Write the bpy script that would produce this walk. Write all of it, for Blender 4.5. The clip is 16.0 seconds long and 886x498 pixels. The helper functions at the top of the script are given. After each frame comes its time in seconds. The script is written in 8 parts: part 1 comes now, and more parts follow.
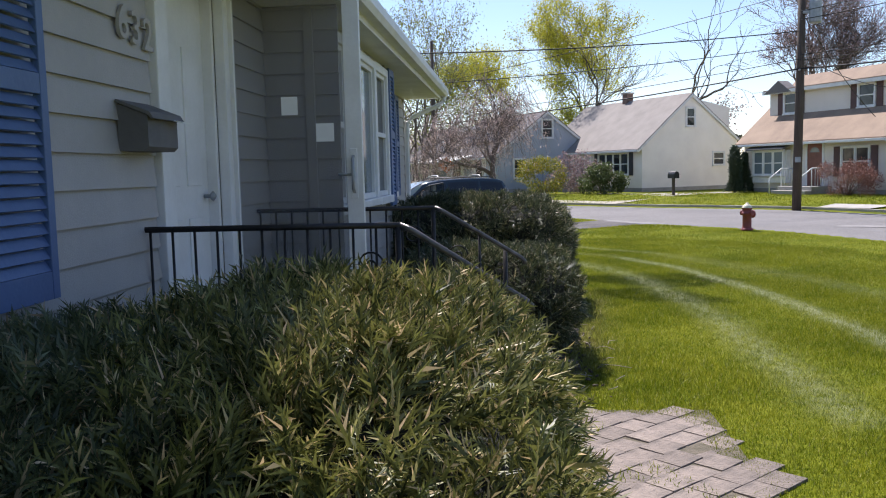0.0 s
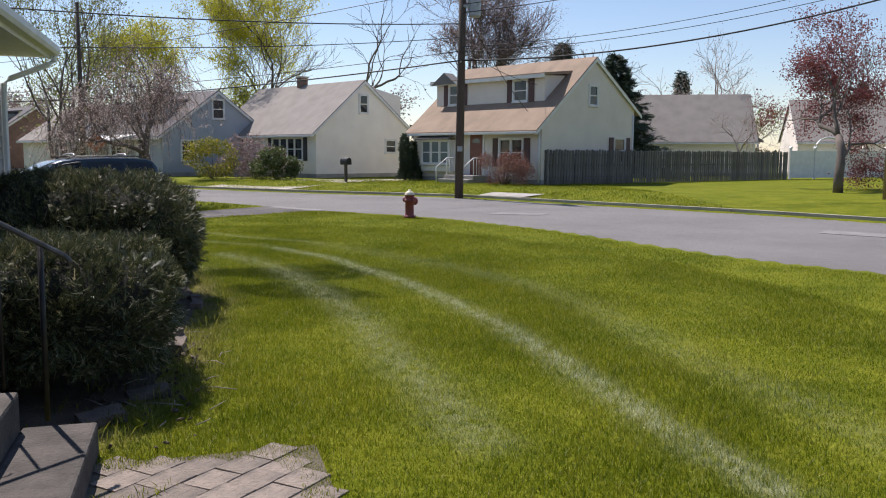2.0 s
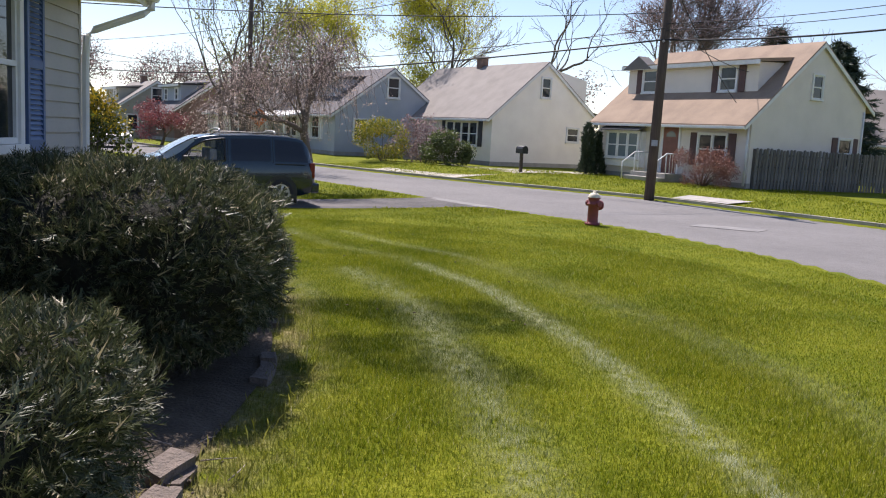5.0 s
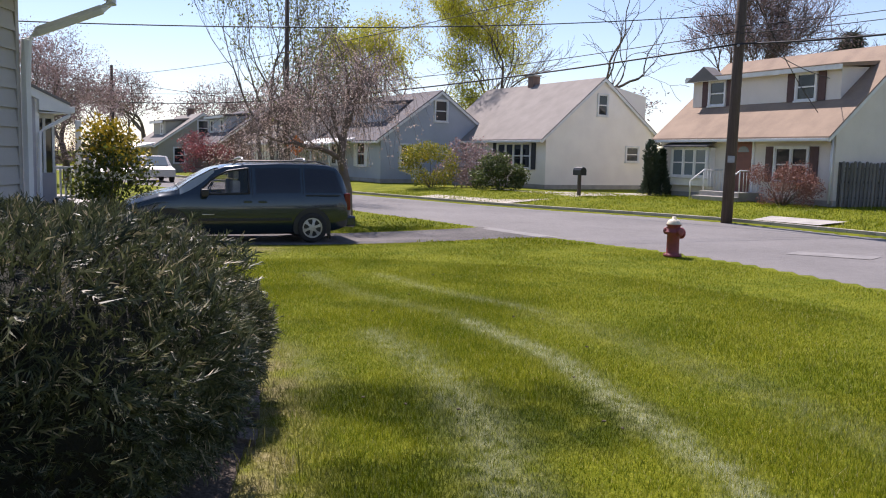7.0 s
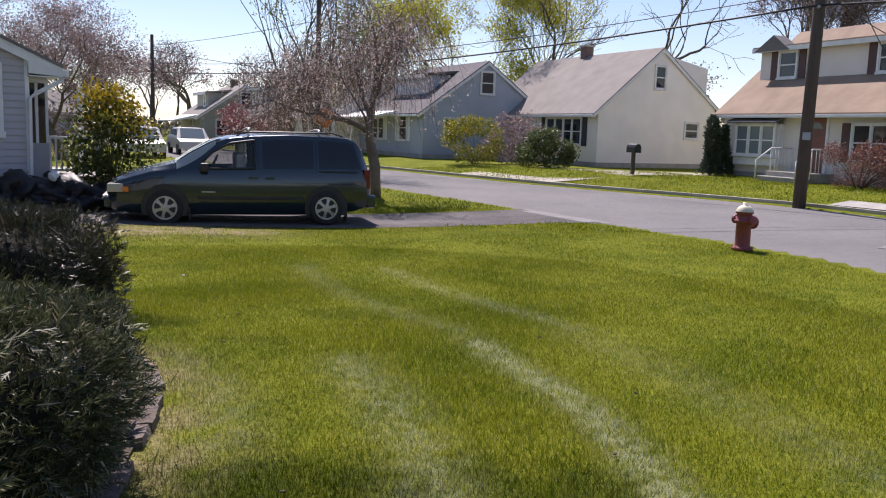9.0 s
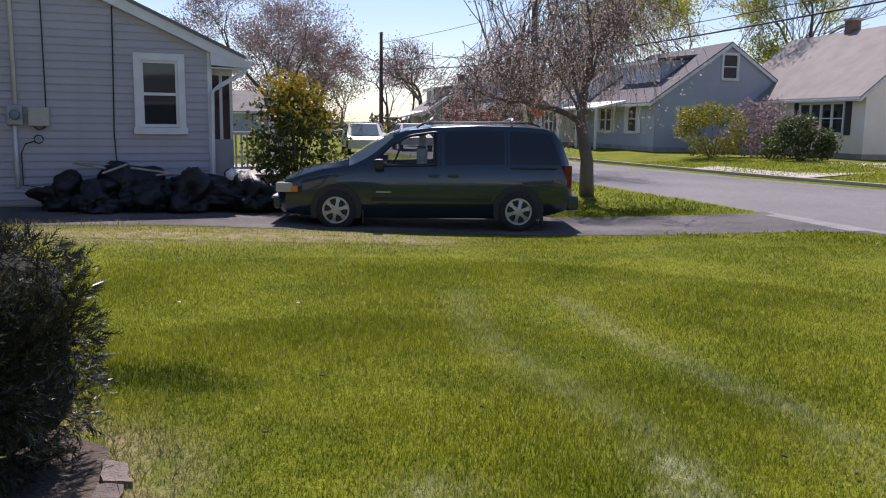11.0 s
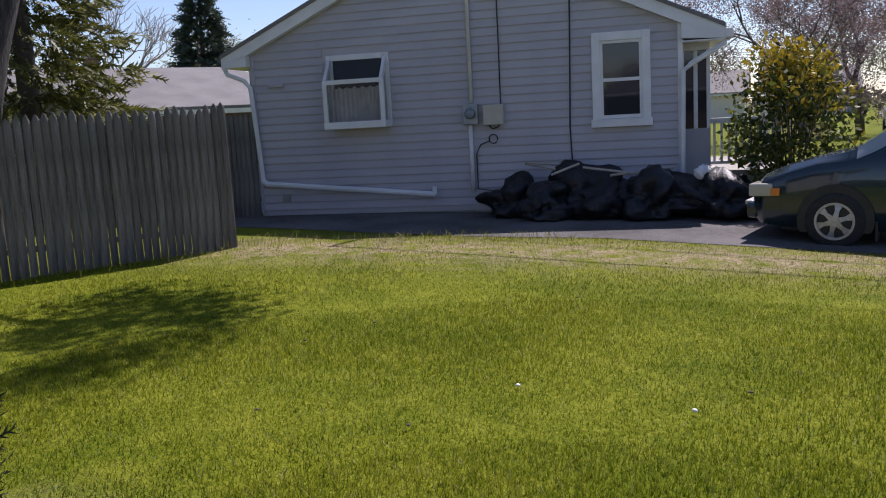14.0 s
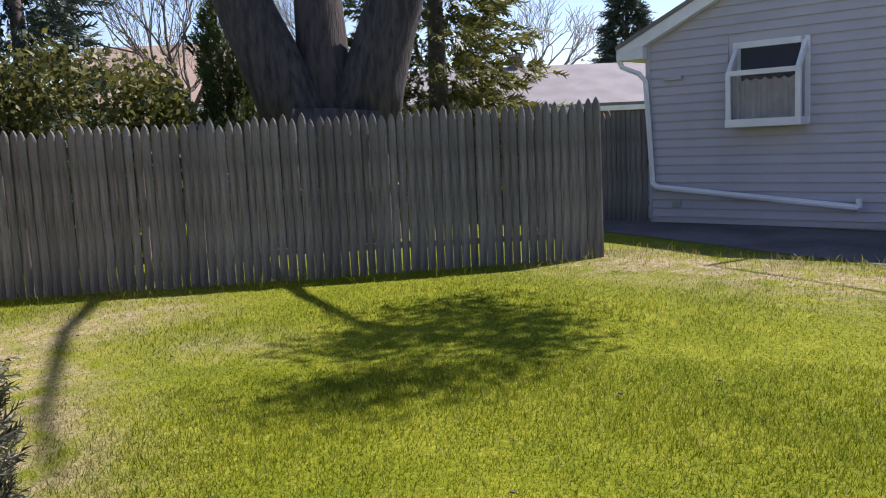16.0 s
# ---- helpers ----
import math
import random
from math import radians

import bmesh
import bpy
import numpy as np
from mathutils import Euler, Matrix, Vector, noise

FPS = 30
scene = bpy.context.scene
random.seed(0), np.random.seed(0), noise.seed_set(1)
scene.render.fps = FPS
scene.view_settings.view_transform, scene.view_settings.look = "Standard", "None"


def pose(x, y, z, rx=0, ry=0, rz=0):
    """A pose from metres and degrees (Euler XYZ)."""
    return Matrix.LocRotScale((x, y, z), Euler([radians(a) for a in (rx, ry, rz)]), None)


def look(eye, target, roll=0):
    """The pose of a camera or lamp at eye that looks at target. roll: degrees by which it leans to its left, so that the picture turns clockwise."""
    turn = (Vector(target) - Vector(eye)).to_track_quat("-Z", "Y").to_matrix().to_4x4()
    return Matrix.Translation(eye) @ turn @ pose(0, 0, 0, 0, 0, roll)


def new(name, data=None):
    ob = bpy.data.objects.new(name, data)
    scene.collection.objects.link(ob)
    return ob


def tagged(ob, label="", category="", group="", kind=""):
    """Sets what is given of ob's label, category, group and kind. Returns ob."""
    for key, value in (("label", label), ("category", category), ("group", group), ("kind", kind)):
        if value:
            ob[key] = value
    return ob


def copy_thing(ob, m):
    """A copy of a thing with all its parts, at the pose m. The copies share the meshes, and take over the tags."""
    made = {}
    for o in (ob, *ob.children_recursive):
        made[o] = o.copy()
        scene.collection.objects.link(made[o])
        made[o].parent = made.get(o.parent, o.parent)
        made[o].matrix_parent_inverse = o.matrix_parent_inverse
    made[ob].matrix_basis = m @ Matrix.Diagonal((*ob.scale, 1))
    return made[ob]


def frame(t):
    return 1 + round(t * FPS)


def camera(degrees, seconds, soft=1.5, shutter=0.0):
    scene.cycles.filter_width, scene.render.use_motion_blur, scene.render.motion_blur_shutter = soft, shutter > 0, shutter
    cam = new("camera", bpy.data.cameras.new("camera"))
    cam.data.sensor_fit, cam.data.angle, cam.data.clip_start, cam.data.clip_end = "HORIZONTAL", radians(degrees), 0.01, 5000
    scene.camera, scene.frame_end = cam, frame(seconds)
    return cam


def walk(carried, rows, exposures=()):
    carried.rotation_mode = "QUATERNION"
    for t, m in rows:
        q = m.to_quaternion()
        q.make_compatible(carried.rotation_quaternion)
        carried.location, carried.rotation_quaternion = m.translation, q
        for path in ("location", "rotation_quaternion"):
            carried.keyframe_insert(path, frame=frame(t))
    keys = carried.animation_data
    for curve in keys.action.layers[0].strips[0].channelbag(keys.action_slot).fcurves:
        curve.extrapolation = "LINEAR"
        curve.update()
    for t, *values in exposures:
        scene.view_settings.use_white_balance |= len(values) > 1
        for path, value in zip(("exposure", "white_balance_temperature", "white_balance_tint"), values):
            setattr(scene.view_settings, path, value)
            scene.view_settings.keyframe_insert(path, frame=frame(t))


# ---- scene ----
cam = camera(55.3, 16.0, soft=1.1)
PATH = [
    (0, (1.114, -0.583, 1.77), (0.647, 1.353, 1.585), -1.4),
    (0.5, (1.215, -0.337, 1.743), (0.943, 1.639, 1.589), -1.7),
    (1, (1.332, 0.011, 1.687), (1.383, 2.003, 1.513), -1.3),
    (1.5, (1.433, 0.403, 1.699), (1.718, 2.372, 1.493), -0.2),
    (2, (1.642, 0.907, 1.666), (1.906, 2.876, 1.442), 0.3),
    (2.5, (1.729, 1.524, 1.653), (1.786, 3.509, 1.414), 0.8),
    (3, (1.765, 2.098, 1.692), (1.706, 4.078, 1.417), 1.8),
    (3.5, (1.791, 2.662, 1.727), (1.701, 4.639, 1.435), 2.7),
    (4, (1.822, 3.249, 1.758), (1.728, 5.226, 1.471), 3.3),
    (4.2, (1.838, 3.497, 1.763), (1.74, 5.474, 1.48), 3.4),
    (6.3, (1.629, 6.5, 1.711), (1.4, 8.472, 1.472), 1.4),
    (6.5, (1.612, 6.725, 1.704), (1.372, 8.697, 1.471), 1.2),
    (7, (1.601, 7.156, 1.707), (1.335, 9.127, 1.492), 1.3),
    (7.5, (1.575, 7.629, 1.701), (1.305, 9.599, 1.492), 1.8),
    (8, (1.609, 8.148, 1.706), (1.332, 10.113, 1.464), 2.1),
    (8.2, (1.63, 8.371, 1.702), (1.349, 10.335, 1.447), 2.2),
    (10.3, (1.687, 11.129, 1.594), (0.971, 12.975, 1.307), 1.1),
    (10.5, (1.622, 11.386, 1.593), (0.855, 13.21, 1.303), 1.3),
    (11, (1.452, 12.018, 1.562), (0.555, 13.78, 1.264), 0.7),
    (11.5, (1.286, 12.549, 1.536), (0.255, 14.236, 1.232), 0.4),
    (12, (0.971, 13.062, 1.534), (-0.183, 14.662, 1.208), 0.5),
    (12.5, (0.849, 13.531, 1.527), (-0.461, 15.004, 1.192), -0.7),
    (13, (0.7, 13.871, 1.546), (-0.755, 15.2, 1.204), -1.3),
    (13.5, (0.38, 14.381, 1.514), (-1.229, 15.523, 1.186), -2.1),
    (14, (0.182, 14.768, 1.529), (-1.567, 15.691, 1.226), -3.1),
    (14.5, (-0.146, 15.048, 1.544), (-1.997, 15.748, 1.256), -2.7),
    (15, (-0.483, 15.356, 1.511), (-2.415, 15.798, 1.24), -2.9),
    (15.5, (-0.772, 15.567, 1.519), (-2.746, 15.758, 1.257), -2.9),
    (16, (-0.838, 15.678, 1.51), (-2.821, 15.661, 1.249), -2.7),
]
walk(cam, [(t, look(eye, target, roll)) for t, eye, target, roll in PATH], exposures=[(0, 0.66, 6180, 20), (0.5, 0.62, 6180, 19), (1, 0.34, 6250, 18), (2.5, 0.25, 6420, 19), (4, 0.54, 6400, 20), (6.5, 0.54, 6400, 24), (7.5, 0.42, 6400, 25), (10.5, 0.30, 6250, 26), (12, 0.18, 6120, 26), (13, 0.27, 6100, 26), (14, 0.22, 6060, 26), (15, 0.28, 6020, 26), (16, 0.78, 6150, 26)])
# ---------------------------------------------------------------- light
SUN_AZ = Vector((-0.50, 0.866, 0)).normalized()
SUN_EL = radians(55.5)
world = bpy.data.worlds.new("sky")
scene.world = world
world.use_nodes = True
wn = world.node_tree.nodes
sky = wn.new("ShaderNodeTexSky")
sky.sky_type = "NISHITA"
sky.sun_disc = False
sky.sun_elevation = SUN_EL
sky.sun_rotation = math.atan2(SUN_AZ.x, SUN_AZ.y)
sky.air_density, sky.dust_density, sky.ozone_density = 1.0, 0.18, 2.0
world.node_tree.links.new(sky.outputs[0], wn["Background"].inputs[0])
wn["Background"].inputs[1].default_value = 0.105
sun = new("sun", bpy.data.lights.new("sun", "SUN"))
sun.data.energy, sun.data.angle, sun.data.color = 5.4, radians(0.6), (1.0, 0.95, 0.86)
sun_dir = SUN_AZ * math.cos(SUN_EL) + Vector((0, 0, math.sin(SUN_EL)))
sun.matrix_world = look(sun_dir * 80, (0, 0, 0))


# ---------------------------------------------------------------- materials
def mat(name, a, b=None, rough=0.7, metal=0.0, scale=6.0, detail=6.0, bump=0.0, bscale=None, rnd=0.0, fine=0.25, spec=0.5):
    """Two colours mixed by noise at two sizes, with bump; rnd varies each object's tone."""
    m = bpy.data.materials.new(name)
    m.use_nodes = True
    t = m.node_tree
    n, l = t.nodes, t.links
    p = n["Principled BSDF"]
    p.inputs["Roughness"].default_value, p.inputs["Metallic"].default_value = rough, metal
    p.inputs["Specular IOR Level"].default_value = spec
    b = b or tuple(c * 0.82 for c in a)
    tc = n.new("ShaderNodeTexCoord")
    n1 = n.new("ShaderNodeTexNoise")
    n1.inputs["Scale"].default_value, n1.inputs["Detail"].default_value = scale, detail
    n2 = n.new("ShaderNodeTexNoise")
    n2.inputs["Scale"].default_value, n2.inputs["Detail"].default_value = scale * 14, 4
    for q in (n1, n2):
        l.new(tc.outputs["Object"], q.inputs["Vector"])
    add = n.new("ShaderNodeMath")
    add.operation = "MULTIPLY_ADD"
    add.inputs[1].default_value = fine
    l.new(n2.outputs["Fac"], add.inputs[0])
    l.new(n1.outputs["Fac"], add.inputs[2])
    ramp = n.new("ShaderNodeValToRGB")
    ramp.color_ramp.elements[0].position, ramp.color_ramp.elements[1].position = 0.35 + fine / 2, 0.68 + fine / 2
    ramp.color_ramp.elements[0].color, ramp.color_ramp.elements[1].color = (*a, 1), (*b, 1)
    l.new(add.outputs[0], ramp.inputs["Fac"])
    col = ramp.outputs["Color"]
    if rnd:
        oi, hsv, mr = n.new("ShaderNodeObjectInfo"), n.new("ShaderNodeHueSaturation"), n.new("ShaderNodeMapRange")
        mr.inputs["To Min"].default_value, mr.inputs["To Max"].default_value = 1 - rnd, 1 + rnd
        l.new(oi.outputs["Random"], mr.inputs["Value"])
        l.new(mr.outputs[0], hsv.inputs["Value"])
        l.new(col, hsv.inputs["Color"])
        col = hsv.outputs["Color"]
    l.new(col, p.inputs["Base Color"])
    if bump:
        bm_ = n.new("ShaderNodeBump")
        bm_.inputs["Strength"].default_value, bm_.inputs["Distance"].default_value = bump, 0.02
        n3 = n.new("ShaderNodeTexNoise")
        n3.inputs["Scale"].default_value, n3.inputs["Detail"].default_value = bscale or scale * 8, 6
        l.new(tc.outputs["Object"], n3.inputs["Vector"])
        l.new(n3.outputs["Fac"], bm_.inputs["Height"])
        l.new(bm_.outputs[0], p.inputs["Normal"])
    return m


def stretched(m, axis_scale):
    """Stretches a material's noises along an axis, for wood grain."""
    t = m.node_tree
    mp = t.nodes.new("ShaderNodeMapping")
    mp.inputs["Scale"].default_value = axis_scale
    tc = [q for q in t.nodes if q.type == "TEX_COORD"][0]
    for q in [q for q in t.nodes if q.type == "TEX_NOISE"]:
        t.links.new(mp.outputs[0], q.inputs["Vector"])
    t.links.new(tc.outputs["Object"], mp.inputs["Vector"])
    return m


def leafmat(name, a, b, c=None, rough=0.55, trans=0.35, at_scale=3.0):
    """Leaves: colour varies from leaf to leaf, some light passes through."""
    m = bpy.data.materials.new(name)
    m.use_nodes = True
    t = m.node_tree
    n, l = t.nodes, t.links
    p = n["Principled BSDF"]
    p.inputs["Roughness"].default_value = rough
    p.inputs["Specular IOR Level"].default_value = 0.4
    g = n.new("ShaderNodeNewGeometry")
    r = n.new("ShaderNodeValToRGB")
    r.color_ramp.elements[0].color, r.color_ramp.elements[1].color = (*a, 1), (*b, 1)
    if c:
        e = r.color_ramp.elements.new(0.86)
        e.color = (*b, 1)
        r.color_ramp.elements[-1].color = (*c, 1)
    l.new(g.outputs["Random Per Island"], r.inputs["Fac"])
    tc, n1, hsv, mr = n.new("ShaderNodeTexCoord"), n.new("ShaderNodeTexNoise"), n.new("ShaderNodeHueSaturation"), n.new("ShaderNodeMapRange")
    n1.inputs["Scale"].default_value = at_scale
    l.new(tc.outputs["Object"], n1.inputs["Vector"])
    l.new(n1.outputs["Fac"], mr.inputs["Value"])
    mr.inputs["To Min"].default_value, mr.inputs["To Max"].default_value = 0.55, 1.45
    l.new(mr.outputs[0], hsv.inputs["Value"])
    l.new(r.outputs["Color"], hsv.inputs["Color"])
    l.new(hsv.outputs["Color"], p.inputs["Base Color"])
    tr, mix = n.new("ShaderNodeBsdfTranslucent"), n.new("ShaderNodeMixShader")
    l.new(hsv.outputs["Color"], tr.inputs["Color"])
    mix.inputs[0].default_value = trans
    l.new(p.outputs[0], mix.inputs[1])
    l.new(tr.outputs[0], mix.inputs[2])
    l.new(mix.outputs[0], n["Material Output"].inputs["Surface"])
    return m


def grassmat(name, blades):
    """Lawn: green with lusher, thin and dried patches; painted tree shade darkens some spots; the mower's wheel tracks
    come from the attribute dry, as painted sheen of bent blades.
    """
    m = bpy.data.materials.new(name)
    m.use_nodes = True
    t = m.node_tree
    n, l = t.nodes, t.links
    p = n["Principled BSDF"]
    p.inputs["Roughness"].default_value = 0.5 if blades else 0.9
    p.inputs["Specular IOR Level"].default_value = 0.3 if blades else 0.1
    geo = n.new("ShaderNodeNewGeometry")

    def nz(scale, detail=5.0):
        q = n.new("ShaderNodeTexNoise")
        q.inputs["Scale"].default_value, q.inputs["Detail"].default_value = scale, detail
        l.new(geo.outputs["Position"], q.inputs["Vector"])
        return q.outputs["Fac"]

    def ramp(fac, stops):
        r = n.new("ShaderNodeValToRGB")
        while len(r.color_ramp.elements) < len(stops):
            r.color_ramp.elements.new(0.5)
        for e, (pos, c) in zip(r.color_ramp.elements, stops):
            e.position, e.color = pos, (*c, 1)
        l.new(fac, r.inputs["Fac"])
        return r.outputs["Color"]

    def mixed(fac, a, b):
        x = n.new("ShaderNodeMix")
        x.data_type = "RGBA"
        l.new(fac, x.inputs["Factor"])
        l.new(a, x.inputs[6])
        l.new(b, x.inputs[7])
        return x.outputs[2]

    if blades:
        base = ramp(geo.outputs["Random Per Island"], [(0, (0.068, 0.108, 0.002)), (0.5, (0.182, 0.216, 0.008)), (0.92, (0.31, 0.305, 0.022)), (0.965, (0.36, 0.36, 0.06)), (1, (0.5, 0.46, 0.24))])
    else:
        base = ramp(nz(30), [(0.3, (0.09, 0.112, 0.004)), (0.55, (0.155, 0.175, 0.006)), (0.75, (0.25, 0.24, 0.03))])
    lush_and_shade = ramp(nz(0.9, 9.0), [(0.40, (0, 0, 0)), (0.66, (1, 1, 1))])
    g2 = n.new("ShaderNodeHueSaturation")
    g2.inputs["Value"].default_value, g2.inputs["Saturation"].default_value, g2.inputs["Hue"].default_value = 0.76, 1.02, 0.515
    l.new(base, g2.inputs["Color"])
    c = mixed(lush_and_shade, base, g2.outputs["Color"])
    # tree shade on the lawn, painted as a darker, deeper green
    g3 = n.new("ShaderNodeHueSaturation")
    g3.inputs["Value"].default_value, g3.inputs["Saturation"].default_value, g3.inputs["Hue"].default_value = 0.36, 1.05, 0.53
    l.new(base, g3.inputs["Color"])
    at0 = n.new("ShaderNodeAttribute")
    at0.attribute_name = "lush_and_shade"
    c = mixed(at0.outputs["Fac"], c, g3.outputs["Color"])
    thin = ramp(nz(3.2, 9.0), [(0.50, (0, 0, 0)), (0.74, (0.32, 0.32, 0.32))])
    c = mixed(thin, c, ramp(nz(40, 3), [(0.35, (0.24, 0.25, 0.012)), (0.65, (0.38, 0.37, 0.05))]))
    # sheen of blades bent by the wheels, painted as pale colour
    track_pale = ramp(nz(90, 3), [(0.35, (0.34, 0.37, 0.18)), (0.6, (0.66, 0.68, 0.50))] if blades else [(0.35, (0.13, 0.15, 0.03)), (0.6, (0.30, 0.30, 0.14))])
    soil = ramp(nz(25, 5), [(0.35, (0.16, 0.115, 0.065)), (0.6, (0.36, 0.29, 0.18))])
    at1, at2 = n.new("ShaderNodeAttribute"), n.new("ShaderNodeAttribute")
    at1.attribute_name, at2.attribute_name = "dry", "bare"
    for at, col in ((at1, track_pale), (at2, soil)):
        mm = n.new("ShaderNodeMath")
        mm.operation = "MULTIPLY"
        mr = n.new("ShaderNodeMapRange")
        mr.inputs["From Min"].default_value, mr.inputs["From Max"].default_value = 0.32, 0.62
        l.new(nz(9 if at is at1 else 4, 6), mr.inputs["Value"])
        l.new(at.outputs["Fac"], mm.inputs[0])
        l.new(mr.outputs[0], mm.inputs[1])
        fac = mm.outputs[0]
        if blades and at is at1:
            some, both = n.new("ShaderNodeMapRange"), n.new("ShaderNodeMath")
            some.inputs["From Min"].default_value, some.inputs["From Max"].default_value = 0.30, 0.48
            wn_ = n.new("ShaderNodeTexWhiteNoise")
            wn_.noise_dimensions = "1D"
            l.new(geo.outputs["Random Per Island"], wn_.inputs["W"])
            l.new(wn_.outputs["Value"], some.inputs["Value"])
            both.operation = "MULTIPLY"
            both.use_clamp = True
            l.new(fac, both.inputs[0])
            l.new(some.outputs[0], both.inputs[1])
            fac = both.outputs[0]
        c = mixed(fac, c, col)
    l.new(c, p.inputs["Base Color"])
    if blades:
        tr, mix = n.new("ShaderNodeBsdfTranslucent"), n.new("ShaderNodeMixShader")
        l.new(c, tr.inputs["Color"])
        mix.inputs[0].default_value = 0.48
        l.new(p.outputs[0], mix.inputs[1])
        l.new(tr.outputs[0], mix.inputs[2])
        l.new(mix.outputs[0], n["Material Output"].inputs["Surface"])
    else:
        bp = n.new("ShaderNodeBump")
        bp.inputs["Strength"].default_value, bp.inputs["Distance"].default_value = 0.7, 0.03
        l.new(nz(60), bp.inputs["Height"])
        l.new(bp.outputs[0], p.inputs["Normal"])
    return m


def glassmat(name, tint=(0.02, 0.025, 0.03), rough=0.03, clear=0.0):
    m = bpy.data.materials.new(name)
    m.use_nodes = True
    t = m.node_tree
    n, l = t.nodes, t.links
    p = n["Principled BSDF"]
    p.inputs["Base Color"].default_value = (*tint, 1)
    p.inputs["Roughness"].default_value = rough
    p.inputs["Specular IOR Level"].default_value = 0.6
    if clear:
        tr, mix = n.new("ShaderNodeBsdfTransparent"), n.new("ShaderNodeMixShader")
        mix.inputs[0].default_value = clear
        l.new(p.outputs[0], mix.inputs[1])
        l.new(tr.outputs[0], mix.inputs[2])
        l.new(mix.outputs[0], n["Material Output"].inputs["Surface"])
    return m


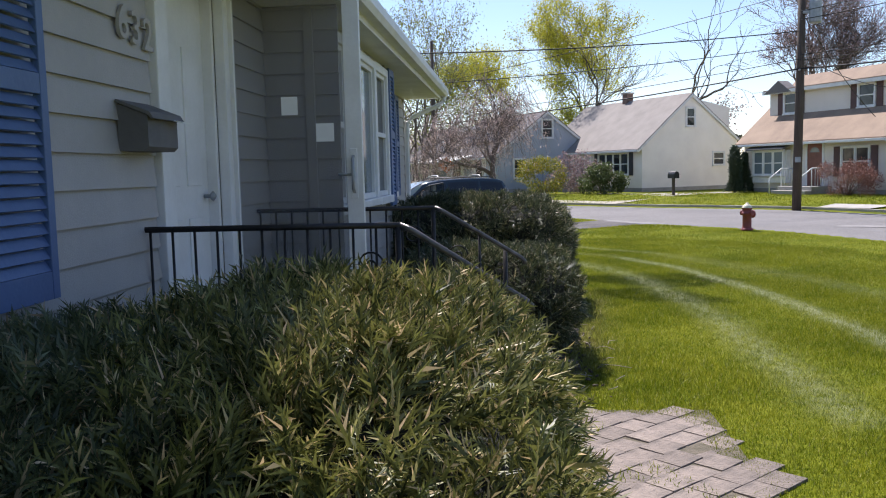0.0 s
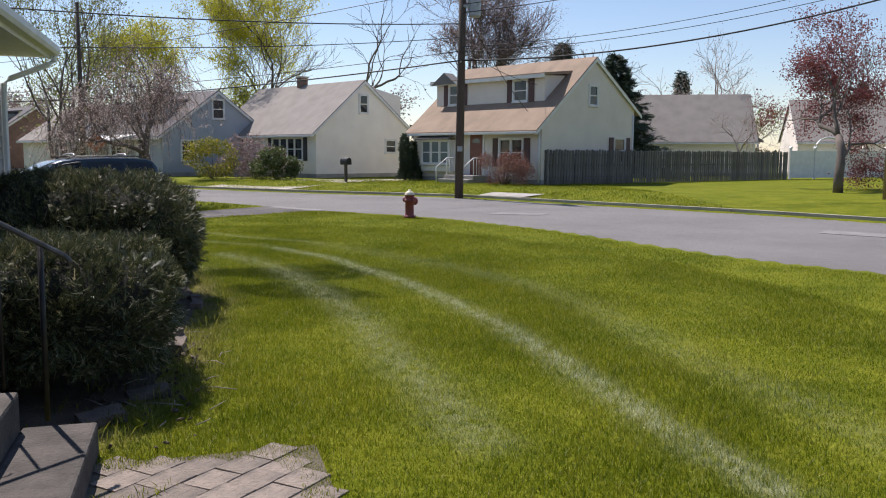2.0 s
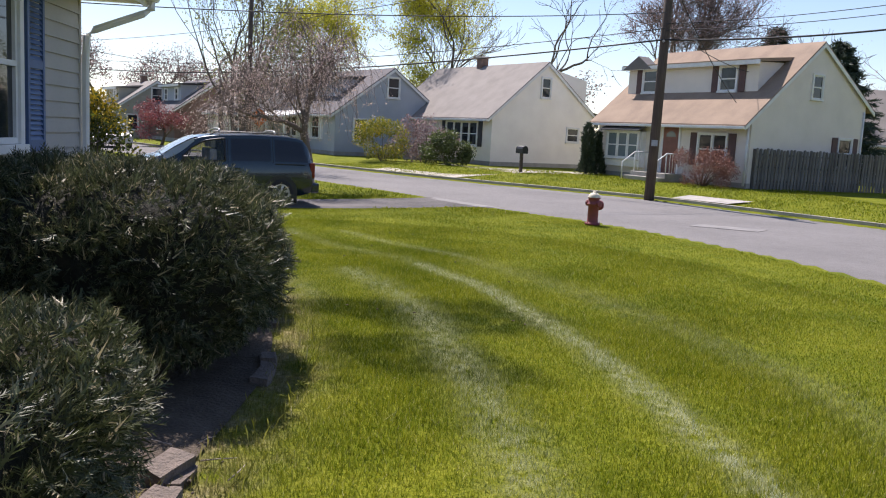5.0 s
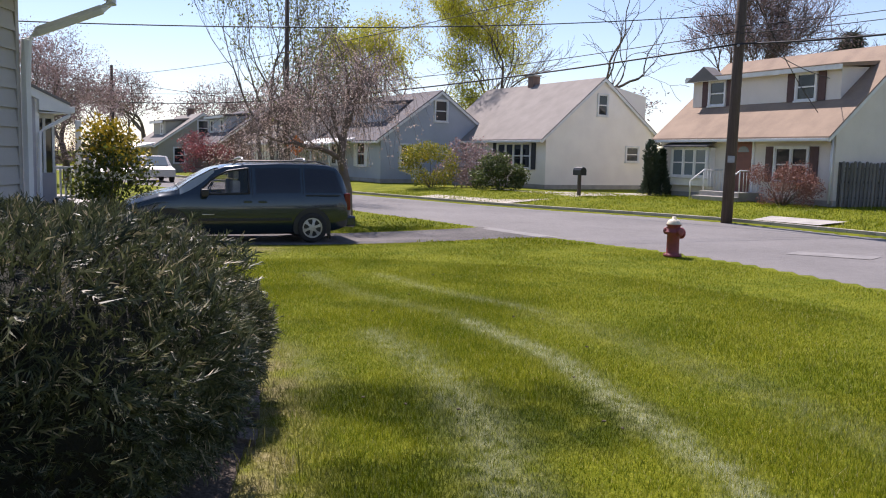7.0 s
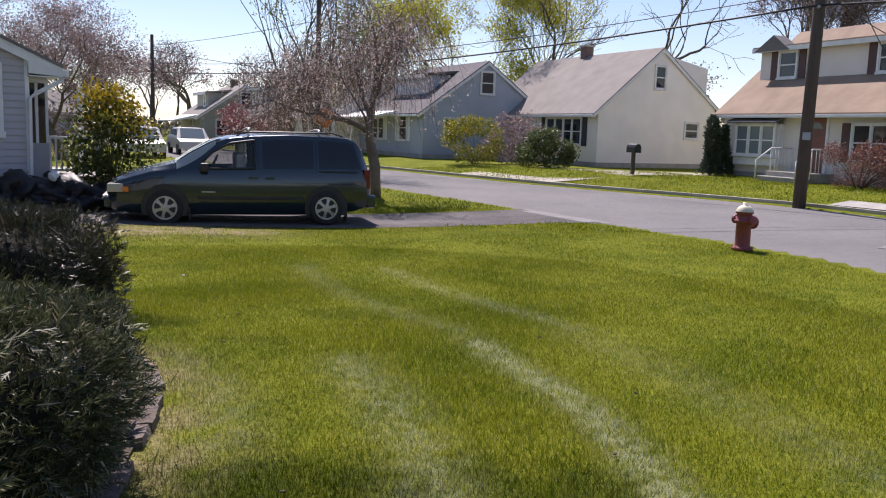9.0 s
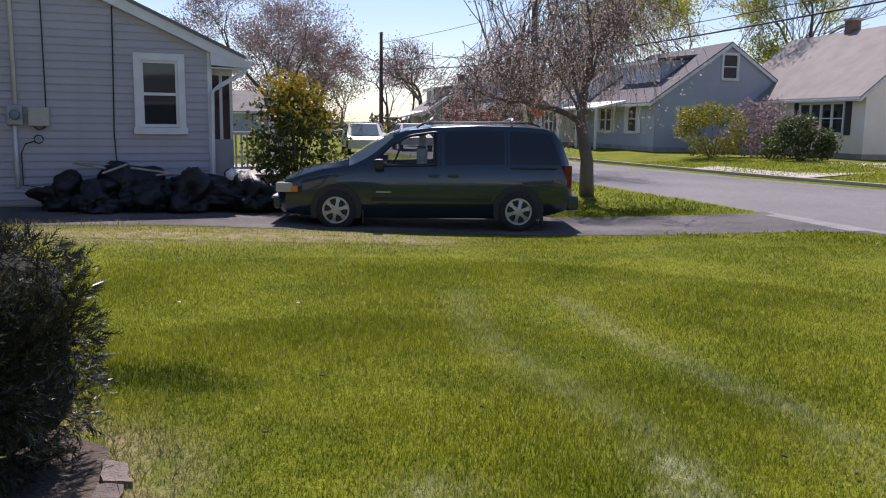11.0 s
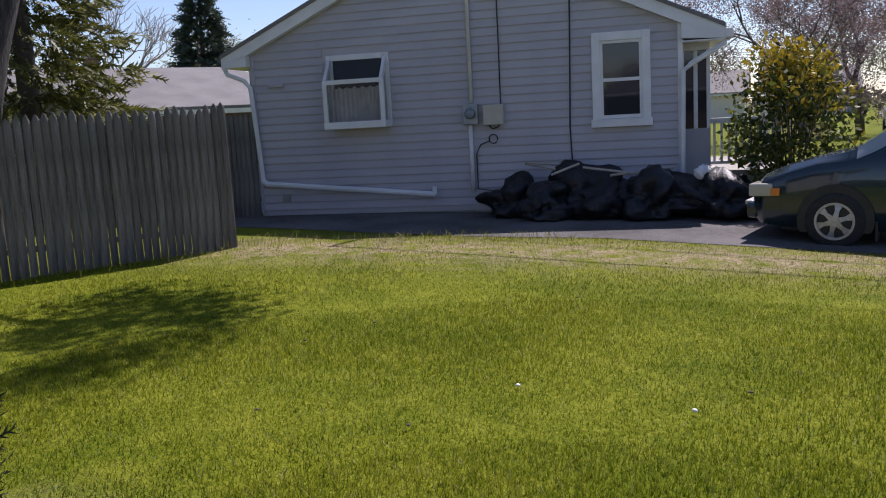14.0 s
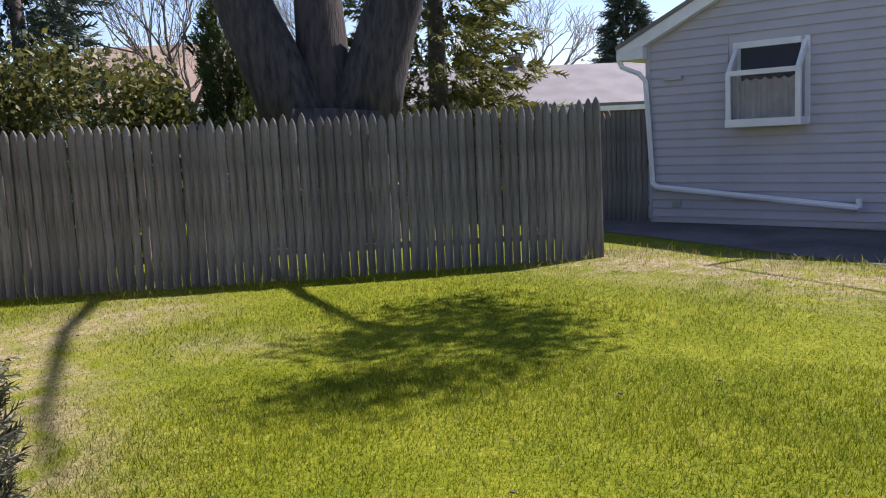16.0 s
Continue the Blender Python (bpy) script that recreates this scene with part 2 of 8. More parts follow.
M = {
    "siding": mat("beige_gray_vinyl_siding", (0.415, 0.395, 0.37), (0.35, 0.335, 0.315), 0.55, scale=1.5, bump=0.15, bscale=120, rnd=0.04),
    "siding_gray": mat("pale_gray_vinyl_siding", (0.455, 0.44, 0.465), (0.40, 0.385, 0.41), 0.55, scale=1.2, bump=0.15, bscale=120, rnd=0.03),
    "step_stone": mat("worn_step_stone", (0.095, 0.082, 0.072), (0.048, 0.042, 0.037), 0.92, scale=5, bump=0.7, bscale=45),
    "glass_room": glassmat("clear_window_glass", (0.03, 0.035, 0.04), 0.03, clear=0.78),
    "shrub_porch": leafmat("dark_green_shrub_leaves", (0.025, 0.042, 0.010), (0.10, 0.125, 0.02), (0.26, 0.22, 0.03), at_scale=2.5),
    "shrub_tip": leafmat("yellow_shrub_tips", (0.22, 0.17, 0.012), (0.46, 0.33, 0.02), at_scale=2.0),
    "white": mat("white_paint", (0.78, 0.78, 0.77), (0.68, 0.68, 0.66), 0.5, scale=3, bump=0.08),
    "blue": mat("blue_shutter_paint", (0.085, 0.15, 0.30), (0.07, 0.12, 0.25), 0.5, scale=4, bump=0.1),
    "black_iron": mat("black_wrought_iron", (0.012, 0.012, 0.013), (0.03, 0.026, 0.024), 0.45, 0.3, scale=20, bump=0.2),
    "worn_rail": mat("worn_handrail_paint", (0.07, 0.066, 0.062), (0.16, 0.15, 0.14), 0.38, 0.4, scale=14, bump=0.2),
    "concrete": mat("weathered_concrete", (0.40, 0.38, 0.34), (0.29, 0.275, 0.25), 0.9, scale=2.2, bump=0.5, bscale=50),
    "kerb": mat("kerb_concrete", (0.46, 0.42, 0.35), (0.33, 0.30, 0.25), 0.9, scale=1.5, bump=0.5, bscale=50, rnd=0.08),
    "asphalt": mat("worn_asphalt_road", (0.178, 0.17, 0.165), (0.138, 0.132, 0.127), 0.9, scale=0.35, detail=9, bump=0.6, bscale=90, fine=0.5),
    "drive": mat("driveway_asphalt", (0.138, 0.126, 0.12), (0.066, 0.061, 0.058), 0.95, scale=0.8, detail=9, bump=0.7, bscale=70, fine=0.5),
    "patch": mat("pale_road_patch", (0.24, 0.23, 0.22), (0.165, 0.16, 0.155), 0.9, scale=3, bump=0.4),
    "paver": mat("clay_paver", (0.25, 0.205, 0.17), (0.155, 0.13, 0.11), 0.92, scale=9, bump=0.8, bscale=50, rnd=0.18, fine=0.4),
    "stone": mat("edging_stone", (0.19, 0.15, 0.125), (0.105, 0.088, 0.074), 0.92, scale=7, bump=0.9, rnd=0.2, fine=0.4),
    "soil": mat("bed_soil", (0.065, 0.048, 0.034), (0.11, 0.085, 0.06), 0.95, scale=5, bump=1.0, bscale=40, fine=0.5),
    "sand": mat("paver_sand", (0.15, 0.125, 0.09), (0.09, 0.08, 0.05), 0.95, scale=8, bump=0.8),
    "fence": stretched(mat("weathered_fence_wood", (0.225, 0.212, 0.192), (0.095, 0.087, 0.078), 0.88, scale=5, detail=8, bump=0.6, rnd=0.24, fine=0.4), (6, 6, 0.5)),
    "bark": stretched(mat("rough_gray_bark", (0.085, 0.074, 0.066), (0.026, 0.022, 0.02), 0.95, scale=9, detail=10, bump=1.0, bscale=22), (1.6, 1.6, 0.35)),
    "bark_far": mat("gray_brown_twigs", (0.15, 0.12, 0.10), (0.09, 0.075, 0.065), 0.9, scale=3),
    "bark_cherry": mat("gray_brown_cherry_bark", (0.21, 0.165, 0.14), (0.12, 0.095, 0.082), 0.9, scale=3, bump=0.5),
    "bark_pale": mat("pale_twigs", (0.33, 0.28, 0.24), (0.22, 0.185, 0.16), 0.9, scale=3),
    "shingle_tan": mat("tan_roof_shingles", (0.32, 0.235, 0.165), (0.24, 0.175, 0.125), 0.9, scale=1.2, bump=0.5, bscale=30),
    "shingle_gray": mat("gray_brown_roof_shingles", (0.27, 0.245, 0.22), (0.215, 0.195, 0.175), 0.9, scale=1.2, bump=0.5, bscale=30),
    "shingle_dark": mat("dark_roof_shingles", (0.13, 0.12, 0.125), (0.09, 0.085, 0.09), 0.9, scale=1.2, bump=0.5, bscale=30),
    "shingle_own": mat("grey_roof_shingles", (0.2, 0.19, 0.18), (0.15, 0.14, 0.135), 0.9, scale=1.2, bump=0.5, bscale=30),
    "stucco": mat("cream_white_stucco", (0.90, 0.845, 0.775), (0.83, 0.775, 0.71), 0.85, scale=1.0, bump=0.2, bscale=60),
    "wall_h3": mat("ivory_siding", (0.76, 0.70, 0.635), (0.69, 0.635, 0.575), 0.7, scale=1.0, bump=0.1),
    "wall_blue": mat("blue_gray_siding", (0.42, 0.45, 0.50), (0.37, 0.40, 0.45), 0.7, scale=1.0),
    "wall_green": mat("sage_siding", (0.38, 0.37, 0.31), (0.33, 0.32, 0.27), 0.7, scale=1.0),
    "brick_brown": mat("brown_brick_wall", (0.20, 0.13, 0.105), (0.15, 0.10, 0.08), 0.9, scale=3),
    "maroon": mat("maroon_shutter_paint", (0.10, 0.05, 0.045), (0.08, 0.04, 0.036), 0.6, scale=4),
    "dark_trim": mat("black_shutter_paint", (0.025, 0.027, 0.032), (0.035, 0.035, 0.04), 0.6, scale=4),
    "redbrown": mat("red_brown_door_paint", (0.22, 0.085, 0.06), (0.17, 0.07, 0.05), 0.5, scale=4),
    "glass": glassmat("window_glass"),
    "glass_pale": glassmat("curtained_window_glass", (0.16, 0.20, 0.22), 0.1),
    "glass_clear": glassmat("storm_door_glass", (0.10, 0.105, 0.115), 0.04, clear=0.72),
    "carglass": glassmat("tinted_car_glass", (0.012, 0.014, 0.018), 0.05),
    "carglass_clear": glassmat("car_glass", (0.06, 0.075, 0.08), 0.04, clear=0.60),
    # pale base colour paints the sky's reflection on the windscreen
    "screenglass": glassmat("sky_pale_windscreen_glass", (0.34, 0.39, 0.42), 0.06, clear=0.15),
    "van": None,
    "rubber": mat("tyre_rubber", (0.018, 0.018, 0.018), (0.03, 0.029, 0.028), 0.85, scale=20),
    "black": mat("black_plastic", (0.012, 0.012, 0.013), (0.02, 0.02, 0.02), 0.5, scale=10),
    "rim": mat("silver_alloy_rim", (0.50, 0.49, 0.47), (0.38, 0.37, 0.355), 0.38, 0.6, scale=20),
    "lens": glassmat("headlamp_lens", (0.46, 0.43, 0.35), 0.12),
    "amber": glassmat("amber_lens", (0.75, 0.22, 0.03), 0.2),
    "redlens": glassmat("red_tail_lens", (0.16, 0.012, 0.012), 0.12),
    "bag": mat("black_plastic_bag", (0.006, 0.006, 0.008), (0.012, 0.012, 0.014), 0.5, scale=6, bump=0.9, bscale=14),
    "hydrant": mat("faded_red_hydrant_paint", (0.27, 0.055, 0.06), (0.20, 0.05, 0.055), 0.6, scale=9, bump=0.3),
    "cream": mat("cream_cap_paint", (0.72, 0.66, 0.50), (0.6, 0.55, 0.42), 0.6, scale=9),
    "pole": stretched(mat("creosote_pole_wood", (0.105, 0.08, 0.062), (0.065, 0.05, 0.04), 0.9, scale=5, bump=0.5), (5, 5, 0.4)),
    "pole_pale": stretched(mat("pale_pole_wood", (0.36, 0.25, 0.165), (0.27, 0.19, 0.13), 0.9, scale=5, bump=0.5), (5, 5, 0.4)),
    "wire": mat("black_cable", (0.015, 0.015, 0.016), (0.02, 0.02, 0.02), 0.6),
    "steel": mat("galvanised_gray", (0.36, 0.38, 0.39), (0.28, 0.30, 0.31), 0.5, 0.5, scale=8),
    "orange": mat("orange_sign_sheet", (0.80, 0.20, 0.02), (0.72, 0.17, 0.02), 0.6, scale=9),
    "yellow": mat("dandelion_yellow", (0.85, 0.62, 0.02), (0.75, 0.5, 0.02), 0.6),
    "beige_box": mat("beige_utility_box", (0.50, 0.48, 0.40), (0.43, 0.41, 0.34), 0.5, scale=6),
    "paper": mat("white_paper", (0.8, 0.8, 0.78), (0.74, 0.74, 0.72), 0.8),
    "curtain": mat("pale_curtain", (0.74, 0.72, 0.68), (0.58, 0.56, 0.53), 0.9, scale=9),
    "awning": mat("gray_awning", (0.16, 0.15, 0.145), (0.12, 0.115, 0.11), 0.8),
    # one yew in lit and shaded colours; palest sprays carry painted sun glints
    "hedge_sun": leafmat("sunlit_gold_yew_sprays", (0.022, 0.036, 0.013), (0.25, 0.25, 0.065), (0.78, 0.57, 0.33), rough=0.5, trans=0.2),
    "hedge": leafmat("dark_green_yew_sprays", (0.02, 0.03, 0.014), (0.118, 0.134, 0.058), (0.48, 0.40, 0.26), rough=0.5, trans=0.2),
    "hedge_dark": leafmat("dark_shaded_yew_sprays", (0.018, 0.024, 0.012), (0.062, 0.064, 0.034), (0.26, 0.21, 0.15), rough=0.4, trans=0.12),
    "hedge_shade": leafmat("shaded_yew_sprays", (0.036, 0.055, 0.026), (0.15, 0.178, 0.08), (0.36, 0.26, 0.15), rough=0.42, trans=0.25),
    # near-black colour paints the shade deep inside the hedges
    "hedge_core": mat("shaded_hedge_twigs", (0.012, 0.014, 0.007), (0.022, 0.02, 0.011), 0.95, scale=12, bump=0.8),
    "yellow_leaf": leafmat("yellow_green_spring_leaves", (0.34, 0.36, 0.02), (0.60, 0.56, 0.05), at_scale=0.6),
    "green_leaf": leafmat("pale_spring_leaves", (0.16, 0.20, 0.05), (0.30, 0.31, 0.09), at_scale=0.6),
    "pink_leaf": leafmat("pale_pink_blossom", (0.48, 0.37, 0.33), (0.70, 0.56, 0.50), at_scale=1.0),
    "red_leaf": leafmat("dusky_red_leaves", (0.16, 0.050, 0.055), (0.30, 0.10, 0.10), at_scale=1.0),
    "russet_leaf": leafmat("russet_twig_leaves", (0.13, 0.058, 0.045), (0.27, 0.13, 0.10), at_scale=2.0),
    "bud_leaf": leafmat("dull_red_buds", (0.23, 0.165, 0.165), (0.36, 0.265, 0.26), at_scale=1.0),
    "conifer": leafmat("blue_green_needles", (0.03, 0.052, 0.036), (0.085, 0.115, 0.068), at_scale=1.5, trans=0.15),
    "conifer_gold": leafmat("golden_green_foliage", (0.06, 0.075, 0.015), (0.20, 0.19, 0.04), at_scale=1.5),
    "shrub_gold": leafmat("yellow_green_shrub_leaves", (0.09, 0.13, 0.02), (0.34, 0.30, 0.03), (0.5, 0.36, 0.03), at_scale=1.5),
    "shrub_green": leafmat("mid_green_shrub_leaves", (0.05, 0.075, 0.022), (0.12, 0.15, 0.05), at_scale=2),
    "scrub": leafmat("far_scrub_leaves", (0.07, 0.065, 0.04), (0.17, 0.15, 0.10), at_scale=0.08),
    "rhodo": leafmat("rhododendron_leaves", (0.10, 0.15, 0.06), (0.22, 0.27, 0.13), rough=0.3, at_scale=2),
    "grass_ground": grassmat("lawn_ground", False),
    "grass_blades": grassmat("lawn_blades", True),
}
van_paint = mat("dark_green_metallic_paint", (0.018, 0.036, 0.046), (0.014, 0.028, 0.038), 0.24, 0.35, scale=40, fine=0.5)
van_paint.node_tree.nodes["Principled BSDF"].inputs["Coat Weight"].default_value = 0.8
M["van"] = van_paint


# ---------------------------------------------------------------- mesh helpers
def mesh_object(name, verts, faces, material, smooth=False):
    me = bpy.data.meshes.new(name)
    me.from_pydata([tuple(v) for v in verts], [], faces)
    me.materials.append(material)
    if smooth:
        me.polygons.foreach_set("use_smooth", [True] * len(me.polygons))
    return new(name, me)


def quads_object(name, V, material, per=4, smooth=False):
    """A mesh of loose polygons of per corners each; V is (n, per, 3)."""
    V = np.asarray(V, dtype=np.float32).reshape(-1, per, 3)
    k = len(V)
    me = bpy.data.meshes.new(name)
    me.vertices.add(k * per)
    me.vertices.foreach_set("co", V.reshape(-1))
    me.loops.add(k * per)
    me.loops.foreach_set("vertex_index", np.arange(k * per, dtype=np.int32))
    me.polygons.add(k)
    me.polygons.foreach_set("loop_start", np.arange(0, k * per, per, dtype=np.int32))
    me.polygons.foreach_set("loop_total", np.full(k, per, dtype=np.int32))
    me.update(calc_edges=True)
    me.materials.append(material)
    return new(name, me)


def part(name, ob, parent, label=""):
    ob.name = name
    ob.parent = parent
    if label:
        ob["label"] = label
    return ob


def box_data(x0, y0, z0, x1, y1, z1, bevel=0.0):
    bm = bmesh.new()
    bmesh.ops.create_cube(bm, size=1)
    bmesh.ops.scale(bm, vec=(abs(x1 - x0), abs(y1 - y0), abs(z1 - z0)), verts=bm.verts)
    bmesh.ops.translate(bm, vec=((x0 + x1) / 2, (y0 + y1) / 2, (z0 + z1) / 2), verts=bm.verts)
    if bevel:
        bmesh.ops.bevel(bm, geom=bm.edges[:], offset=bevel, segments=2, affect="EDGES", profile=0.6)
    return bm


def done(name, bm, material, smooth=False):
    me = bpy.data.meshes.new(name)
    bm.to_mesh(me)
    bm.free()
    me.materials.append(material)
    if smooth:
        me.polygons.foreach_set("use_smooth", [True] * len(me.polygons))
    return new(name, me)


def box(name, a, b, material, parent=None, bevel=0.0, label=""):
    ob = done(name, box_data(*a, *b, bevel), material)
    return part(name, ob, parent, label) if parent else ob


def boxes(name, list_, material, parent=None, bevel=0.0, label=""):
    """Several boxes as one part."""
    bm = bmesh.new()
    for a, b in list_:
        one = box_data(*a, *b, bevel)
        tmp = bpy.data.meshes.new("tmp")
        one.to_mesh(tmp)
        one.free()
        bm.from_mesh(tmp)
        bpy.data.meshes.remove(tmp)
    ob = done(name, bm, material)
    return part(name, ob, parent, label) if parent else ob


def prism(name, outline, lo, hi, material, axis="z", parent=None, label=""):
    """An outline of 2D points pulled along an axis."""
    k = len(outline)
    put = {"z": lambda p, h: (p[0], p[1], h), "x": lambda p, h: (h, p[0], p[1]), "y": lambda p, h: (p[0], h, p[1])}[axis]
    v = [put(p, lo) for p in outline] + [put(p, hi) for p in outline]
    f = [tuple(range(k))[::-1], tuple(range(k, 2 * k))] + [(i, (i + 1) % k, k + (i + 1) % k, k + i) for i in range(k)]
    bm = bmesh.new()
    vs = [bm.verts.new(p) for p in v]
    for q in f:
        bm.faces.new([vs[i] for i in q])
    bmesh.ops.recalc_face_normals(bm, faces=bm.faces)
    ob = done(name, bm, material)
    return part(name, ob, parent, label) if parent else ob


def tube_arrays(points, radii, sides=8):
    """Vertices and faces of a tapered tube along points."""
    P = [Vector(p) for p in points]
    verts, faces = [], []
    ref = Vector((0.31, 0.17, 0.93))
    for i, p in enumerate(P):
        d = (P[min(i + 1, len(P) - 1)] - P[max(i - 1, 0)])
        d = d.normalized() if d.length > 1e-9 else Vector((0, 0, 1))
        a = d.cross(ref if abs(d.dot(ref)) < 0.95 else Vector((1, 0, 0))).normalized()
        b = d.cross(a)
        for k in range(sides):
            w = 2 * math.pi * k / sides
            verts.append(p + (a * math.cos(w) + b * math.sin(w)) * radii[i])
    for i in range(len(P) - 1):
        for k in range(sides):
            k2 = (k + 1) % sides
            faces.append((i * sides + k, i * sides + k2, (i + 1) * sides + k2, (i + 1) * sides + k))
    faces.append(tuple(range(sides))[::-1])
    faces.append(tuple((len(P) - 1) * sides + k for k in range(sides)))
    return verts, faces


def tubes(name, lines, material, parent=None, sides=8, smooth=True, label=""):
    """Tubes (points, radius or radii) as one part."""
    V, F = [], []
    for pts, r in lines:
        rr = r if isinstance(r, (list, tuple)) else [r] * len(pts)
        v, f = tube_arrays(pts, rr, sides)
        o = len(V)
        V += v
        F += [tuple(i + o for i in q) for q in f]
    ob = mesh_object(name, V, F, material, smooth)
    return part(name, ob, parent, label) if parent else ob


def empty(name, m, label, category, group="", kind=""):
    ob = new(name)
    ob.matrix_world = m
    return tagged(ob, label, category, group, kind)


def smooth01(x):
    x = np.clip(x, 0, 1)
    return x * x * (3 - 2 * x)


def polyline_dist(X, Y, pts):
    """Distance of the points X, Y to a polyline, and its signed side of the nearest piece."""
    best = np.full(np.shape(X), 1e9)
    for (ax, ay), (bx, by) in zip(pts[:-1], pts[1:]):
        dx, dy = bx - ax, by - ay
        t = np.clip(((X - ax) * dx + (Y - ay) * dy) / (dx * dx + dy * dy), 0, 1)
        best = np.minimum(best, np.hypot(X - ax - t * dx, Y - ay - t * dy))
    return best


def inside(X, Y, poly):
    r = np.zeros(np.shape(X), dtype=bool)
    k = len(poly)
    for i in range(k):
        (x1, y1), (x2, y2) = poly[i], poly[(i + 1) % k]
        if y1 != y2:
            c = ((y1 > Y) != (y2 > Y)) & (X < (x2 - x1) * (Y - y1) / (y2 - y1) + x1)
            r ^= c
    return r


# ---------------------------------------------------------------- the ground
NEAR_EDGE = [(30, -60), (18, -20), (14, -5), (11.5, 6), (9.5, 11.4), (8.1, 13.6), (7.2, 16.2), (6.2, 19.2), (4.8, 22.0), (3.2, 24.4), (1.5, 26.3), (-0.4, 28.7), (-2.0, 30.2), (-3.7, 31.7), (-5.6, 33.5), (-14, 42), (-22, 50.5), (-32, 62), (-45, 80), (-80, 130)]
FAR_EDGE = [(42, -60), (27, -20), (22.5, 2), (19, 13), (16, 20.3), (13.7, 24.2), (11.3, 27.3), (9.0, 30.3), (6.9, 33.3), (4.4, 35.2), (1.5, 36.9), (-1.5, 39.2), (-5.3, 42.6), (-10, 46.8), (-18, 55), (-27, 65.5), (-38, 82), (-70, 130)]
DRIVE_NEAR = [(-15.2, 16.9), (-12.8, 17.95), (-10.4, 19.2), (-9.0, 20.2), (-8.0, 21.3), (-5.9, 22.5), (-4.4, 23.3), (-2.7, 24.2), (-1.0, 25.3), (0.6, 26.4), (1.6, 26.6)]
DRIVE_FAR = [(-17.2, 19.5), (-14.2, 18.6), (-11.7, 21.4), (-9.6, 23.9), (-7.6, 25.0), (-5.6, 25.9), (-3.4, 26.7), (-2.0, 27.6), (-0.5, 28.7), (-0.45, 28.9), (-0.4, 29.0)]
TRACK_MAIN = [(0.70, 15.85), (1.10, 15.2), (1.46, 14.7), (1.72, 14.15), (2.07, 13.2), (2.36, 12.45), (2.66, 11.5), (3.0, 10.2), (3.27, 8.9), (3.44, 7.7), (3.52, 6.8), (3.66, 5.7), (3.95, 4.0), (4.3, 1.5)]
TRACK_UPPER = [(-1.94, 19.03), (-1.5, 18.25), (-0.95, 17.45), (-0.1, 16.68), (0.45, 16.25), (0.70, 15.85)]
TRACK_INNER = [(-0.1, 15.0), (0.45, 14.15), (0.84, 13.35), (1.15, 12.5), (1.36, 11.6), (1.72, 10.3), (1.97, 9.1), (2.10, 8.0), (2.32, 6.8), (2.5, 5.6)]
TRACK_DRIVE = [(-1.0, 19.2), (-0.7, 18.9), (-0.2, 18.2), (0.46, 17.55), (0.8, 17.2), (1.14, 16.93), (1.5, 16.5)]
TRACK_OUTER = [(1.5, 16.5), (2.8, 14.4), (3.9, 12.0), (4.22, 11.1), (4.42, 10.2), (4.6, 7.5), (4.8, 6.0), (5.1, 3.5)]
TRACK_HEDGE = [(-1.4, 14.75), (-1.1, 14.5), (-0.64, 14.13), (-0.2, 13.3)]
OWN = pose(-2.01, 9.57, 0, 0, 0, 8.85)
OWN_INV = OWN.inverted()


def resample(pts, k):
    p = np.array(pts, dtype=float)
    s = np.concatenate([[0], np.cumsum(np.hypot(*np.diff(p, axis=0).T))])
    u = np.linspace(0, s[-1], k)
    return np.stack([np.interp(u, s, p[:, 0]), np.interp(u, s, p[:, 1])], axis=1)


ROAD_A, ROAD_B = resample(NEAR_EDGE, 160), resample(FAR_EDGE, 160)
ROAD_POLY = [tuple(p) for p in NEAR_EDGE] + [tuple(p) for p in FAR_EDGE[::-1]]
DRIVE_POLY = DRIVE_NEAR + DRIVE_FAR[::-1]


def height(X, Y):
    """The lie of the land: a dip at the driveway, a rise across the street, a slow roll."""
    X, Y = np.asarray(X, dtype=float), np.asarray(Y, dtype=float)
    z = -0.15 * np.exp(-(((X + 3.8) / 6.0) ** 2 + ((Y - 25.5) / 4.5) ** 2))
    far = polyline_dist(X, Y, FAR_EDGE)
    beyond = np.where(inside(X, Y, FAR_EDGE + [(400, 400), (400, -60)]), far, 0.0)
    z = z + 0.26 * smooth01(beyond / 5.0)
    near_left = np.exp(-(((X + 11.5) / 4.0) ** 2 + ((Y - 18.5) / 3.5) ** 2))
    return z + 0.07 * near_left


def sunk(X, Y):
    """How far the ground sheet lies below the paved sheets."""
    r = inside(X, Y, ROAD_POLY) & (polyline_dist(X, Y, NEAR_EDGE) > 0.35) & (polyline_dist(X, Y, FAR_EDGE) > 0.35)
    d = inside(X, Y, DRIVE_POLY) & (polyline_dist(X, Y, DRIVE_POLY) > 0.3)
    return np.where(r | d, 0.16, 0.0)


def grid_axis(lo, hi, step, far):
    inner = np.arange(lo, hi + 1e-6, step)
    out = np.geomspace(step, far, 26).cumsum()
    return np.concatenate([lo - out[::-1], inner, hi + out])


gx, gy = grid_axis(-16, 16, 0.2, 220), grid_axis(-6, 46, 0.2, 220)
GX, GY = np.meshgrid(gx, gy)
GZ = height(GX, GY) - sunk(GX, GY)
gv = np.stack([GX, GY, GZ], axis=2).reshape(-1, 3)
w = len(gx)
ii = (np.arange(len(gy) - 1)[:, None] * w + np.arange(w - 1)[None, :]).reshape(-1)
ground = mesh_object("ground", gv, [(int(i), int(i + 1), int(i + 1 + w), int(i + w)) for i in ii], M["grass_ground"], True)
tagged(ground, "mown spring lawn ground with pale wheel tracks", "lawn", kind="structure")


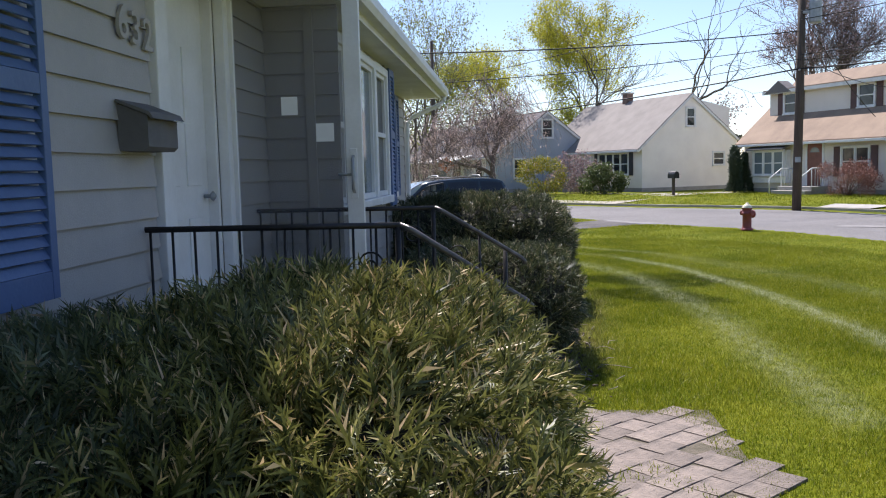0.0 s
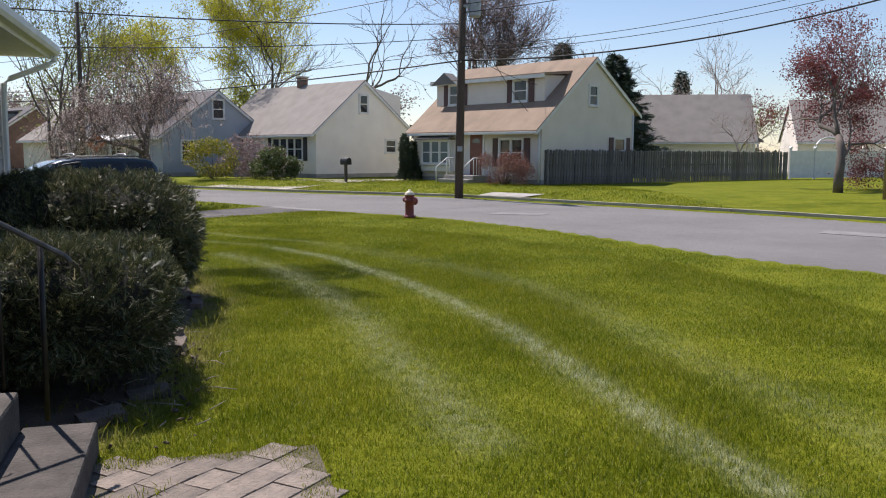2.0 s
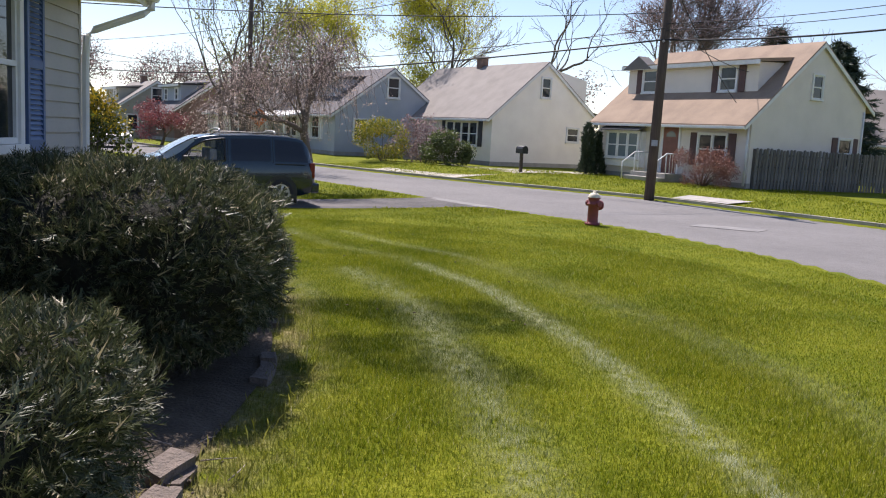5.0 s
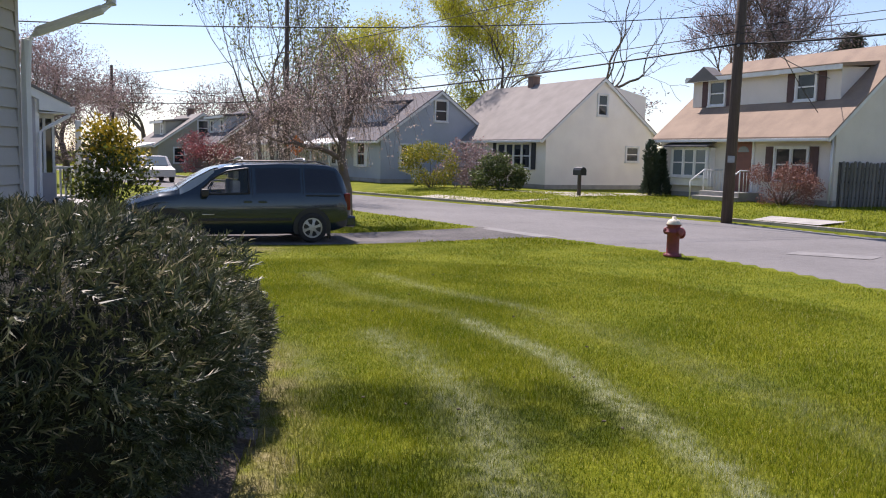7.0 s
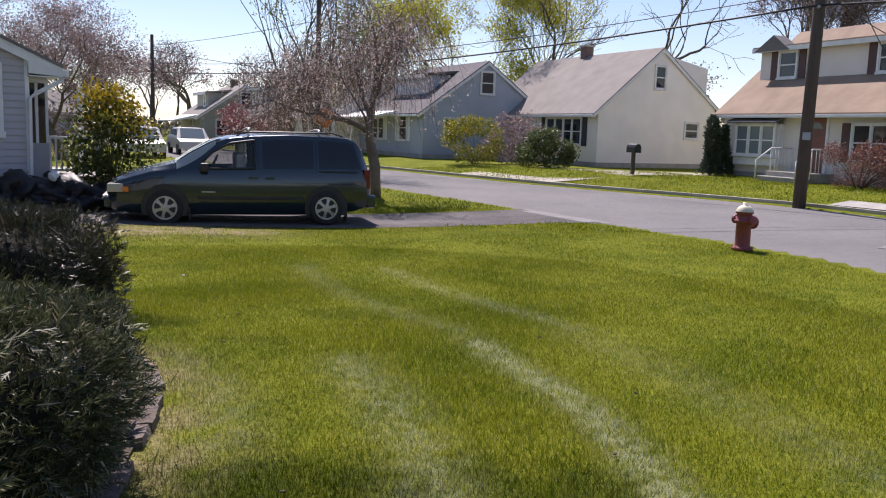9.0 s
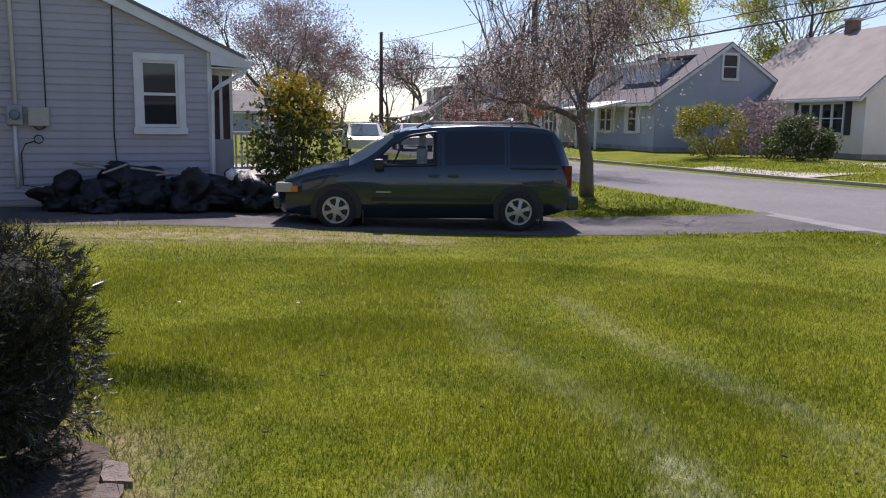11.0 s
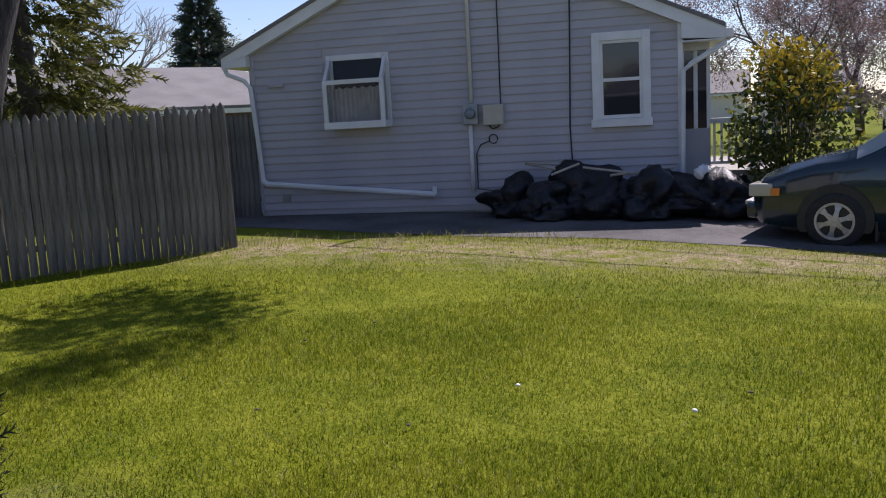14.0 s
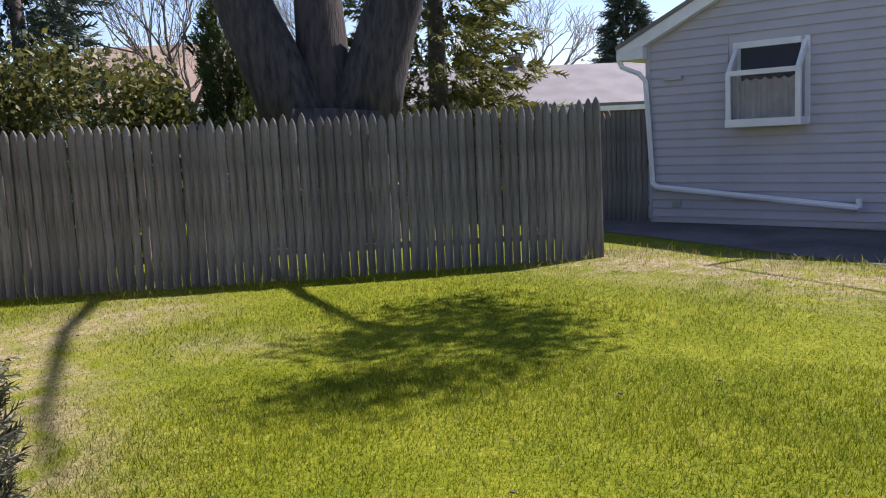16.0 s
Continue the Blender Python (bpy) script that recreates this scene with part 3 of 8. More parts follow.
# strength of the painted blade sheen along each wheel track
def track_sheen(X, Y):
    d = np.zeros(np.shape(X))
    for pts, width, amount in ((TRACK_MAIN, 0.13, 1.35), (TRACK_UPPER, 0.15, 0.42), (TRACK_INNER, 0.20, 0.75), (TRACK_DRIVE, 0.13, 0.62), (TRACK_OUTER, 0.26, 0.34), (TRACK_HEDGE, 0.2, 0.4)):
        d = np.maximum(d, amount * np.exp(-(polyline_dist(X, Y, pts) / width) ** 2))
    return d


def bareness(X, Y):
    """Thin soil: along the driveway, beside the fence and along the planting bed."""
    b = 0.9 * np.exp(-(polyline_dist(X, Y, [(-10.2, 17.6), (-9.2, 18.7), (-7.6, 20.2), (-6.0, 21.4), (-4.6, 22.4)]) / 0.95) ** 2)
    b = np.maximum(b, 0.9 * np.exp(-(polyline_dist(X, Y, [(-8.0, 9.4), (-7.4, 12.0), (-8.6, 12.6)]) / 0.8) ** 2))
    b = np.maximum(b, 0.85 * np.exp(-(polyline_dist(X, Y, [(-8.2, 11.0), (-6.4, 12.7), (-5.2, 13.3), (-4.2, 13.6)]) / 0.55) ** 2))
    b = np.maximum(b, 0.7 * np.exp(-(polyline_dist(X, Y, BED_EDGE) / 0.35) ** 2))
    b = np.maximum(b, 0.5 * np.exp(-(np.hypot(X + 7.2, Y - 13.9) / 0.5) ** 2))
    return b


def painted_shade(X, Y):
    """Soft-edged patches of tree shade on the lawn, painted in as dark green."""
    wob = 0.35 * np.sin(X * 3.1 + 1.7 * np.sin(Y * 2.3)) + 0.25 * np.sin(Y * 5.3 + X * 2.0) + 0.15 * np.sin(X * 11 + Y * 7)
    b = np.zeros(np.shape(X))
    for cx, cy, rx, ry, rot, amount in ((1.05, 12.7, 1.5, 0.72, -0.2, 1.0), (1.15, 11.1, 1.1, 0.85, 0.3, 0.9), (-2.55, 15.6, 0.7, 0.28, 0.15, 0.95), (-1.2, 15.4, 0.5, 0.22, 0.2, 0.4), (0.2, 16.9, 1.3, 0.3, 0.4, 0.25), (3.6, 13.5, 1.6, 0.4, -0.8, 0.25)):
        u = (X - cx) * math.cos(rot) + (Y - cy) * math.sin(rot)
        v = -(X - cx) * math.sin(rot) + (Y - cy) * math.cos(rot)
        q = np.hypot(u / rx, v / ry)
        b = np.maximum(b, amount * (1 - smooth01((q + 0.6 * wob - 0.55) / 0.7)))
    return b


def own_xy(d, s):
    q = OWN @ Vector((d, s, 0))
    return (q.x, q.y)


BED_LOCAL = [(1.55, -3.9), (1.72, -3.5), (1.98, -2.9), (2.08, -1.6), (2.2, -0.6), (2.3, 0.4), (2.24, 1.2), (2.14, 2.1), (1.97, 3.0), (1.82, 3.7), (1.64, 4.3), (1.42, 4.7), (1.12, 5.02), (0.6, 5.14), (-0.6, 5.2)]
BED_EDGE = [own_xy(*p) for p in BED_LOCAL]
for nm, fn in (("dry", track_sheen), ("bare", bareness), ("lush_and_shade", painted_shade)):
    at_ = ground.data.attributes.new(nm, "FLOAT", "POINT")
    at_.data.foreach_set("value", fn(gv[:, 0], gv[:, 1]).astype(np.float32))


def strip(name, A, B, lift, material, cross=4, label="", category="", kind="structure"):
    """A paved sheet between two edges that follows the land."""
    V, F = [], []
    for a, b in zip(A, B):
        for j in range(cross + 1):
            p = a + (b - a) * j / cross
            V.append((p[0], p[1], 0))
    V = np.array(V)
    V[:, 2] = height(V[:, 0], V[:, 1]) + lift
    c = cross + 1
    for i in range(len(A) - 1):
        for j in range(cross):
            F.append((i * c + j, i * c + j + 1, (i + 1) * c + j + 1, (i + 1) * c + j))
    ob = mesh_object(name, V, F, material, True)
    return tagged(ob, label, category, kind=kind)


strip("road", ROAD_A, ROAD_B, -0.035, M["asphalt"], 6, "worn light gray asphalt street with faint cracks", "road")
strip("driveway", resample(DRIVE_NEAR, 60), resample(DRIVE_FAR, 60), 0.006, M["drive"], 6, "worn gray asphalt driveway beside the lawn", "driveway")


def flat_patch(name, outline, lift, material, label, category):
    z = height(np.array([p[0] for p in outline]), np.array([p[1] for p in outline])) + lift
    ob = mesh_object(name, [(p[0], p[1], q) for p, q in zip(outline, z)], [tuple(range(len(outline)))], material)
    return tagged(ob, label, category, kind="structure")


def kerb(name, pts, inset, high, label, parts=40):
    """A kerb of separate concrete lengths along an edge."""
    P = resample(pts, parts + 1)
    root = empty(name, Matrix(), label, "kerb", kind="structure")
    for i in range(parts):
        a, b = P[i], P[i + 1]
        d = (b - a) / np.hypot(*(b - a))
        n = np.array([d[1], -d[0]]) * inset
        a2, b2 = a + d * 0.012, b - d * 0.012
        o = [a2, b2, b2 + n, a2 + n]
        za = float(height(a[0], a[1]))
        prism("kerb_stone", [tuple(q) for q in o], za - 0.15, za + high, M["kerb"], "z", root)
    return root


kerb("kerb_far", FAR_EDGE[3:16], 0.16, 0.09, "pale concrete kerb along the far side of the street", 44)
# pale apron lip and road repairs
flat_patch("apron_lip", [(1.35, 26.5), (1.75, 26.7), (-0.25, 29.0), (-0.5, 28.7)], 0.004, M["patch"], "pale concrete lip of the driveway apron", "apron")
flat_patch("road_patch_1", [(6.1, 24.6), (7.5, 24.0), (7.9, 24.6), (6.5, 25.2)], -0.026, M["patch"], "pale worn repair patch in the asphalt", "road patch")
flat_patch("road_patch_2", [(12.3, 18.2), (13.6, 16.6), (14.2, 17.1), (12.9, 18.8)], -0.026, M["patch"], "pale rectangular repair patch in the asphalt", "road patch")
flat_patch("drive_concrete", [(-4.6, 42.4), (-0.6, 39.0), (2.6, 42.2), (6.2, 45.2), (5.2, 46.6), (0.9, 46.0), (-1.4, 47.8)], 0.02, M["kerb"], "pale concrete driveway of the white house", "driveway")
flat_patch("footpath_slab", [(7.4, 33.6), (8.8, 31.9), (9.8, 32.6), (8.2, 34.6)], 0.055, M["concrete"], "concrete footpath slab behind the kerb", "footpath")
flat_patch("bed_soil", [own_xy(-0.4, -4.2)] + [own_xy(*p) for p in BED_LOCAL], 0.02, M["soil"], "dark soil of the planting bed under the hedges", "planting bed")
flat_patch("bed_soil_south", [own_xy(-0.4, -11), own_xy(1.6, -11), own_xy(1.7, -6.3), own_xy(-0.4, -6.3)], 0.02, M["soil"], "dark soil under the foreground hedges", "planting bed")


# ---------------------------------------------------------------- houses
def siding(wall, axis_pts, z0, z1, course, material, holes=(), top=None, lap=0.026, slot=0.016):
    """Lap boards on a wall: axis_pts gives (origin, along, out) vectors and the length; holes are (u0, u1, z0, z1); top(z) clips a gable."""
    o, u, n, length = axis_pts
    z = z0
    shared = {}
    while z < z1 - 0.01:
        h = min(course, z1 - z)
        a, b = (0.0, length) if top is None else top(z + h * 0.5)
        cuts = [(a, b)]
        for u0, u1, h0, h1 in holes:
            if z + h > h0 + 0.01 and z < h1 - 0.01:
                nxt = []
                for p, q in cuts:
                    if u1 <= p or u0 >= q:
                        nxt.append((p, q))
                    else:
                        nxt += [r for r in ((p, u0), (u1, q)) if r[1] - r[0] > 0.02]
                cuts = nxt
        for p, q in cuts:
            key = (round(q - p, 3), round(h, 3))
            if key not in shared:
                ln = q - p
                v = []
                for e in (0, ln):
                    for off, zz in ((0, 0), (0.004, 0), (0.004, slot), (lap, slot), (lap * 0.93, slot + 0.014), (0.008, h), (0, h)):
                        v.append(u * e + n * off + Vector((0, 0, zz)))
                f = [(i, i + 1, i + 8, i + 7) for i in range(6)] + [(0, 7, 13, 6)[::-1], (0, 1, 2, 3, 4, 5, 6)[::-1], (7, 8, 9, 10, 11, 12, 13)]
                me = bpy.data.meshes.new("siding_board")
                me.from_pydata(v, [], f)
                me.materials.append(material)
                shared[key] = me
            ob = new("siding_board", shared[key])
            ob.parent = wall
            ob.location = o + u * p + Vector((0, 0, z))
        z += course
    return wall


def sash_window(name, parent, o, u, n, width, high, frame_m, glass_m, sashes=1, trim=0.09, meeting=True, curtain=None, muntins=0, proud=0.03):
    """A framed window unit with its sashes: o is the lower corner on the wall, u along, n outward."""
    root = new(name)
    root.parent = parent
    R = Matrix.Identity(4)
    R.col[0], R.col[1], R.col[2] = (*u, 0), (*(-n), 0), (0, 0, 1, 0)
    R.translation = o + n * proud
    root.matrix_local = R
    box("frame_left", (-trim, -0.05, -trim), (0, 0.05, high + trim), frame_m, root, 0.006)
    box("frame_right", (width, -0.05, -trim), (width + trim, 0.05, high + trim), frame_m, root, 0.006)
    box("frame_top", (0, -0.05, high), (width, 0.05, high + trim), frame_m, root, 0.006)
    box("sill", (-trim * 1.2, -0.085, -trim), (width + trim * 1.2, 0.05, -0.005), frame_m, root, 0.008)
    cell = width / sashes
    for i in range(sashes):
        a, b = i * cell + (0.035 if i else 0.0), (i + 1) * cell - (0.035 if i < sashes - 1 else 0.0)
        if i:
            box("mullion", (i * cell - 0.04, -0.045, 0), (i * cell + 0.04, 0.05, high), frame_m, root, 0.005)
        mid = high * 0.5
        rails = [((a, -0.02, 0), (a + 0.04, 0.03, high)), ((b - 0.04, -0.02, 0), (b, 0.03, high)), ((a + 0.04, -0.02, 0), (b - 0.04, 0.03, 0.055)), ((a + 0.04, -0.02, high - 0.045), (b - 0.04, 0.03, high))]
        if meeting:
            rails.append(((a + 0.04, -0.025, mid - 0.025), (b - 0.04, 0.03, mid + 0.025)))
        for k in range(muntins):
            x = a + (b - a) * (k + 1) / (muntins + 1)
            rails.append(((x - 0.012, -0.012, 0.055), (x + 0.012, 0.02, high - 0.045)))
        boxes("sash", rails, frame_m, root, 0.0)
        box("pane", (a + 0.03, 0.012, 0.03), (b - 0.03, 0.018, high - 0.03), glass_m, root)
        if curtain:
            v, f = [], []
            steps = 24
            for k in range(steps + 1):
                x = a + 0.03 + (b - a - 0.06) * k / steps
                y = 0.09 + 0.018 * math.sin(k * 2.1)
                v += [(x, y, 0.03), (x, y, high - 0.03)]
            f = [(2 * k, 2 * k + 2, 2 * k + 3, 2 * k + 1) for k in range(steps)]
            part("curtain", mesh_object("curtain", v, f, curtain, True), root)
    return root


def shutter(name, o, u, n, width, high, material, label, slats=24):
    root = empty(name, Matrix(), label, "shutter", "louvred shutters")
    R = Matrix.Identity(4)
    R.col[0], R.col[1], R.col[2] = (*u, 0), (*(-n), 0), (0, 0, 1, 0)
    R.translation = o
    root.matrix_world = R
    st = 0.05
    box("stile", (0, -0.035, 0), (st, 0, high), material, root, 0.004)
    box("stile", (width - st, -0.035, 0), (width, 0, high), material, root, 0.004)
    mid = high * 0.52
    for a, b in ((0, 0.11), (mid - 0.04, mid + 0.04), (high - 0.08, high)):
        box("rail", (st, -0.033, a), (width - st, 0, b), material, root, 0.003)
    me = None
    for a, b in ((0.11, mid - 0.04), (mid + 0.04, high - 0.08)):
        k = int((b - a) / 0.047)
        for i in range(k):
            z = a + (i + 0.5) * (b - a) / k
            if me is None:
                v = [(st, -0.03, -0.022), (width - st, -0.03, -0.022), (width - st, -0.006, 0.018), (st, -0.006, 0.018), (st, -0.024, -0.026), (width - st, -0.024, -0.026), (width - st, 0.0, 0.014), (st, 0.0, 0.014)]
                f = [(0, 1, 2, 3), (7, 6, 5, 4), (0, 4, 5, 1), (1, 5, 6, 2), (2, 6, 7, 3), (3, 7, 4, 0)]
                me = bpy.data.meshes.new("slat")
                me.from_pydata(v, [], f)
                me.materials.append(material)
            s = new("slat", me)
            s.parent = root
            s.location = (0, 0, z)
    return root


X, Y, Z = Vector((1, 0, 0)), Vector((0, 1, 0)), Vector((0, 0, 1))

# ---- the house with the front steps (local: x out from the front, y along it)
own = empty("own_house", OWN, "single-storey house with beige-gray lap siding and white trim", "house", kind="structure")
MAIN, SOFFIT = -0.38, 3.05


def own_wall(name, a, b, x0, x1, z0, z1):
    return box(name, (x0, a, z0), (x1, b, z1), M["siding"], own)


# main front wall in pieces round the door and the double window
wm = [own_wall("wall", -14, -6.04, MAIN - 0.2, MAIN, 0.0, 3.2), own_wall("wall", -6.04, -4.93, MAIN - 0.2, MAIN, 2.96, 3.2), own_wall("wall", -6.04, -4.93, MAIN - 0.2, MAIN, 0.0, 0.66), own_wall("wall", -4.93, 1.10, MAIN - 0.2, MAIN, 0.0, 3.2), own_wall("wall", 1.10, 2.90, MAIN - 0.2, MAIN, 0.0, 1.42), own_wall("wall", 1.10, 2.90, MAIN - 0.2, MAIN, 2.98, 3.2), own_wall("wall", 2.90, 4.55, MAIN - 0.2, MAIN, 0.0, 3.2)]
# projecting bay
wb = [own_wall("bay_wall", -4.0, -3.64, -0.2, 0, 0.0, 3.12), own_wall("bay_wall", -0.36, 0.0, -0.2, 0, 0.0, 3.12), own_wall("bay_wall", -3.64, -0.36, -0.2, 0, 0.0, 1.44), own_wall("bay_wall", -3.64, -0.36, -0.2, 0, 2.96, 3.12), own_wall("bay_side", -4.0, -3.8, MAIN, -0.2, 0.0, 3.12), own_wall("bay_side", -0.2, 0.0, MAIN, -0.2, 0.0, 3.12)]
end_wall = box("end_wall", (-1.3, 4.35, 0.0), (MAIN - 0.2, 4.55, 3.15), M["siding"], own)
box("rear_end_wall", (-8.6, 1.5, 0.0), (-1.5, 1.7, 3.15), M["siding"], own)
box("step_wall", (-1.3, 1.7, 0.0), (-1.1, 4.35, 3.15), M["siding"], own)
box("back_wall", (-8.8, -14, 0), (-8.6, 1.7, 3.15), M["siding"], own)
prism("gable", [(-1.5, 3.15), (MAIN, 3.15), (-1.5, 3.55)], 4.36, 4.55, M["siding"], "y", own)
box("foundation", (-1.45, -13.9, -0.2), (MAIN + 0.02, 4.5, 0.22), M["concrete"], own)
box("bay_foundation", (MAIN, -3.97, -0.2), (0.02, -0.03, 0.22), M["concrete"], own)
C = 0.163
siding(wm[0], (Vector((MAIN, -14, 0)), Y, X, 7.87), 0.24, 3.06, C, M["siding"])
siding(wm[3], (Vector((MAIN, -4.84, 0)), Y, X, 9.39), 0.24, 3.06, C, M["siding"], holes=((0.84, 4.84, 0, 4), (5.9, 7.74, 1.33, 3.06)))
siding(wb[0], (Vector((0, -4.0, 0)), Y, X, 4.0), 0.24, 3.06, C, M["siding"], holes=((0.26, 3.74, 1.34, 3.06),))
siding(wb[4], (Vector((MAIN + 0.02, -4.0, 0)), X, -Y, 0.58), 0.24, 3.06, C, M["siding"])
siding(wb[5], (Vector((0, 0.0, 0)), -X, Y, 0.58), 0.24, 3.06, C, M["siding"])
siding(end_wall, (Vector((MAIN, 4.55, 0)), -X, Y, 0.9), 0.24, 3.06, C, M["siding"])
box("corner_board", (-0.045, -4.03, 0.22), (0.028, -3.985, 3.05), M["siding"], own, 0.004)
box("corner_board", (-0.06, -0.015, 0.22), (0.028, 0.03, 3.05), M["siding"], own, 0.004)
box("corner_board", (MAIN - 0.06, 4.52, 0.22), (MAIN + 0.028, 4.58, 3.05), M["siding"], own, 0.004)
box("soffit", (MAIN - 0.1, -14.2, SOFFIT), (0.26, 4.8, SOFFIT + 0.02), M["white"], own)
box("fascia", (0.26, -14.2, SOFFIT - 0.01), (0.285, 4.95, SOFFIT + 0.17), M["white"], own)
prism("roof", [(0.36, 3.16), (0.36, 3.21), (-1.6, 3.90), (-1.6, 3.83)], 2.0, 4.98, M["shingle_own"], "y", own)
prism("main_roof", [(0.36, 3.16), (0.36, 3.21), (-4.6, 4.95), (-9.2, 3.3), (-9.2, 3.2), (-4.6, 4.85)], -14.3, 2.0, M["shingle_own"], "y", own)
prism("rake_board", [(0.3, 3.06), (0.3, 3.2), (-1.6, 3.80), (-1.6, 3.66)], 4.88, 4.92, M["white"], "y", own)
prism("gutter", [(0.285, 3.10), (0.285, 3.22), (0.30, 3.22), (0.30, 3.115), (0.37, 3.115), (0.40, 3.16), (0.40, 3.23), (0.415, 3.23), (0.415, 3.15), (0.385, 3.10)], -14.2, 4.99, M["white"], "y", own, "white metal gutter")
tubes("downspout", [([(0.34, 4.88, 3.10), (0.34, 4.88, 3.02), (0.26, 4.84, 2.95), (-0.23, 4.66, 2.72), (-0.31, 4.62, 2.64), (-0.32, 4.61, 2.3), (-0.32, 4.61, 0.15)], 0.045)], M["white"], own, 6, False, "white metal downspout")
# windows
sash_window("bay_window_left", own, Vector((0.0, -3.55, 1.50)), Y, X, 0.56, 1.38, M["white"], M["glass"], curtain=M["curtain"])
sash_window("bay_window_middle", own, Vector((0.0, -2.87, 1.50)), Y, X, 1.50, 1.38, M["white"], M["glass_pale"], meeting=False, trim=0.08)
sash_window("bay_window_right", own, Vector((0.0, -1.24, 1.50)), Y, X, 0.78, 1.38, M["white"], M["glass"], curtain=M["curtain"])
sash_window("double_window", own, Vector((MAIN, 1.17, 1.46)), Y, X, 1.62, 1.46, M["white"], M["glass"], sashes=2, curtain=M["curtain"])


def own_shutter(d, s, z, high, width=0.36):
    return shutter("shutter", OWN @ Vector((d, s, z)), OWN.to_3x3() @ Y, OWN.to_3x3() @ X, width, high, M["blue"], "faded blue louvred shutter beside a white window")


own_shutter(0.06, -0.35, 1.36, 1.64, 0.40)
own_shutter(0.06, -3.99, 1.36, 1.64, 0.30)
own_shutter(MAIN + 0.06, 2.92, 1.38, 1.60, 0.42)
own_shutter(MAIN + 0.06, -7.74, 1.30, 1.62, 0.46)

# entrance: casing, white door, open storm door
door = empty("entrance_door", OWN @ pose(MAIN, -5.48, 0.66), "closed white panelled entrance door in a wide casing", "door", kind="structure")
boxes("casing", [((-0.02, -0.62, 0), (0.05, -0.46, 2.36)), ((-0.02, 0.46, 0), (0.05, 0.60, 2.36)), ((-0.02, -0.46, 2.26), (0.05, 0.46, 2.36)), ((-0.2, -0.46, 0), (-0.02, -0.42, 2.26)), ((-0.2, 0.42, 0), (-0.02, 0.46, 2.26))], M["white"], door, 0.008)
box("leaf", (-0.14, -0.42, 0.0), (-0.09, 0.42, 2.25), M["white"], door, 0.004)
for a in (-0.30, 0.06):
    for z0, z1 in ((0.25, 0.85), (1.05, 1.9)):
        box("panel", (-0.094, a, z0), (-0.08, a + 0.24, z1), M["white"], door, 0.006)
tubes("knob", [([(-0.09, 0.34, 0.98), (-0.045, 0.34, 0.98)], 0.012), ([(-0.045, 0.34, 0.98), (-0.03, 0.34, 0.98), (-0.012, 0.34, 0.98)], [0.02, 0.034, 0.015])], M["steel"], door, 10)
storm = empty("storm_door", OWN @ pose(MAIN + 0.03, -4.92, 0.66, 0, 0, -1), "white storm door standing wide open with full glass", "storm door", kind="structure")
boxes("frame", [((0.0, -0.02, 0), (0.05, 0.02, 2.35)), ((0.79, -0.02, 0), (0.90, 0.02, 2.35)), ((0.05, -0.02, 0), (0.79, 0.02, 0.16)), ((0.05, -0.02, 2.27), (0.79, 0.02, 2.35))], M["white"], storm, 0.005)
box("glass", (0.045, -0.004, 0.15), (0.795, 0.004, 2.28), M["glass_clear"], storm).visible_shadow = False
tubes("handle", [([(0.84, -0.02, 0.98), (0.84, -0.06, 1.0), (0.84, -0.06, 1.2), (0.84, -0.02, 1.22)], 0.011), ([(0.84, -0.045, 1.1), (0.74, -0.05, 1.1)], 0.009)], M["steel"], storm, 8)
box("handle_plate", (0.815, -0.028, 0.94), (0.865, -0.02, 1.27), M["white"], storm, 0.004)
box("notice", (0.36, -0.008, 1.50), (0.47, -0.005, 1.62), M["paper"], storm, 0, "white paper notice")
box("notice", (0.59, -0.008, 1.32), (0.71, -0.005, 1.44), M["paper"], storm, 0, "white paper notice")

# house number
for i, ch in enumerate("632"):
    cu = bpy.data.curves.new("digit", "FONT")
    cu.body, cu.size, cu.extrude, cu.bevel_depth = ch, 0.235, 0.008, 0.002
    tmp = new("tmp", cu)
    dg = bpy.context.evaluated_depsgraph_get()
    me = bpy.data.meshes.new_from_object(tmp.evaluated_get(dg))
    bpy.data.objects.remove(tmp)
    me.materials.clear()
    me.materials.append(M["siding"])
    num = new("house_number", me)
    num.matrix_world = OWN @ pose(MAIN + 0.034, -6.52 + i * 0.14, 2.45 - i * 0.012, 90, 0, 90)
    tagged(num, "raised beige metal house number %s on the siding" % ch, "house number", "house number digits")

mb = empty("wall_mailbox", OWN @ pose(MAIN + 0.02, -6.36, 1.90), "dark gray metal mailbox mounted on the siding", "mailbox")
prism("body", [(0, 0), (0.13, 0.0), (0.15, 0.02), (0.15, 0.17), (0.0, 0.23)], -0.18, 0.18, M["awning"], "y", mb).rotation_euler = (0, 0, 0)
prism("lid", [(0.0, 0.25), (0.0, 0.235), (0.155, 0.172), (0.175, 0.15), (0.185, 0.153), (0.165, 0.186)], -0.195, 0.195, M["awning"], "y", mb)
lt = box("letter", (0.03, 0.06, 0.17), (0.20, 0.165, 0.176), M["paper"], None)
lt.matrix_world = OWN @ pose(MAIN + 0.02, -6.36, 1.915, 0, 12, 0)
tagged(lt, "white letter sticking out of the mailbox", "letter")

# front stoop and steps
stoop = empty("front_stoop", OWN, "worn gray-brown stone stoop with two steps down to pavers", "stoop", kind="structure")
box("platform", (MAIN + 0.02, -6.35, -0.1), (1.02, -4.25, 0.60), M["step_stone"], stoop, 0.02)
box("step", (1.02, -6.3, -0.1), (1.36, -4.28, 0.40), M["step_stone"], stoop, 0.02)
box("step", (1.36, -6.3, -0.1), (1.74, -4.24, 0.19), M["step_stone"], stoop, 0.02)


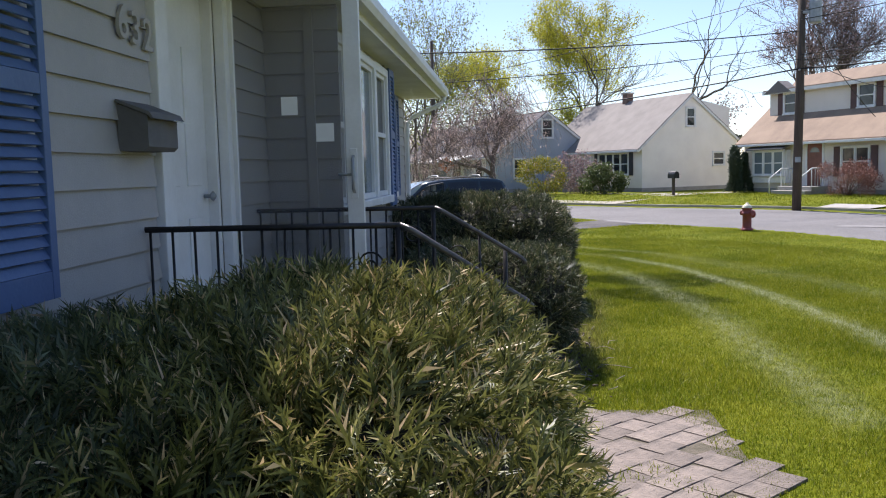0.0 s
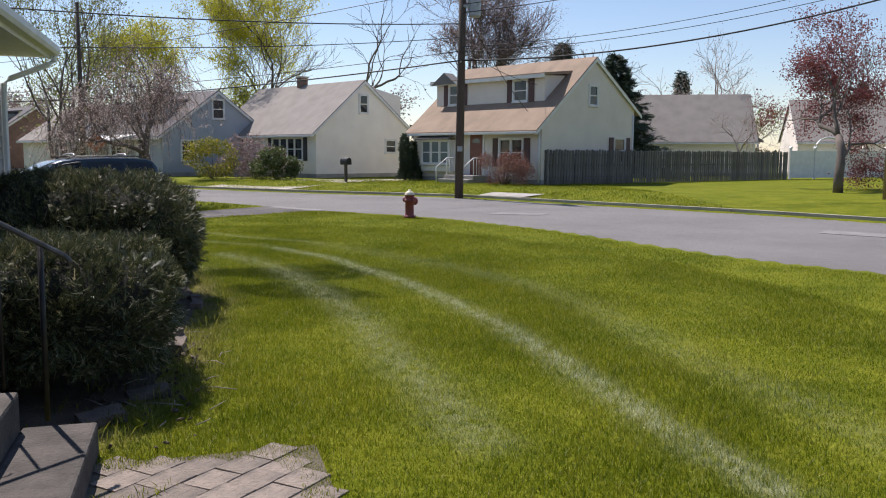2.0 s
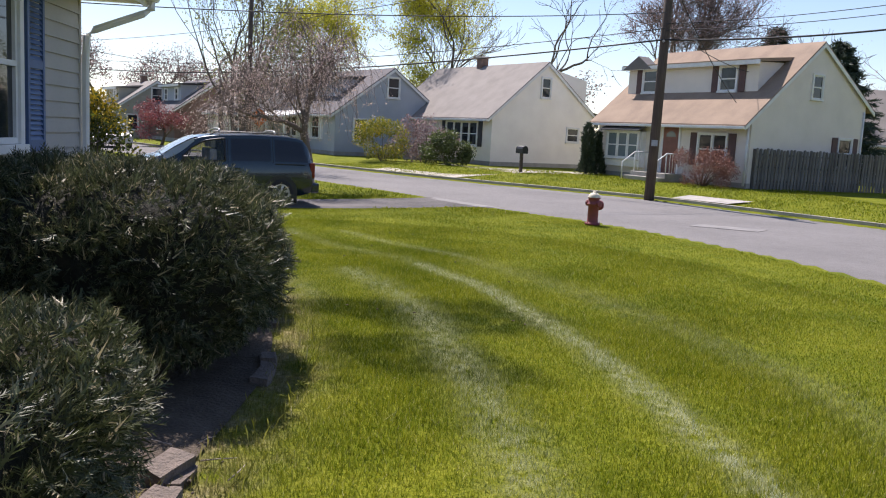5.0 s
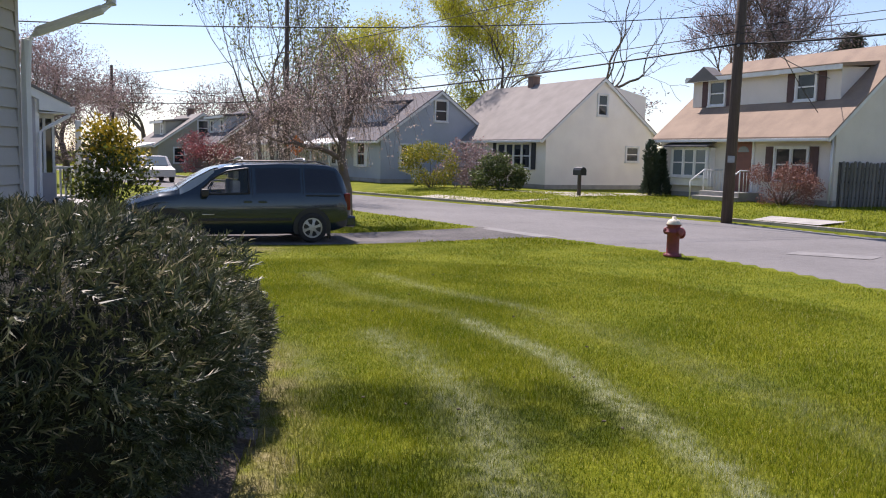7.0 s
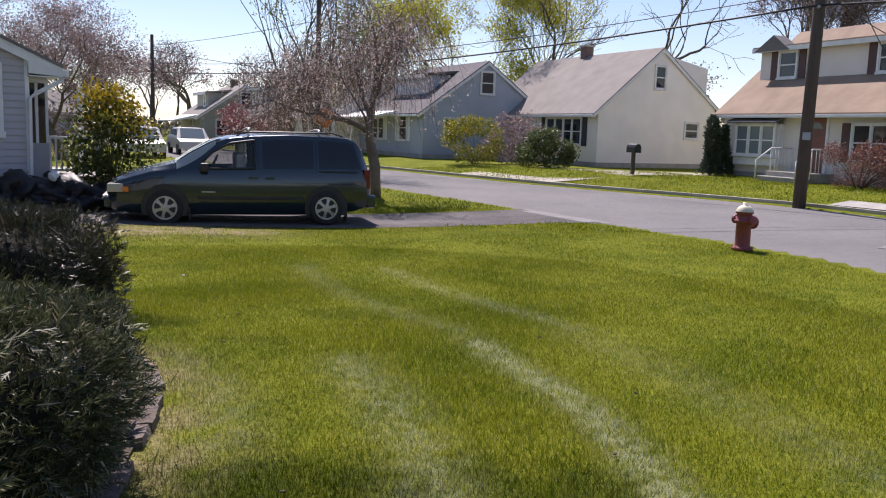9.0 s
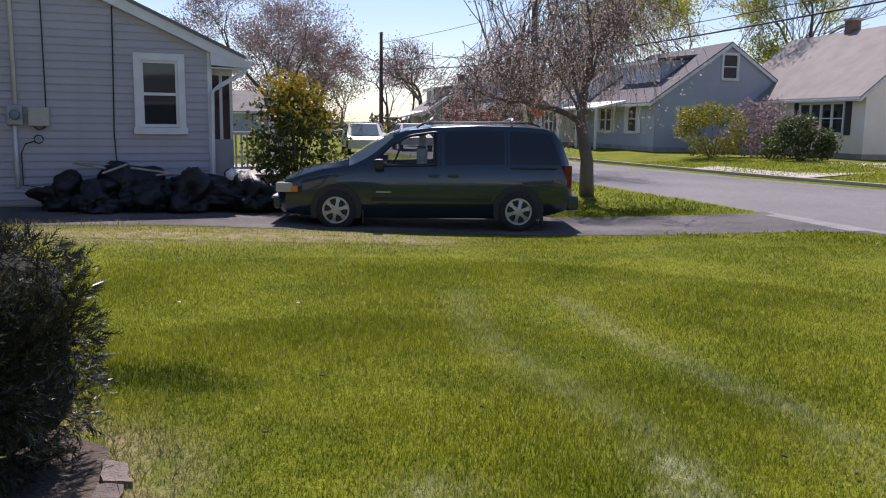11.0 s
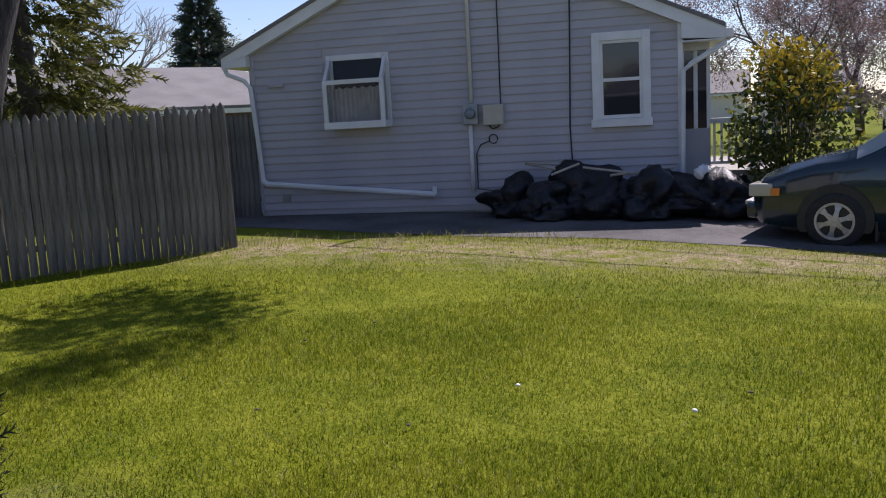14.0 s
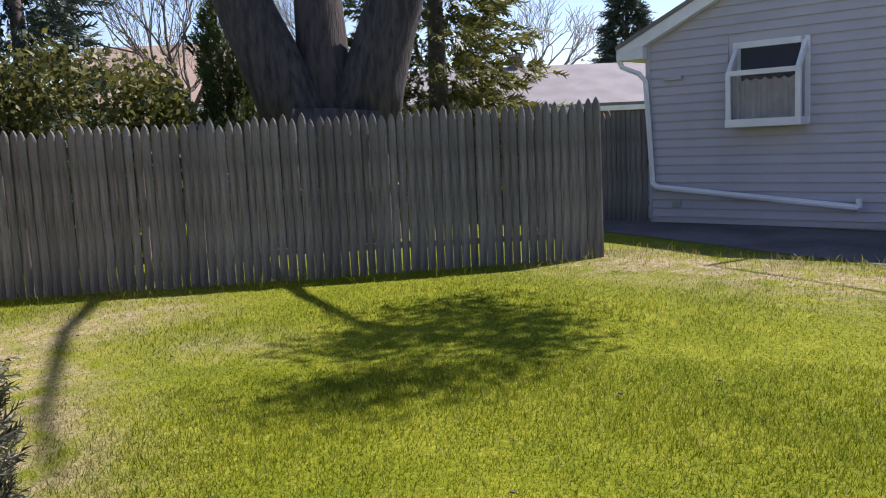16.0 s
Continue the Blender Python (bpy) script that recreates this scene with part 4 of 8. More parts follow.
def railing(s, label, s_end):
    r = empty("iron_railing", OWN, label, "railing", "wrought-iron porch railings")
    k0, k1, e = (-0.56, s, 1.50), (0.96, s, 1.50), (1.59, s_end, 1.10)
    tubes("top_rail", [([k0, (0.3, s, 1.50), k1], 0.017)], M["black_iron"], r, 6)
    tubes("sloping_rail", [([k1, (1.02, s, 1.475), e, (1.615, s_end, 1.075), (1.62, s_end, 1.05)], 0.017)], M["worn_rail"], r, 6, True, "worn sloping handrail")
    tubes("bottom_rail", [([(-0.56, s, 0.72), (0.96, s, 0.72)], 0.010)], M["black_iron"], r, 6)
    for i in range(13):
        x = -0.46 + i * 0.118
        tubes("baluster", [([(x, s, 0.72), (x, s, 1.49)], 0.0075)], M["black_iron"], r, 5)
    for x, a, b in ((-0.54, 0.6, 1.5), (0.95, 0.6, 1.5)):
        tubes("post", [([(x, s, a), (x, s, b)], 0.016)], M["black_iron"], r, 6)
    tubes("post", [([(1.47, s_end, 0.18), (1.47, s_end, 1.17)], 0.016)], M["black_iron"], r, 6)
    tubes("post", [([(1.28, (s + s_end) / 2, 0.4), (1.28, (s + s_end) / 2, 1.29)], 0.010)], M["black_iron"], r, 6)
    for cx, cz, rad in ((0.80, 1.30, 0.075), (1.12, 1.15, 0.08)):
        pts = [(cx + rad * (1 - k / 26) * math.cos(k * 0.42), s, cz + rad * (1 - k / 26) * math.sin(k * 0.42)) for k in range(22)]
        tubes("scroll", [(pts, 0.006)], M["black_iron"], r, 5)
    return r


railing(-6.28, "black wrought-iron railing on the south side of the stoop", -6.22)
railing(-4.34, "black wrought-iron railing beside the clipped hedge", -4.12)

# ---- the neighbour's house (local: x along its gable wall, y inward)
NB = pose(-11.63, 21.63, 0.10, 0, 0, 48.5)
nb = empty("neighbour_house", NB, "single-storey house with pale gray lap siding and a low gable", "house", kind="structure")
L0, L1, RIDGE_X, RIDGE_Z, EAVE_Z = -3.72, 3.24, -0.24, 4.28, 2.72


def gable_top(z):
    if z <= EAVE_Z:
        return (0.0, L1 - L0)
    k = (z - EAVE_Z) / (RIDGE_Z - EAVE_Z)
    return (k * (RIDGE_X - L0), (L1 - L0) - k * (L1 - RIDGE_X))


gw = prism("gable_wall", [(L0, -0.05), (L1, -0.05), (L1, EAVE_Z), (RIDGE_X, RIDGE_Z), (L0, EAVE_Z)], 0.0, 0.18, M["siding_gray"], "y", nb)
box("front_wall", (L1 - 0.18, 0.18, -0.05), (L1, 9.0, EAVE_Z), M["siding_gray"], nb)
box("back_wall", (L0, 0.18, -0.05), (L0 + 0.18, 9.0, EAVE_Z), M["siding_gray"], nb)
prism("far_gable", [(L0, -0.05), (L1, -0.05), (L1, EAVE_Z), (RIDGE_X, RIDGE_Z), (L0, EAVE_Z)], 9.0, 9.18, M["siding_gray"], "y", nb)
siding(gw, (Vector((L0, 0, 0)), X, -Y, L1 - L0), 0.02, RIDGE_Z - 0.05, 0.132, M["siding_gray"], slot=0.024, top=gable_top, holes=((5.68, 6.50, 1.20, 2.56), (1.28, 2.40, 1.40, 2.56)))
box("corner_post", (L1 - 0.05, -0.028, 0), (L1 + 0.03, 0.06, EAVE_Z), M["white"], nb, 0.004)
box("corner_post", (L0 - 0.03, -0.028, 0), (L0 + 0.05, 0.06, EAVE_Z), M["siding_gray"], nb, 0.004)
OV = 0.62
sl = (RIDGE_Z - EAVE_Z) / (L1 - RIDGE_X)
zl, zr = EAVE_Z - 0.45 * sl, EAVE_Z - OV * sl
prism("roof", [(L0 - 0.45, zl + 0.10), (L0 - 0.45, zl + 0.16), (RIDGE_X, RIDGE_Z + 0.20), (L1 + OV, zr + 0.16), (L1 + OV, zr + 0.10), (RIDGE_X, RIDGE_Z + 0.13)], -0.20, 9.3, M["shingle_own"], "y", nb)
prism("rake_board", [(L1 + OV, zr - 0.06), (L1 + OV, zr + 0.10), (RIDGE_X, RIDGE_Z + 0.14), (RIDGE_X, RIDGE_Z - 0.06), (L1, EAVE_Z - 0.08)], -0.17, -0.03, M["white"], "y", nb)
prism("rake_board", [(L0 - 0.45, zl - 0.06), (L0 - 0.45, zl + 0.10), (RIDGE_X, RIDGE_Z + 0.14), (RIDGE_X, RIDGE_Z - 0.06), (L0, EAVE_Z - 0.08)], -0.17, -0.03, M["white"], "y", nb)
prism("eave_return", [(L1, EAVE_Z - 0.30), (L1 + OV, zr - 0.06), (L1, EAVE_Z - 0.06)], -0.17, 9.1, M["white"], "y", nb)
box("soffit", (L1, -0.16, zr - 0.08), (L1 + OV, 9.1, zr - 0.06), M["white"], nb)
prism("eave_return", [(L0, EAVE_Z - 0.26), (L0 - 0.45, zl - 0.06), (L0, EAVE_Z - 0.06)], -0.17, 9.1, M["white"], "y", nb)
box("gutter", (L1 + OV, -0.15, zr - 0.05), (L1 + OV + 0.11, 9.1, zr + 0.08), M["white"], nb, 0.01)
tubes("downspout", [([(L1 + OV + 0.05, -0.10, zr - 0.04), (L1 + OV, -0.10, zr - 0.12), (L1 + 0.14, -0.09, zr - 0.40), (L1 + 0.02, -0.08, zr - 0.50), (L1 + 0.0, -0.08, 0.12)], 0.042)], M["white"], nb, 6, False, "white metal downspout")
tubes("downspout", [([(L0 - 0.44, -0.12, zl - 0.02), (L0 - 0.38, -0.12, zl - 0.16), (L0 - 0.10, -0.1, zl - 0.28), (L0 + 0.0, -0.09, zl - 0.4), (L0 + 0.06, -0.09, 1.2), (L0 + 0.1, -0.09, 0.56)], 0.042)], M["white"], nb, 6, False, "white metal downspout")
tubes("drain_pipe", [([(L0 + 0.10, -0.12, 0.56), (L0 + 0.2, -0.14, 0.50), (-0.62, -0.16, 0.24)], 0.045), ([(-0.62, -0.16, 0.24), (-0.62, -0.16, 0.36)], 0.04)], M["white"], nb, 8, False, "long white drain pipe")
sash_window("bedroom_window", nb, Vector((2.05, 0, 1.30)), X, -Y, 0.62, 1.17, M["white"], M["glass"], trim=0.125)
# garden window that juts out
gwin = empty("garden_window", NB, "white box garden window jutting from the gray siding", "window", kind="structure")
a0, a1, z0, z1, dp = -2.31, -1.36, 1.42, 2.50, 0.34
boxes("frame", [((a0 - 0.06, -0.04, z0 - 0.04), (a0 + 0.06, 0.05, z1 + 0.05)), ((a1 - 0.06, -0.04, z0 - 0.04), (a1 + 0.06, 0.05, z1 + 0.05)), ((a0, -0.04, z1 - 0.04), (a1, 0.05, z1 + 0.05)),
                ((a0 - 0.05, -dp, z0 - 0.06), (a1 + 0.05, 0, z0 + 0.05)), ((a0 - 0.04, -dp, z0 + 0.05), (a0 + 0.03, -dp + 0.06, 2.12)), ((a1 - 0.03, -dp, z0 + 0.05), (a1 + 0.04, -dp + 0.06, 2.12)), ((a0, -dp, 2.07), (a1, -dp + 0.06, 2.14))], M["white"], gwin, 0.005)
for x in (a0 + 0.0, a1 - 0.0):
    tubes("sloping_bar", [([(x, -dp + 0.03, 2.11), (x, -0.02, z1 - 0.02)], 0.04)], M["white"], gwin, 4, False)
box("front_pane", (a0 + 0.03, -dp + 0.025, z0 + 0.05), (a1 - 0.03, -dp + 0.031, 2.08), M["glass_room"], gwin)
for x in (a0 + 0.0, a1 - 0.006):
    prism("side_pane", [(-dp + 0.03, z0 + 0.05), (-0.03, z0 + 0.05), (-0.03, z1 - 0.05), (-dp + 0.03, 2.1)], x, x + 0.006, M["glass_room"], "x", gwin)
sp = mesh_object("top_pane", [(a0 + 0.03, -dp + 0.02, 2.13), (a1 - 0.03, -dp + 0.02, 2.13), (a1 - 0.03, -0.02, z1 - 0.01), (a0 + 0.03, -0.02, z1 - 0.01)], [(0, 1, 2, 3)], M["glass_room"])
part("top_pane", sp, gwin)
# black sheet on the solid wall stands in for the unlit room
box("dark_room_sheet", (a0 + 0.06, -0.036, z0 + 0.05), (a1 - 0.06, -0.03, z1 - 0.04), M["dark_trim"], gwin)
v, f = [], []
for k in range(41):
    xx = a0 + 0.06 + (a1 - a0 - 0.12) * k / 40
    yy = -0.16 + 0.02 * math.sin(k * 1.7)
    v += [(xx, yy, z0 + 0.05), (xx, yy, 2.04 - 0.04 * abs(math.sin(k * 0.5)))]
part("curtain", mesh_object("curtain", v, [(2 * k, 2 * k + 2, 2 * k + 3, 2 * k + 1) for k in range(40)], M["curtain"], True), gwin)
# meter, boxes, cables
mt = empty("electric_meter", NB, "gray electric meter on a white conduit against the siding", "meter")
tubes("conduit", [([(0.03, -0.06, 1.66), (0.03, -0.06, 4.15), (0.03, -0.26, 4.25), (0.03, -0.26, 5.2)], 0.032), ([(0.0, -0.06, 0.25), (0.0, -0.06, 1.40)], 0.035)], M["white"], mt, 8)
box("meter_box", (-0.10, -0.14, 1.32), (0.14, -0.02, 1.64), M["steel"], mt, 0.012)
tubes("meter_glass", [([(0.02, -0.14, 1.49), (0.02, -0.20, 1.49), (0.02, -0.22, 1.49)], [0.085, 0.085, 0.06])], M["glass_pale"], mt, 16)
eb = empty("utility_box", NB, "beige plastic utility box with a coiled black cable", "utility box")
box("cover", (0.22, -0.15, 1.30), (0.55, -0.02, 1.62), M["beige_box"], eb, 0.015)
tubes("cable", [([(0.49, -0.05, 4.05), (0.50, -0.05, 2.8), (0.50, -0.06, 1.62)], 0.010), ([(0.30, -0.08, 1.30), (0.36, -0.09, 1.24), (0.44, -0.09, 1.26), (0.48, -0.08, 1.30)], 0.012), ([(0.36 + 0.07 * math.cos(k * 0.5), -0.05, 1.08 + 0.07 * math.sin(k * 0.5)) for k in range(22)], 0.009), ([(0.30, -0.05, 1.05), (0.15, -0.05, 1.0), (0.08, -0.05, 0.85), (0.08, -0.05, 0.3), (0.5, -0.05, 0.22), (0.9, -0.05, 0.2)], 0.010)], M["wire"], eb, 6)
cb = tubes("wall_cable", [([(1.62, -0.04, 3.5), (1.60, -0.04, 2.4), (1.57, -0.04, 1.2), (1.60, -0.05, 0.5), (1.72, -0.06, 0.42), (1.66, -0.06, 0.52), (1.58, -0.06, 0.5)], 0.011)], M["wire"], None, 6)
cb.matrix_world = NB
tagged(cb, "thin black cable running down the gray siding", "cable")
box("wall_vent", (-3.42, -0.07, 2.10), (-3.14, -0.02, 2.17), M["siding_gray"], nb, 0.01)
box("outlet", (-3.32, -0.05, 0.18), (-3.18, -0.02, 0.32), M["steel"], nb, 0.01)
# front corner: windows on the far front wall and porch railing
bay = part("front_bay", new("front_bay"), nb)
box("bay_apron", (L1 + 0.002, 0.34, 0.05), (L1 + 0.44, 2.4, 1.08), M["siding_gray"], bay, 0.006)
box("bay_head", (L1 + 0.002, 0.34, 2.26), (L1 + 0.44, 2.4, 2.50), M["white"], bay, 0.006)
box("bay_core", (L1 + 0.002, 0.44, 1.08), (L1 + 0.34, 2.3, 2.26), M["dark_trim"], bay)
for x0_, x1_ in ((0.004, 0.06), (0.195, 0.255), (0.385, 0.44)):
    box("bay_post", (L1 + x0_, 0.345, 1.08), (L1 + x1_, 0.42, 2.26), M["white"], bay, 0.004)
for x0_, x1_ in ((0.06, 0.195), (0.255, 0.385)):
    box("bay_pane", (L1 + x0_, 0.385, 1.08), (L1 + x1_, 0.392, 2.26), M["glass"], bay)
for i in range(7):
    box("bay_board", (L1 + 0.004, 0.328, 0.08 + i * 0.14), (L1 + 0.43, 0.338, 0.08 + i * 0.14 + 0.128), M["siding_gray"], bay)
sash_window("front_window", nb, Vector((L1, 3.0, 0.95)), Y, X, 1.0, 1.45, M["white"], M["glass"])
porch = empty("porch_railing", NB, "white porch railing beside the gray house", "railing")
box("deck", (L1 + 0.45, 0.6, -0.05), (L1 + 1.8, 4.5, 0.40), M["concrete"], porch, 0.01)
box("top_rail", (L1 + 0.45, 0.6, 1.16), (L1 + 1.45, 0.68, 1.22), M["white"], porch, 0.006)
box("bottom_rail", (L1 + 0.45, 0.6, 0.50), (L1 + 1.45, 0.66, 0.55), M["white"], porch, 0.006)
for i in range(9):
    x = L1 + 0.50 + i * 0.108
    box("baluster", (x, 0.61, 0.5), (x + 0.035, 0.65, 1.17), M["white"], porch)
box("post", (L1 + 1.40, 0.58, 0.1), (L1 + 1.50, 0.70, 1.32), M["white"], porch, 0.008)
box("post", (L1 + 1.40, 1.9, 0.1), (L1 + 1.50, 2.02, 2.3), M["white"], porch, 0.008)
box("shadow_gap", (L0 + 0.02, 0.02, -0.1), (L1, 0.1, 0.04), M["concrete"], nb)


# ---- storey-and-a-half houses across the street
def cape_house(name, R, phi, L, W, peak_y, eave, back, peak, wall_m, roof_m, label, over=0.35, gable_ext=0.12):
    """Local x runs along the ridge from the near gable, y out of the front; the body lies at y from -W to 0."""
    z = float(height(R[0], R[1]))
    h = empty(name, pose(R[0], R[1], z, 0, 0, 90 + phi), label, "house", "storey-and-a-half houses across the street", "structure")
    prof = [(-W, -0.3), (0, -0.3), (0, eave), (-peak_y, peak), (-W, back)]
    prism("wall", prof, 0.0, L, wall_m, "x", h)
    fs, bs = (peak - eave) / peak_y, (peak - back) / (W - peak_y)
    o2, z2 = over, eave - over * fs
    o3, z3 = over, back - over * bs
    prism("roof", [(o2, z2 + 0.03), (o2, z2 + 0.11), (-peak_y, peak + 0.14), (-W - o3, z3 + 0.11), (-W - o3, z3 + 0.03), (-peak_y, peak + 0.04)], -gable_ext, L + gable_ext, roof_m, "x", h)
    for x in (-gable_ext - 0.02, L + gable_ext - 0.02):
        prism("rake_board", [(o2, z2 - 0.10), (o2, z2 + 0.05), (-peak_y, peak + 0.07), (-W - o3, z3 + 0.05), (-W - o3, z3 - 0.10), (-peak_y, peak - 0.10)], x, x + 0.04, M["white"], "x", h)
    box("gutter", (-0.1, o2 - 0.02, z2 - 0.06), (L + 0.1, o2 + 0.09, z2 + 0.05), M["white"], h, 0.01)
    box("foundation", (-0.03, -W - 0.03, -0.3), (L + 0.03, 0.03, 0.22), M["concrete"], h)
    return h


def lap_courses(h, L, W, peak_y, eave, back, peak, course, material):
    """Thin lap courses on the front and the near gable of a house, joined into one part for each wall."""
    front, gable = [], []
    z = 0.24
    while z < peak - 0.2:
        if z + course < eave - 0.05:
            front.append((z, 0.0, L))
        zz = z + course
        a_ = 0.0 if zz < eave else -(zz - eave) / (peak - eave) * peak_y
        b_ = -W if zz < back else -W + (zz - back) / (peak - back) * (W - peak_y)
        if a_ - b_ > 0.3:
            gable.append((z, b_, a_))
        z += course
    V, F = [], []
    for q, a_, b_ in front:
        o = len(V)
        V += [(a_, 0.002, q), (a_, 0.010, q), (a_, 0.003, q + course), (b_, 0.002, q), (b_, 0.010, q), (b_, 0.003, q + course)]
        F += [(o + 1, o + 2, o + 5, o + 4), (o, o + 1, o + 4, o + 3)]
    part("front_siding", mesh_object("front_siding", V, F, material), h)
    V, F = [], []
    for q, a_, b_ in gable:
        o = len(V)
        V += [(-0.002, a_, q), (-0.010, a_, q), (-0.003, a_, q + course), (-0.002, b_, q), (-0.010, b_, q), (-0.003, b_, q + course)]
        F += [(o + 1, o + 4, o + 5, o + 2), (o, o + 3, o + 4, o + 1)]
    part("gable_siding", mesh_object("gable_siding", V, F, material), h)


def gable_window(h, y, z, wd, hg, frame_m=None, glass=None, sides=None):
    """On the near gable: u runs to -y so that the outer face looks to -x."""
    w_ = sash_window("window", h, Vector((0, y + wd / 2, z)), -Y, -X, wd, hg, frame_m or M["white"], glass or M["glass"], trim=0.07)
    if sides:
        for yy in (y + wd / 2 + 0.10, y - wd / 2 - 0.10 - 0.34):
            box("window_shutter", (-0.06, yy, z - 0.05), (-0.015, yy + 0.34, z + hg + 0.05), sides, h, 0.01)
    return w_


def front_window(h, x, z, wd, hg, n=1, y=0.0, glass=None, sides=None, shw=0.36):
    w_ = sash_window("window", h, Vector((x + wd, y, z)), -X, Y, wd, hg, M["white"], glass or M["glass"], sashes=n, trim=0.08)
    if sides:
        for xx in (x - 0.12 - shw, x + wd + 0.12):
            box("window_shutter", (xx, y + 0.012, z - 0.05), (xx + shw, y + 0.05, z + hg + 0.05), sides, h, 0.01)
    return w_


def dormer(h, x0, x1, y_face, z0, z1, y_back, wall_m, roof_m):
    prism("dormer_wall", [(y_face, z0 - 0.5), (y_face, z1), (y_back, z1 + 0.12), (y_back, z0 - 0.5)], x0, x1, wall_m, "x", h)
    prism("dormer_roof", [(y_face + 0.3, z1 - 0.02), (y_face + 0.3, z1 + 0.1), (y_back - 0.1, z1 + 0.42), (y_back - 0.1, z1 + 0.25)], x0 - 0.2, x1 + 0.2, roof_m, "x", h)
    box("dormer_fascia", (x0 - 0.22, y_face + 0.26, z1 - 0.12), (x1 + 0.22, y_face + 0.32, z1 + 0.05), M["white"], h)


def chimney(h, x, y, z, wd=0.6):
    box("chimney", (x, y, z - 1.2), (x + wd, y + wd, z), M["brick_brown"], h, 0.02)
    box("chimney_cap", (x - 0.06, y - 0.06, z), (x + wd + 0.06, y + wd + 0.06, z + 0.10), M["concrete"], h, 0.02)


h2 = cape_house("white_house", (0.9, 49.4), 37.0, 11.0, 7.0, 3.5, 2.65, 2.95, 5.55, M["stucco"], M["shingle_gray"], "cream-white stucco house with a gray-brown shingle roof")
gable_window(h2, -3.45, 3.75, 0.58, 1.05)
gable_window(h2, -5.55, 1.45, 0.8, 0.75)
front_window(h2, 1.3, 1.0, 3.0, 1.25, 4, sides=M["dark_trim"])
front_window(h2, 7.5, 1.2, 1.2, 1.1, 1)
chimney(h2, 6.0, -3.8, 6.15, 0.5)
prism("rear_dormer", [(-3.9, 4.0), (-3.9, 5.45), (-6.8, 4.9), (-6.8, 3.0)], 0.5, 9.5, M["stucco"], "x", h2)
box("front_step", (4.6, 0.0, -0.2), (6.4, 1.4, 0.45), M["concrete"], h2, 0.02)
box("front_step", (4.6, 1.4, -0.2), (6.4, 1.8, 0.22), M["concrete"], h2, 0.02)

h3 = cape_house("ivory_house", (11.25, 38.9), 34.7, 9.0, 7.1, 3.8, 2.80, 3.70, 5.95, M["wall_h3"], M["shingle_tan"], "ivory-sided house with a tan shingle roof and wide dormer", over=0.5)
lap_courses(h3, 9.0, 7.1, 3.8, 2.80, 3.70, 5.95, 0.15, M["wall_h3"])
dormer(h3, 0.9, 8.5, -1.2, 3.75, 5.10, -3.8, M["wall_h3"], M["shingle_tan"])
front_window(h3, 2.0, 3.95, 0.85, 1.0, 1, y=-1.2, sides=M["maroon"], shw=0.34)
front_window(h3, 6.6, 3.95, 0.85, 1.0, 1, y=-1.2, sides=M["maroon"], shw=0.34)
front_window(h3, 1.15, 0.85, 1.45, 1.25, 2, sides=M["maroon"])
front_window(h3, 5.9, 0.90, 2.0, 1.15, 3, y=0.32, glass=M["glass_pale"])
box("bay_base", (5.75, 0.0, 0.5), (8.05, 0.3, 0.80), M["white"], h3, 0.01)
boxes("bay_sides", [((5.75, 0, 0.8), (5.86, 0.28, 2.1)), ((7.94, 0, 0.8), (8.05, 0.28, 2.1))], M["white"], h3)
prism("bay_awning", [(0.0, 2.45), (0.62, 2.18), (0.62, 2.12), (0.0, 2.36)], 5.6, 8.2, M["awning"], "x", h3)
gable_window(h3, -3.7, 3.75, 0.6, 0.95)
gable_window(h3, -5.9, 1.0, 0.85, 1.2, sides=M["maroon"])
hd = part("front_door", new("front_door"), h3)
hd.location = (3.75, 0.0, 0.35)
box("leaf", (0, 0.0, 0), (0.9, 0.035, 2.0), M["redbrown"], hd, 0.006)
boxes("door_frame", [((-0.1, 0, 0), (0, 0.06, 2.1)), ((0.9, 0, 0), (1.0, 0.06, 2.1)), ((-0.1, 0, 2.0), (1.0, 0.06, 2.1))], M["white"], hd, 0.004)
prism("fanlight", [(0.45 + 0.28 * math.cos(k * math.pi / 8), 1.58 + 0.24 * math.sin(k * math.pi / 8)) for k in range(9)], 0.03, 0.045, M["glass_pale"], "y", hd)
box("porch_step", (3.2, 0.0, -0.2), (5.3, 1.2, 0.36), M["concrete"], h3, 0.02)
box("porch_step", (3.2, 1.2, -0.2), (5.3, 1.6, 0.18), M["concrete"], h3, 0.02)
for x in (3.3, 5.2):
    tubes("porch_rail", [([(x, 0.1, 1.2), (x, 1.1, 1.2), (x, 1.8, 0.75), (x, 1.8, 0.0)], 0.03), ([(x, 0.1, 0.4), (x, 0.1, 1.2)], 0.02), ([(x, 1.1, 0.3), (x, 1.1, 1.2)], 0.025)] + [([(x, 0.25 + 0.16 * i, 0.4), (x, 0.25 + 0.16 * i, 1.2)], 0.012) for i in range(5)], M["white"], h3, 6)
tubes("corner_downspout", [([(0.1, 0.05, 2.5), (0.1, 0.05, 0.1)], 0.05), ([(-0.03, -7.0, 3.4), (-0.03, -7.0, 0.1)], 0.05)], M["white"], h3, 6)
prism("front_gable", [(6.7, 5.0), (8.6, 5.0), (7.6, 5.62)], -1.5, -0.86, M["shingle_own"], "y", h3)

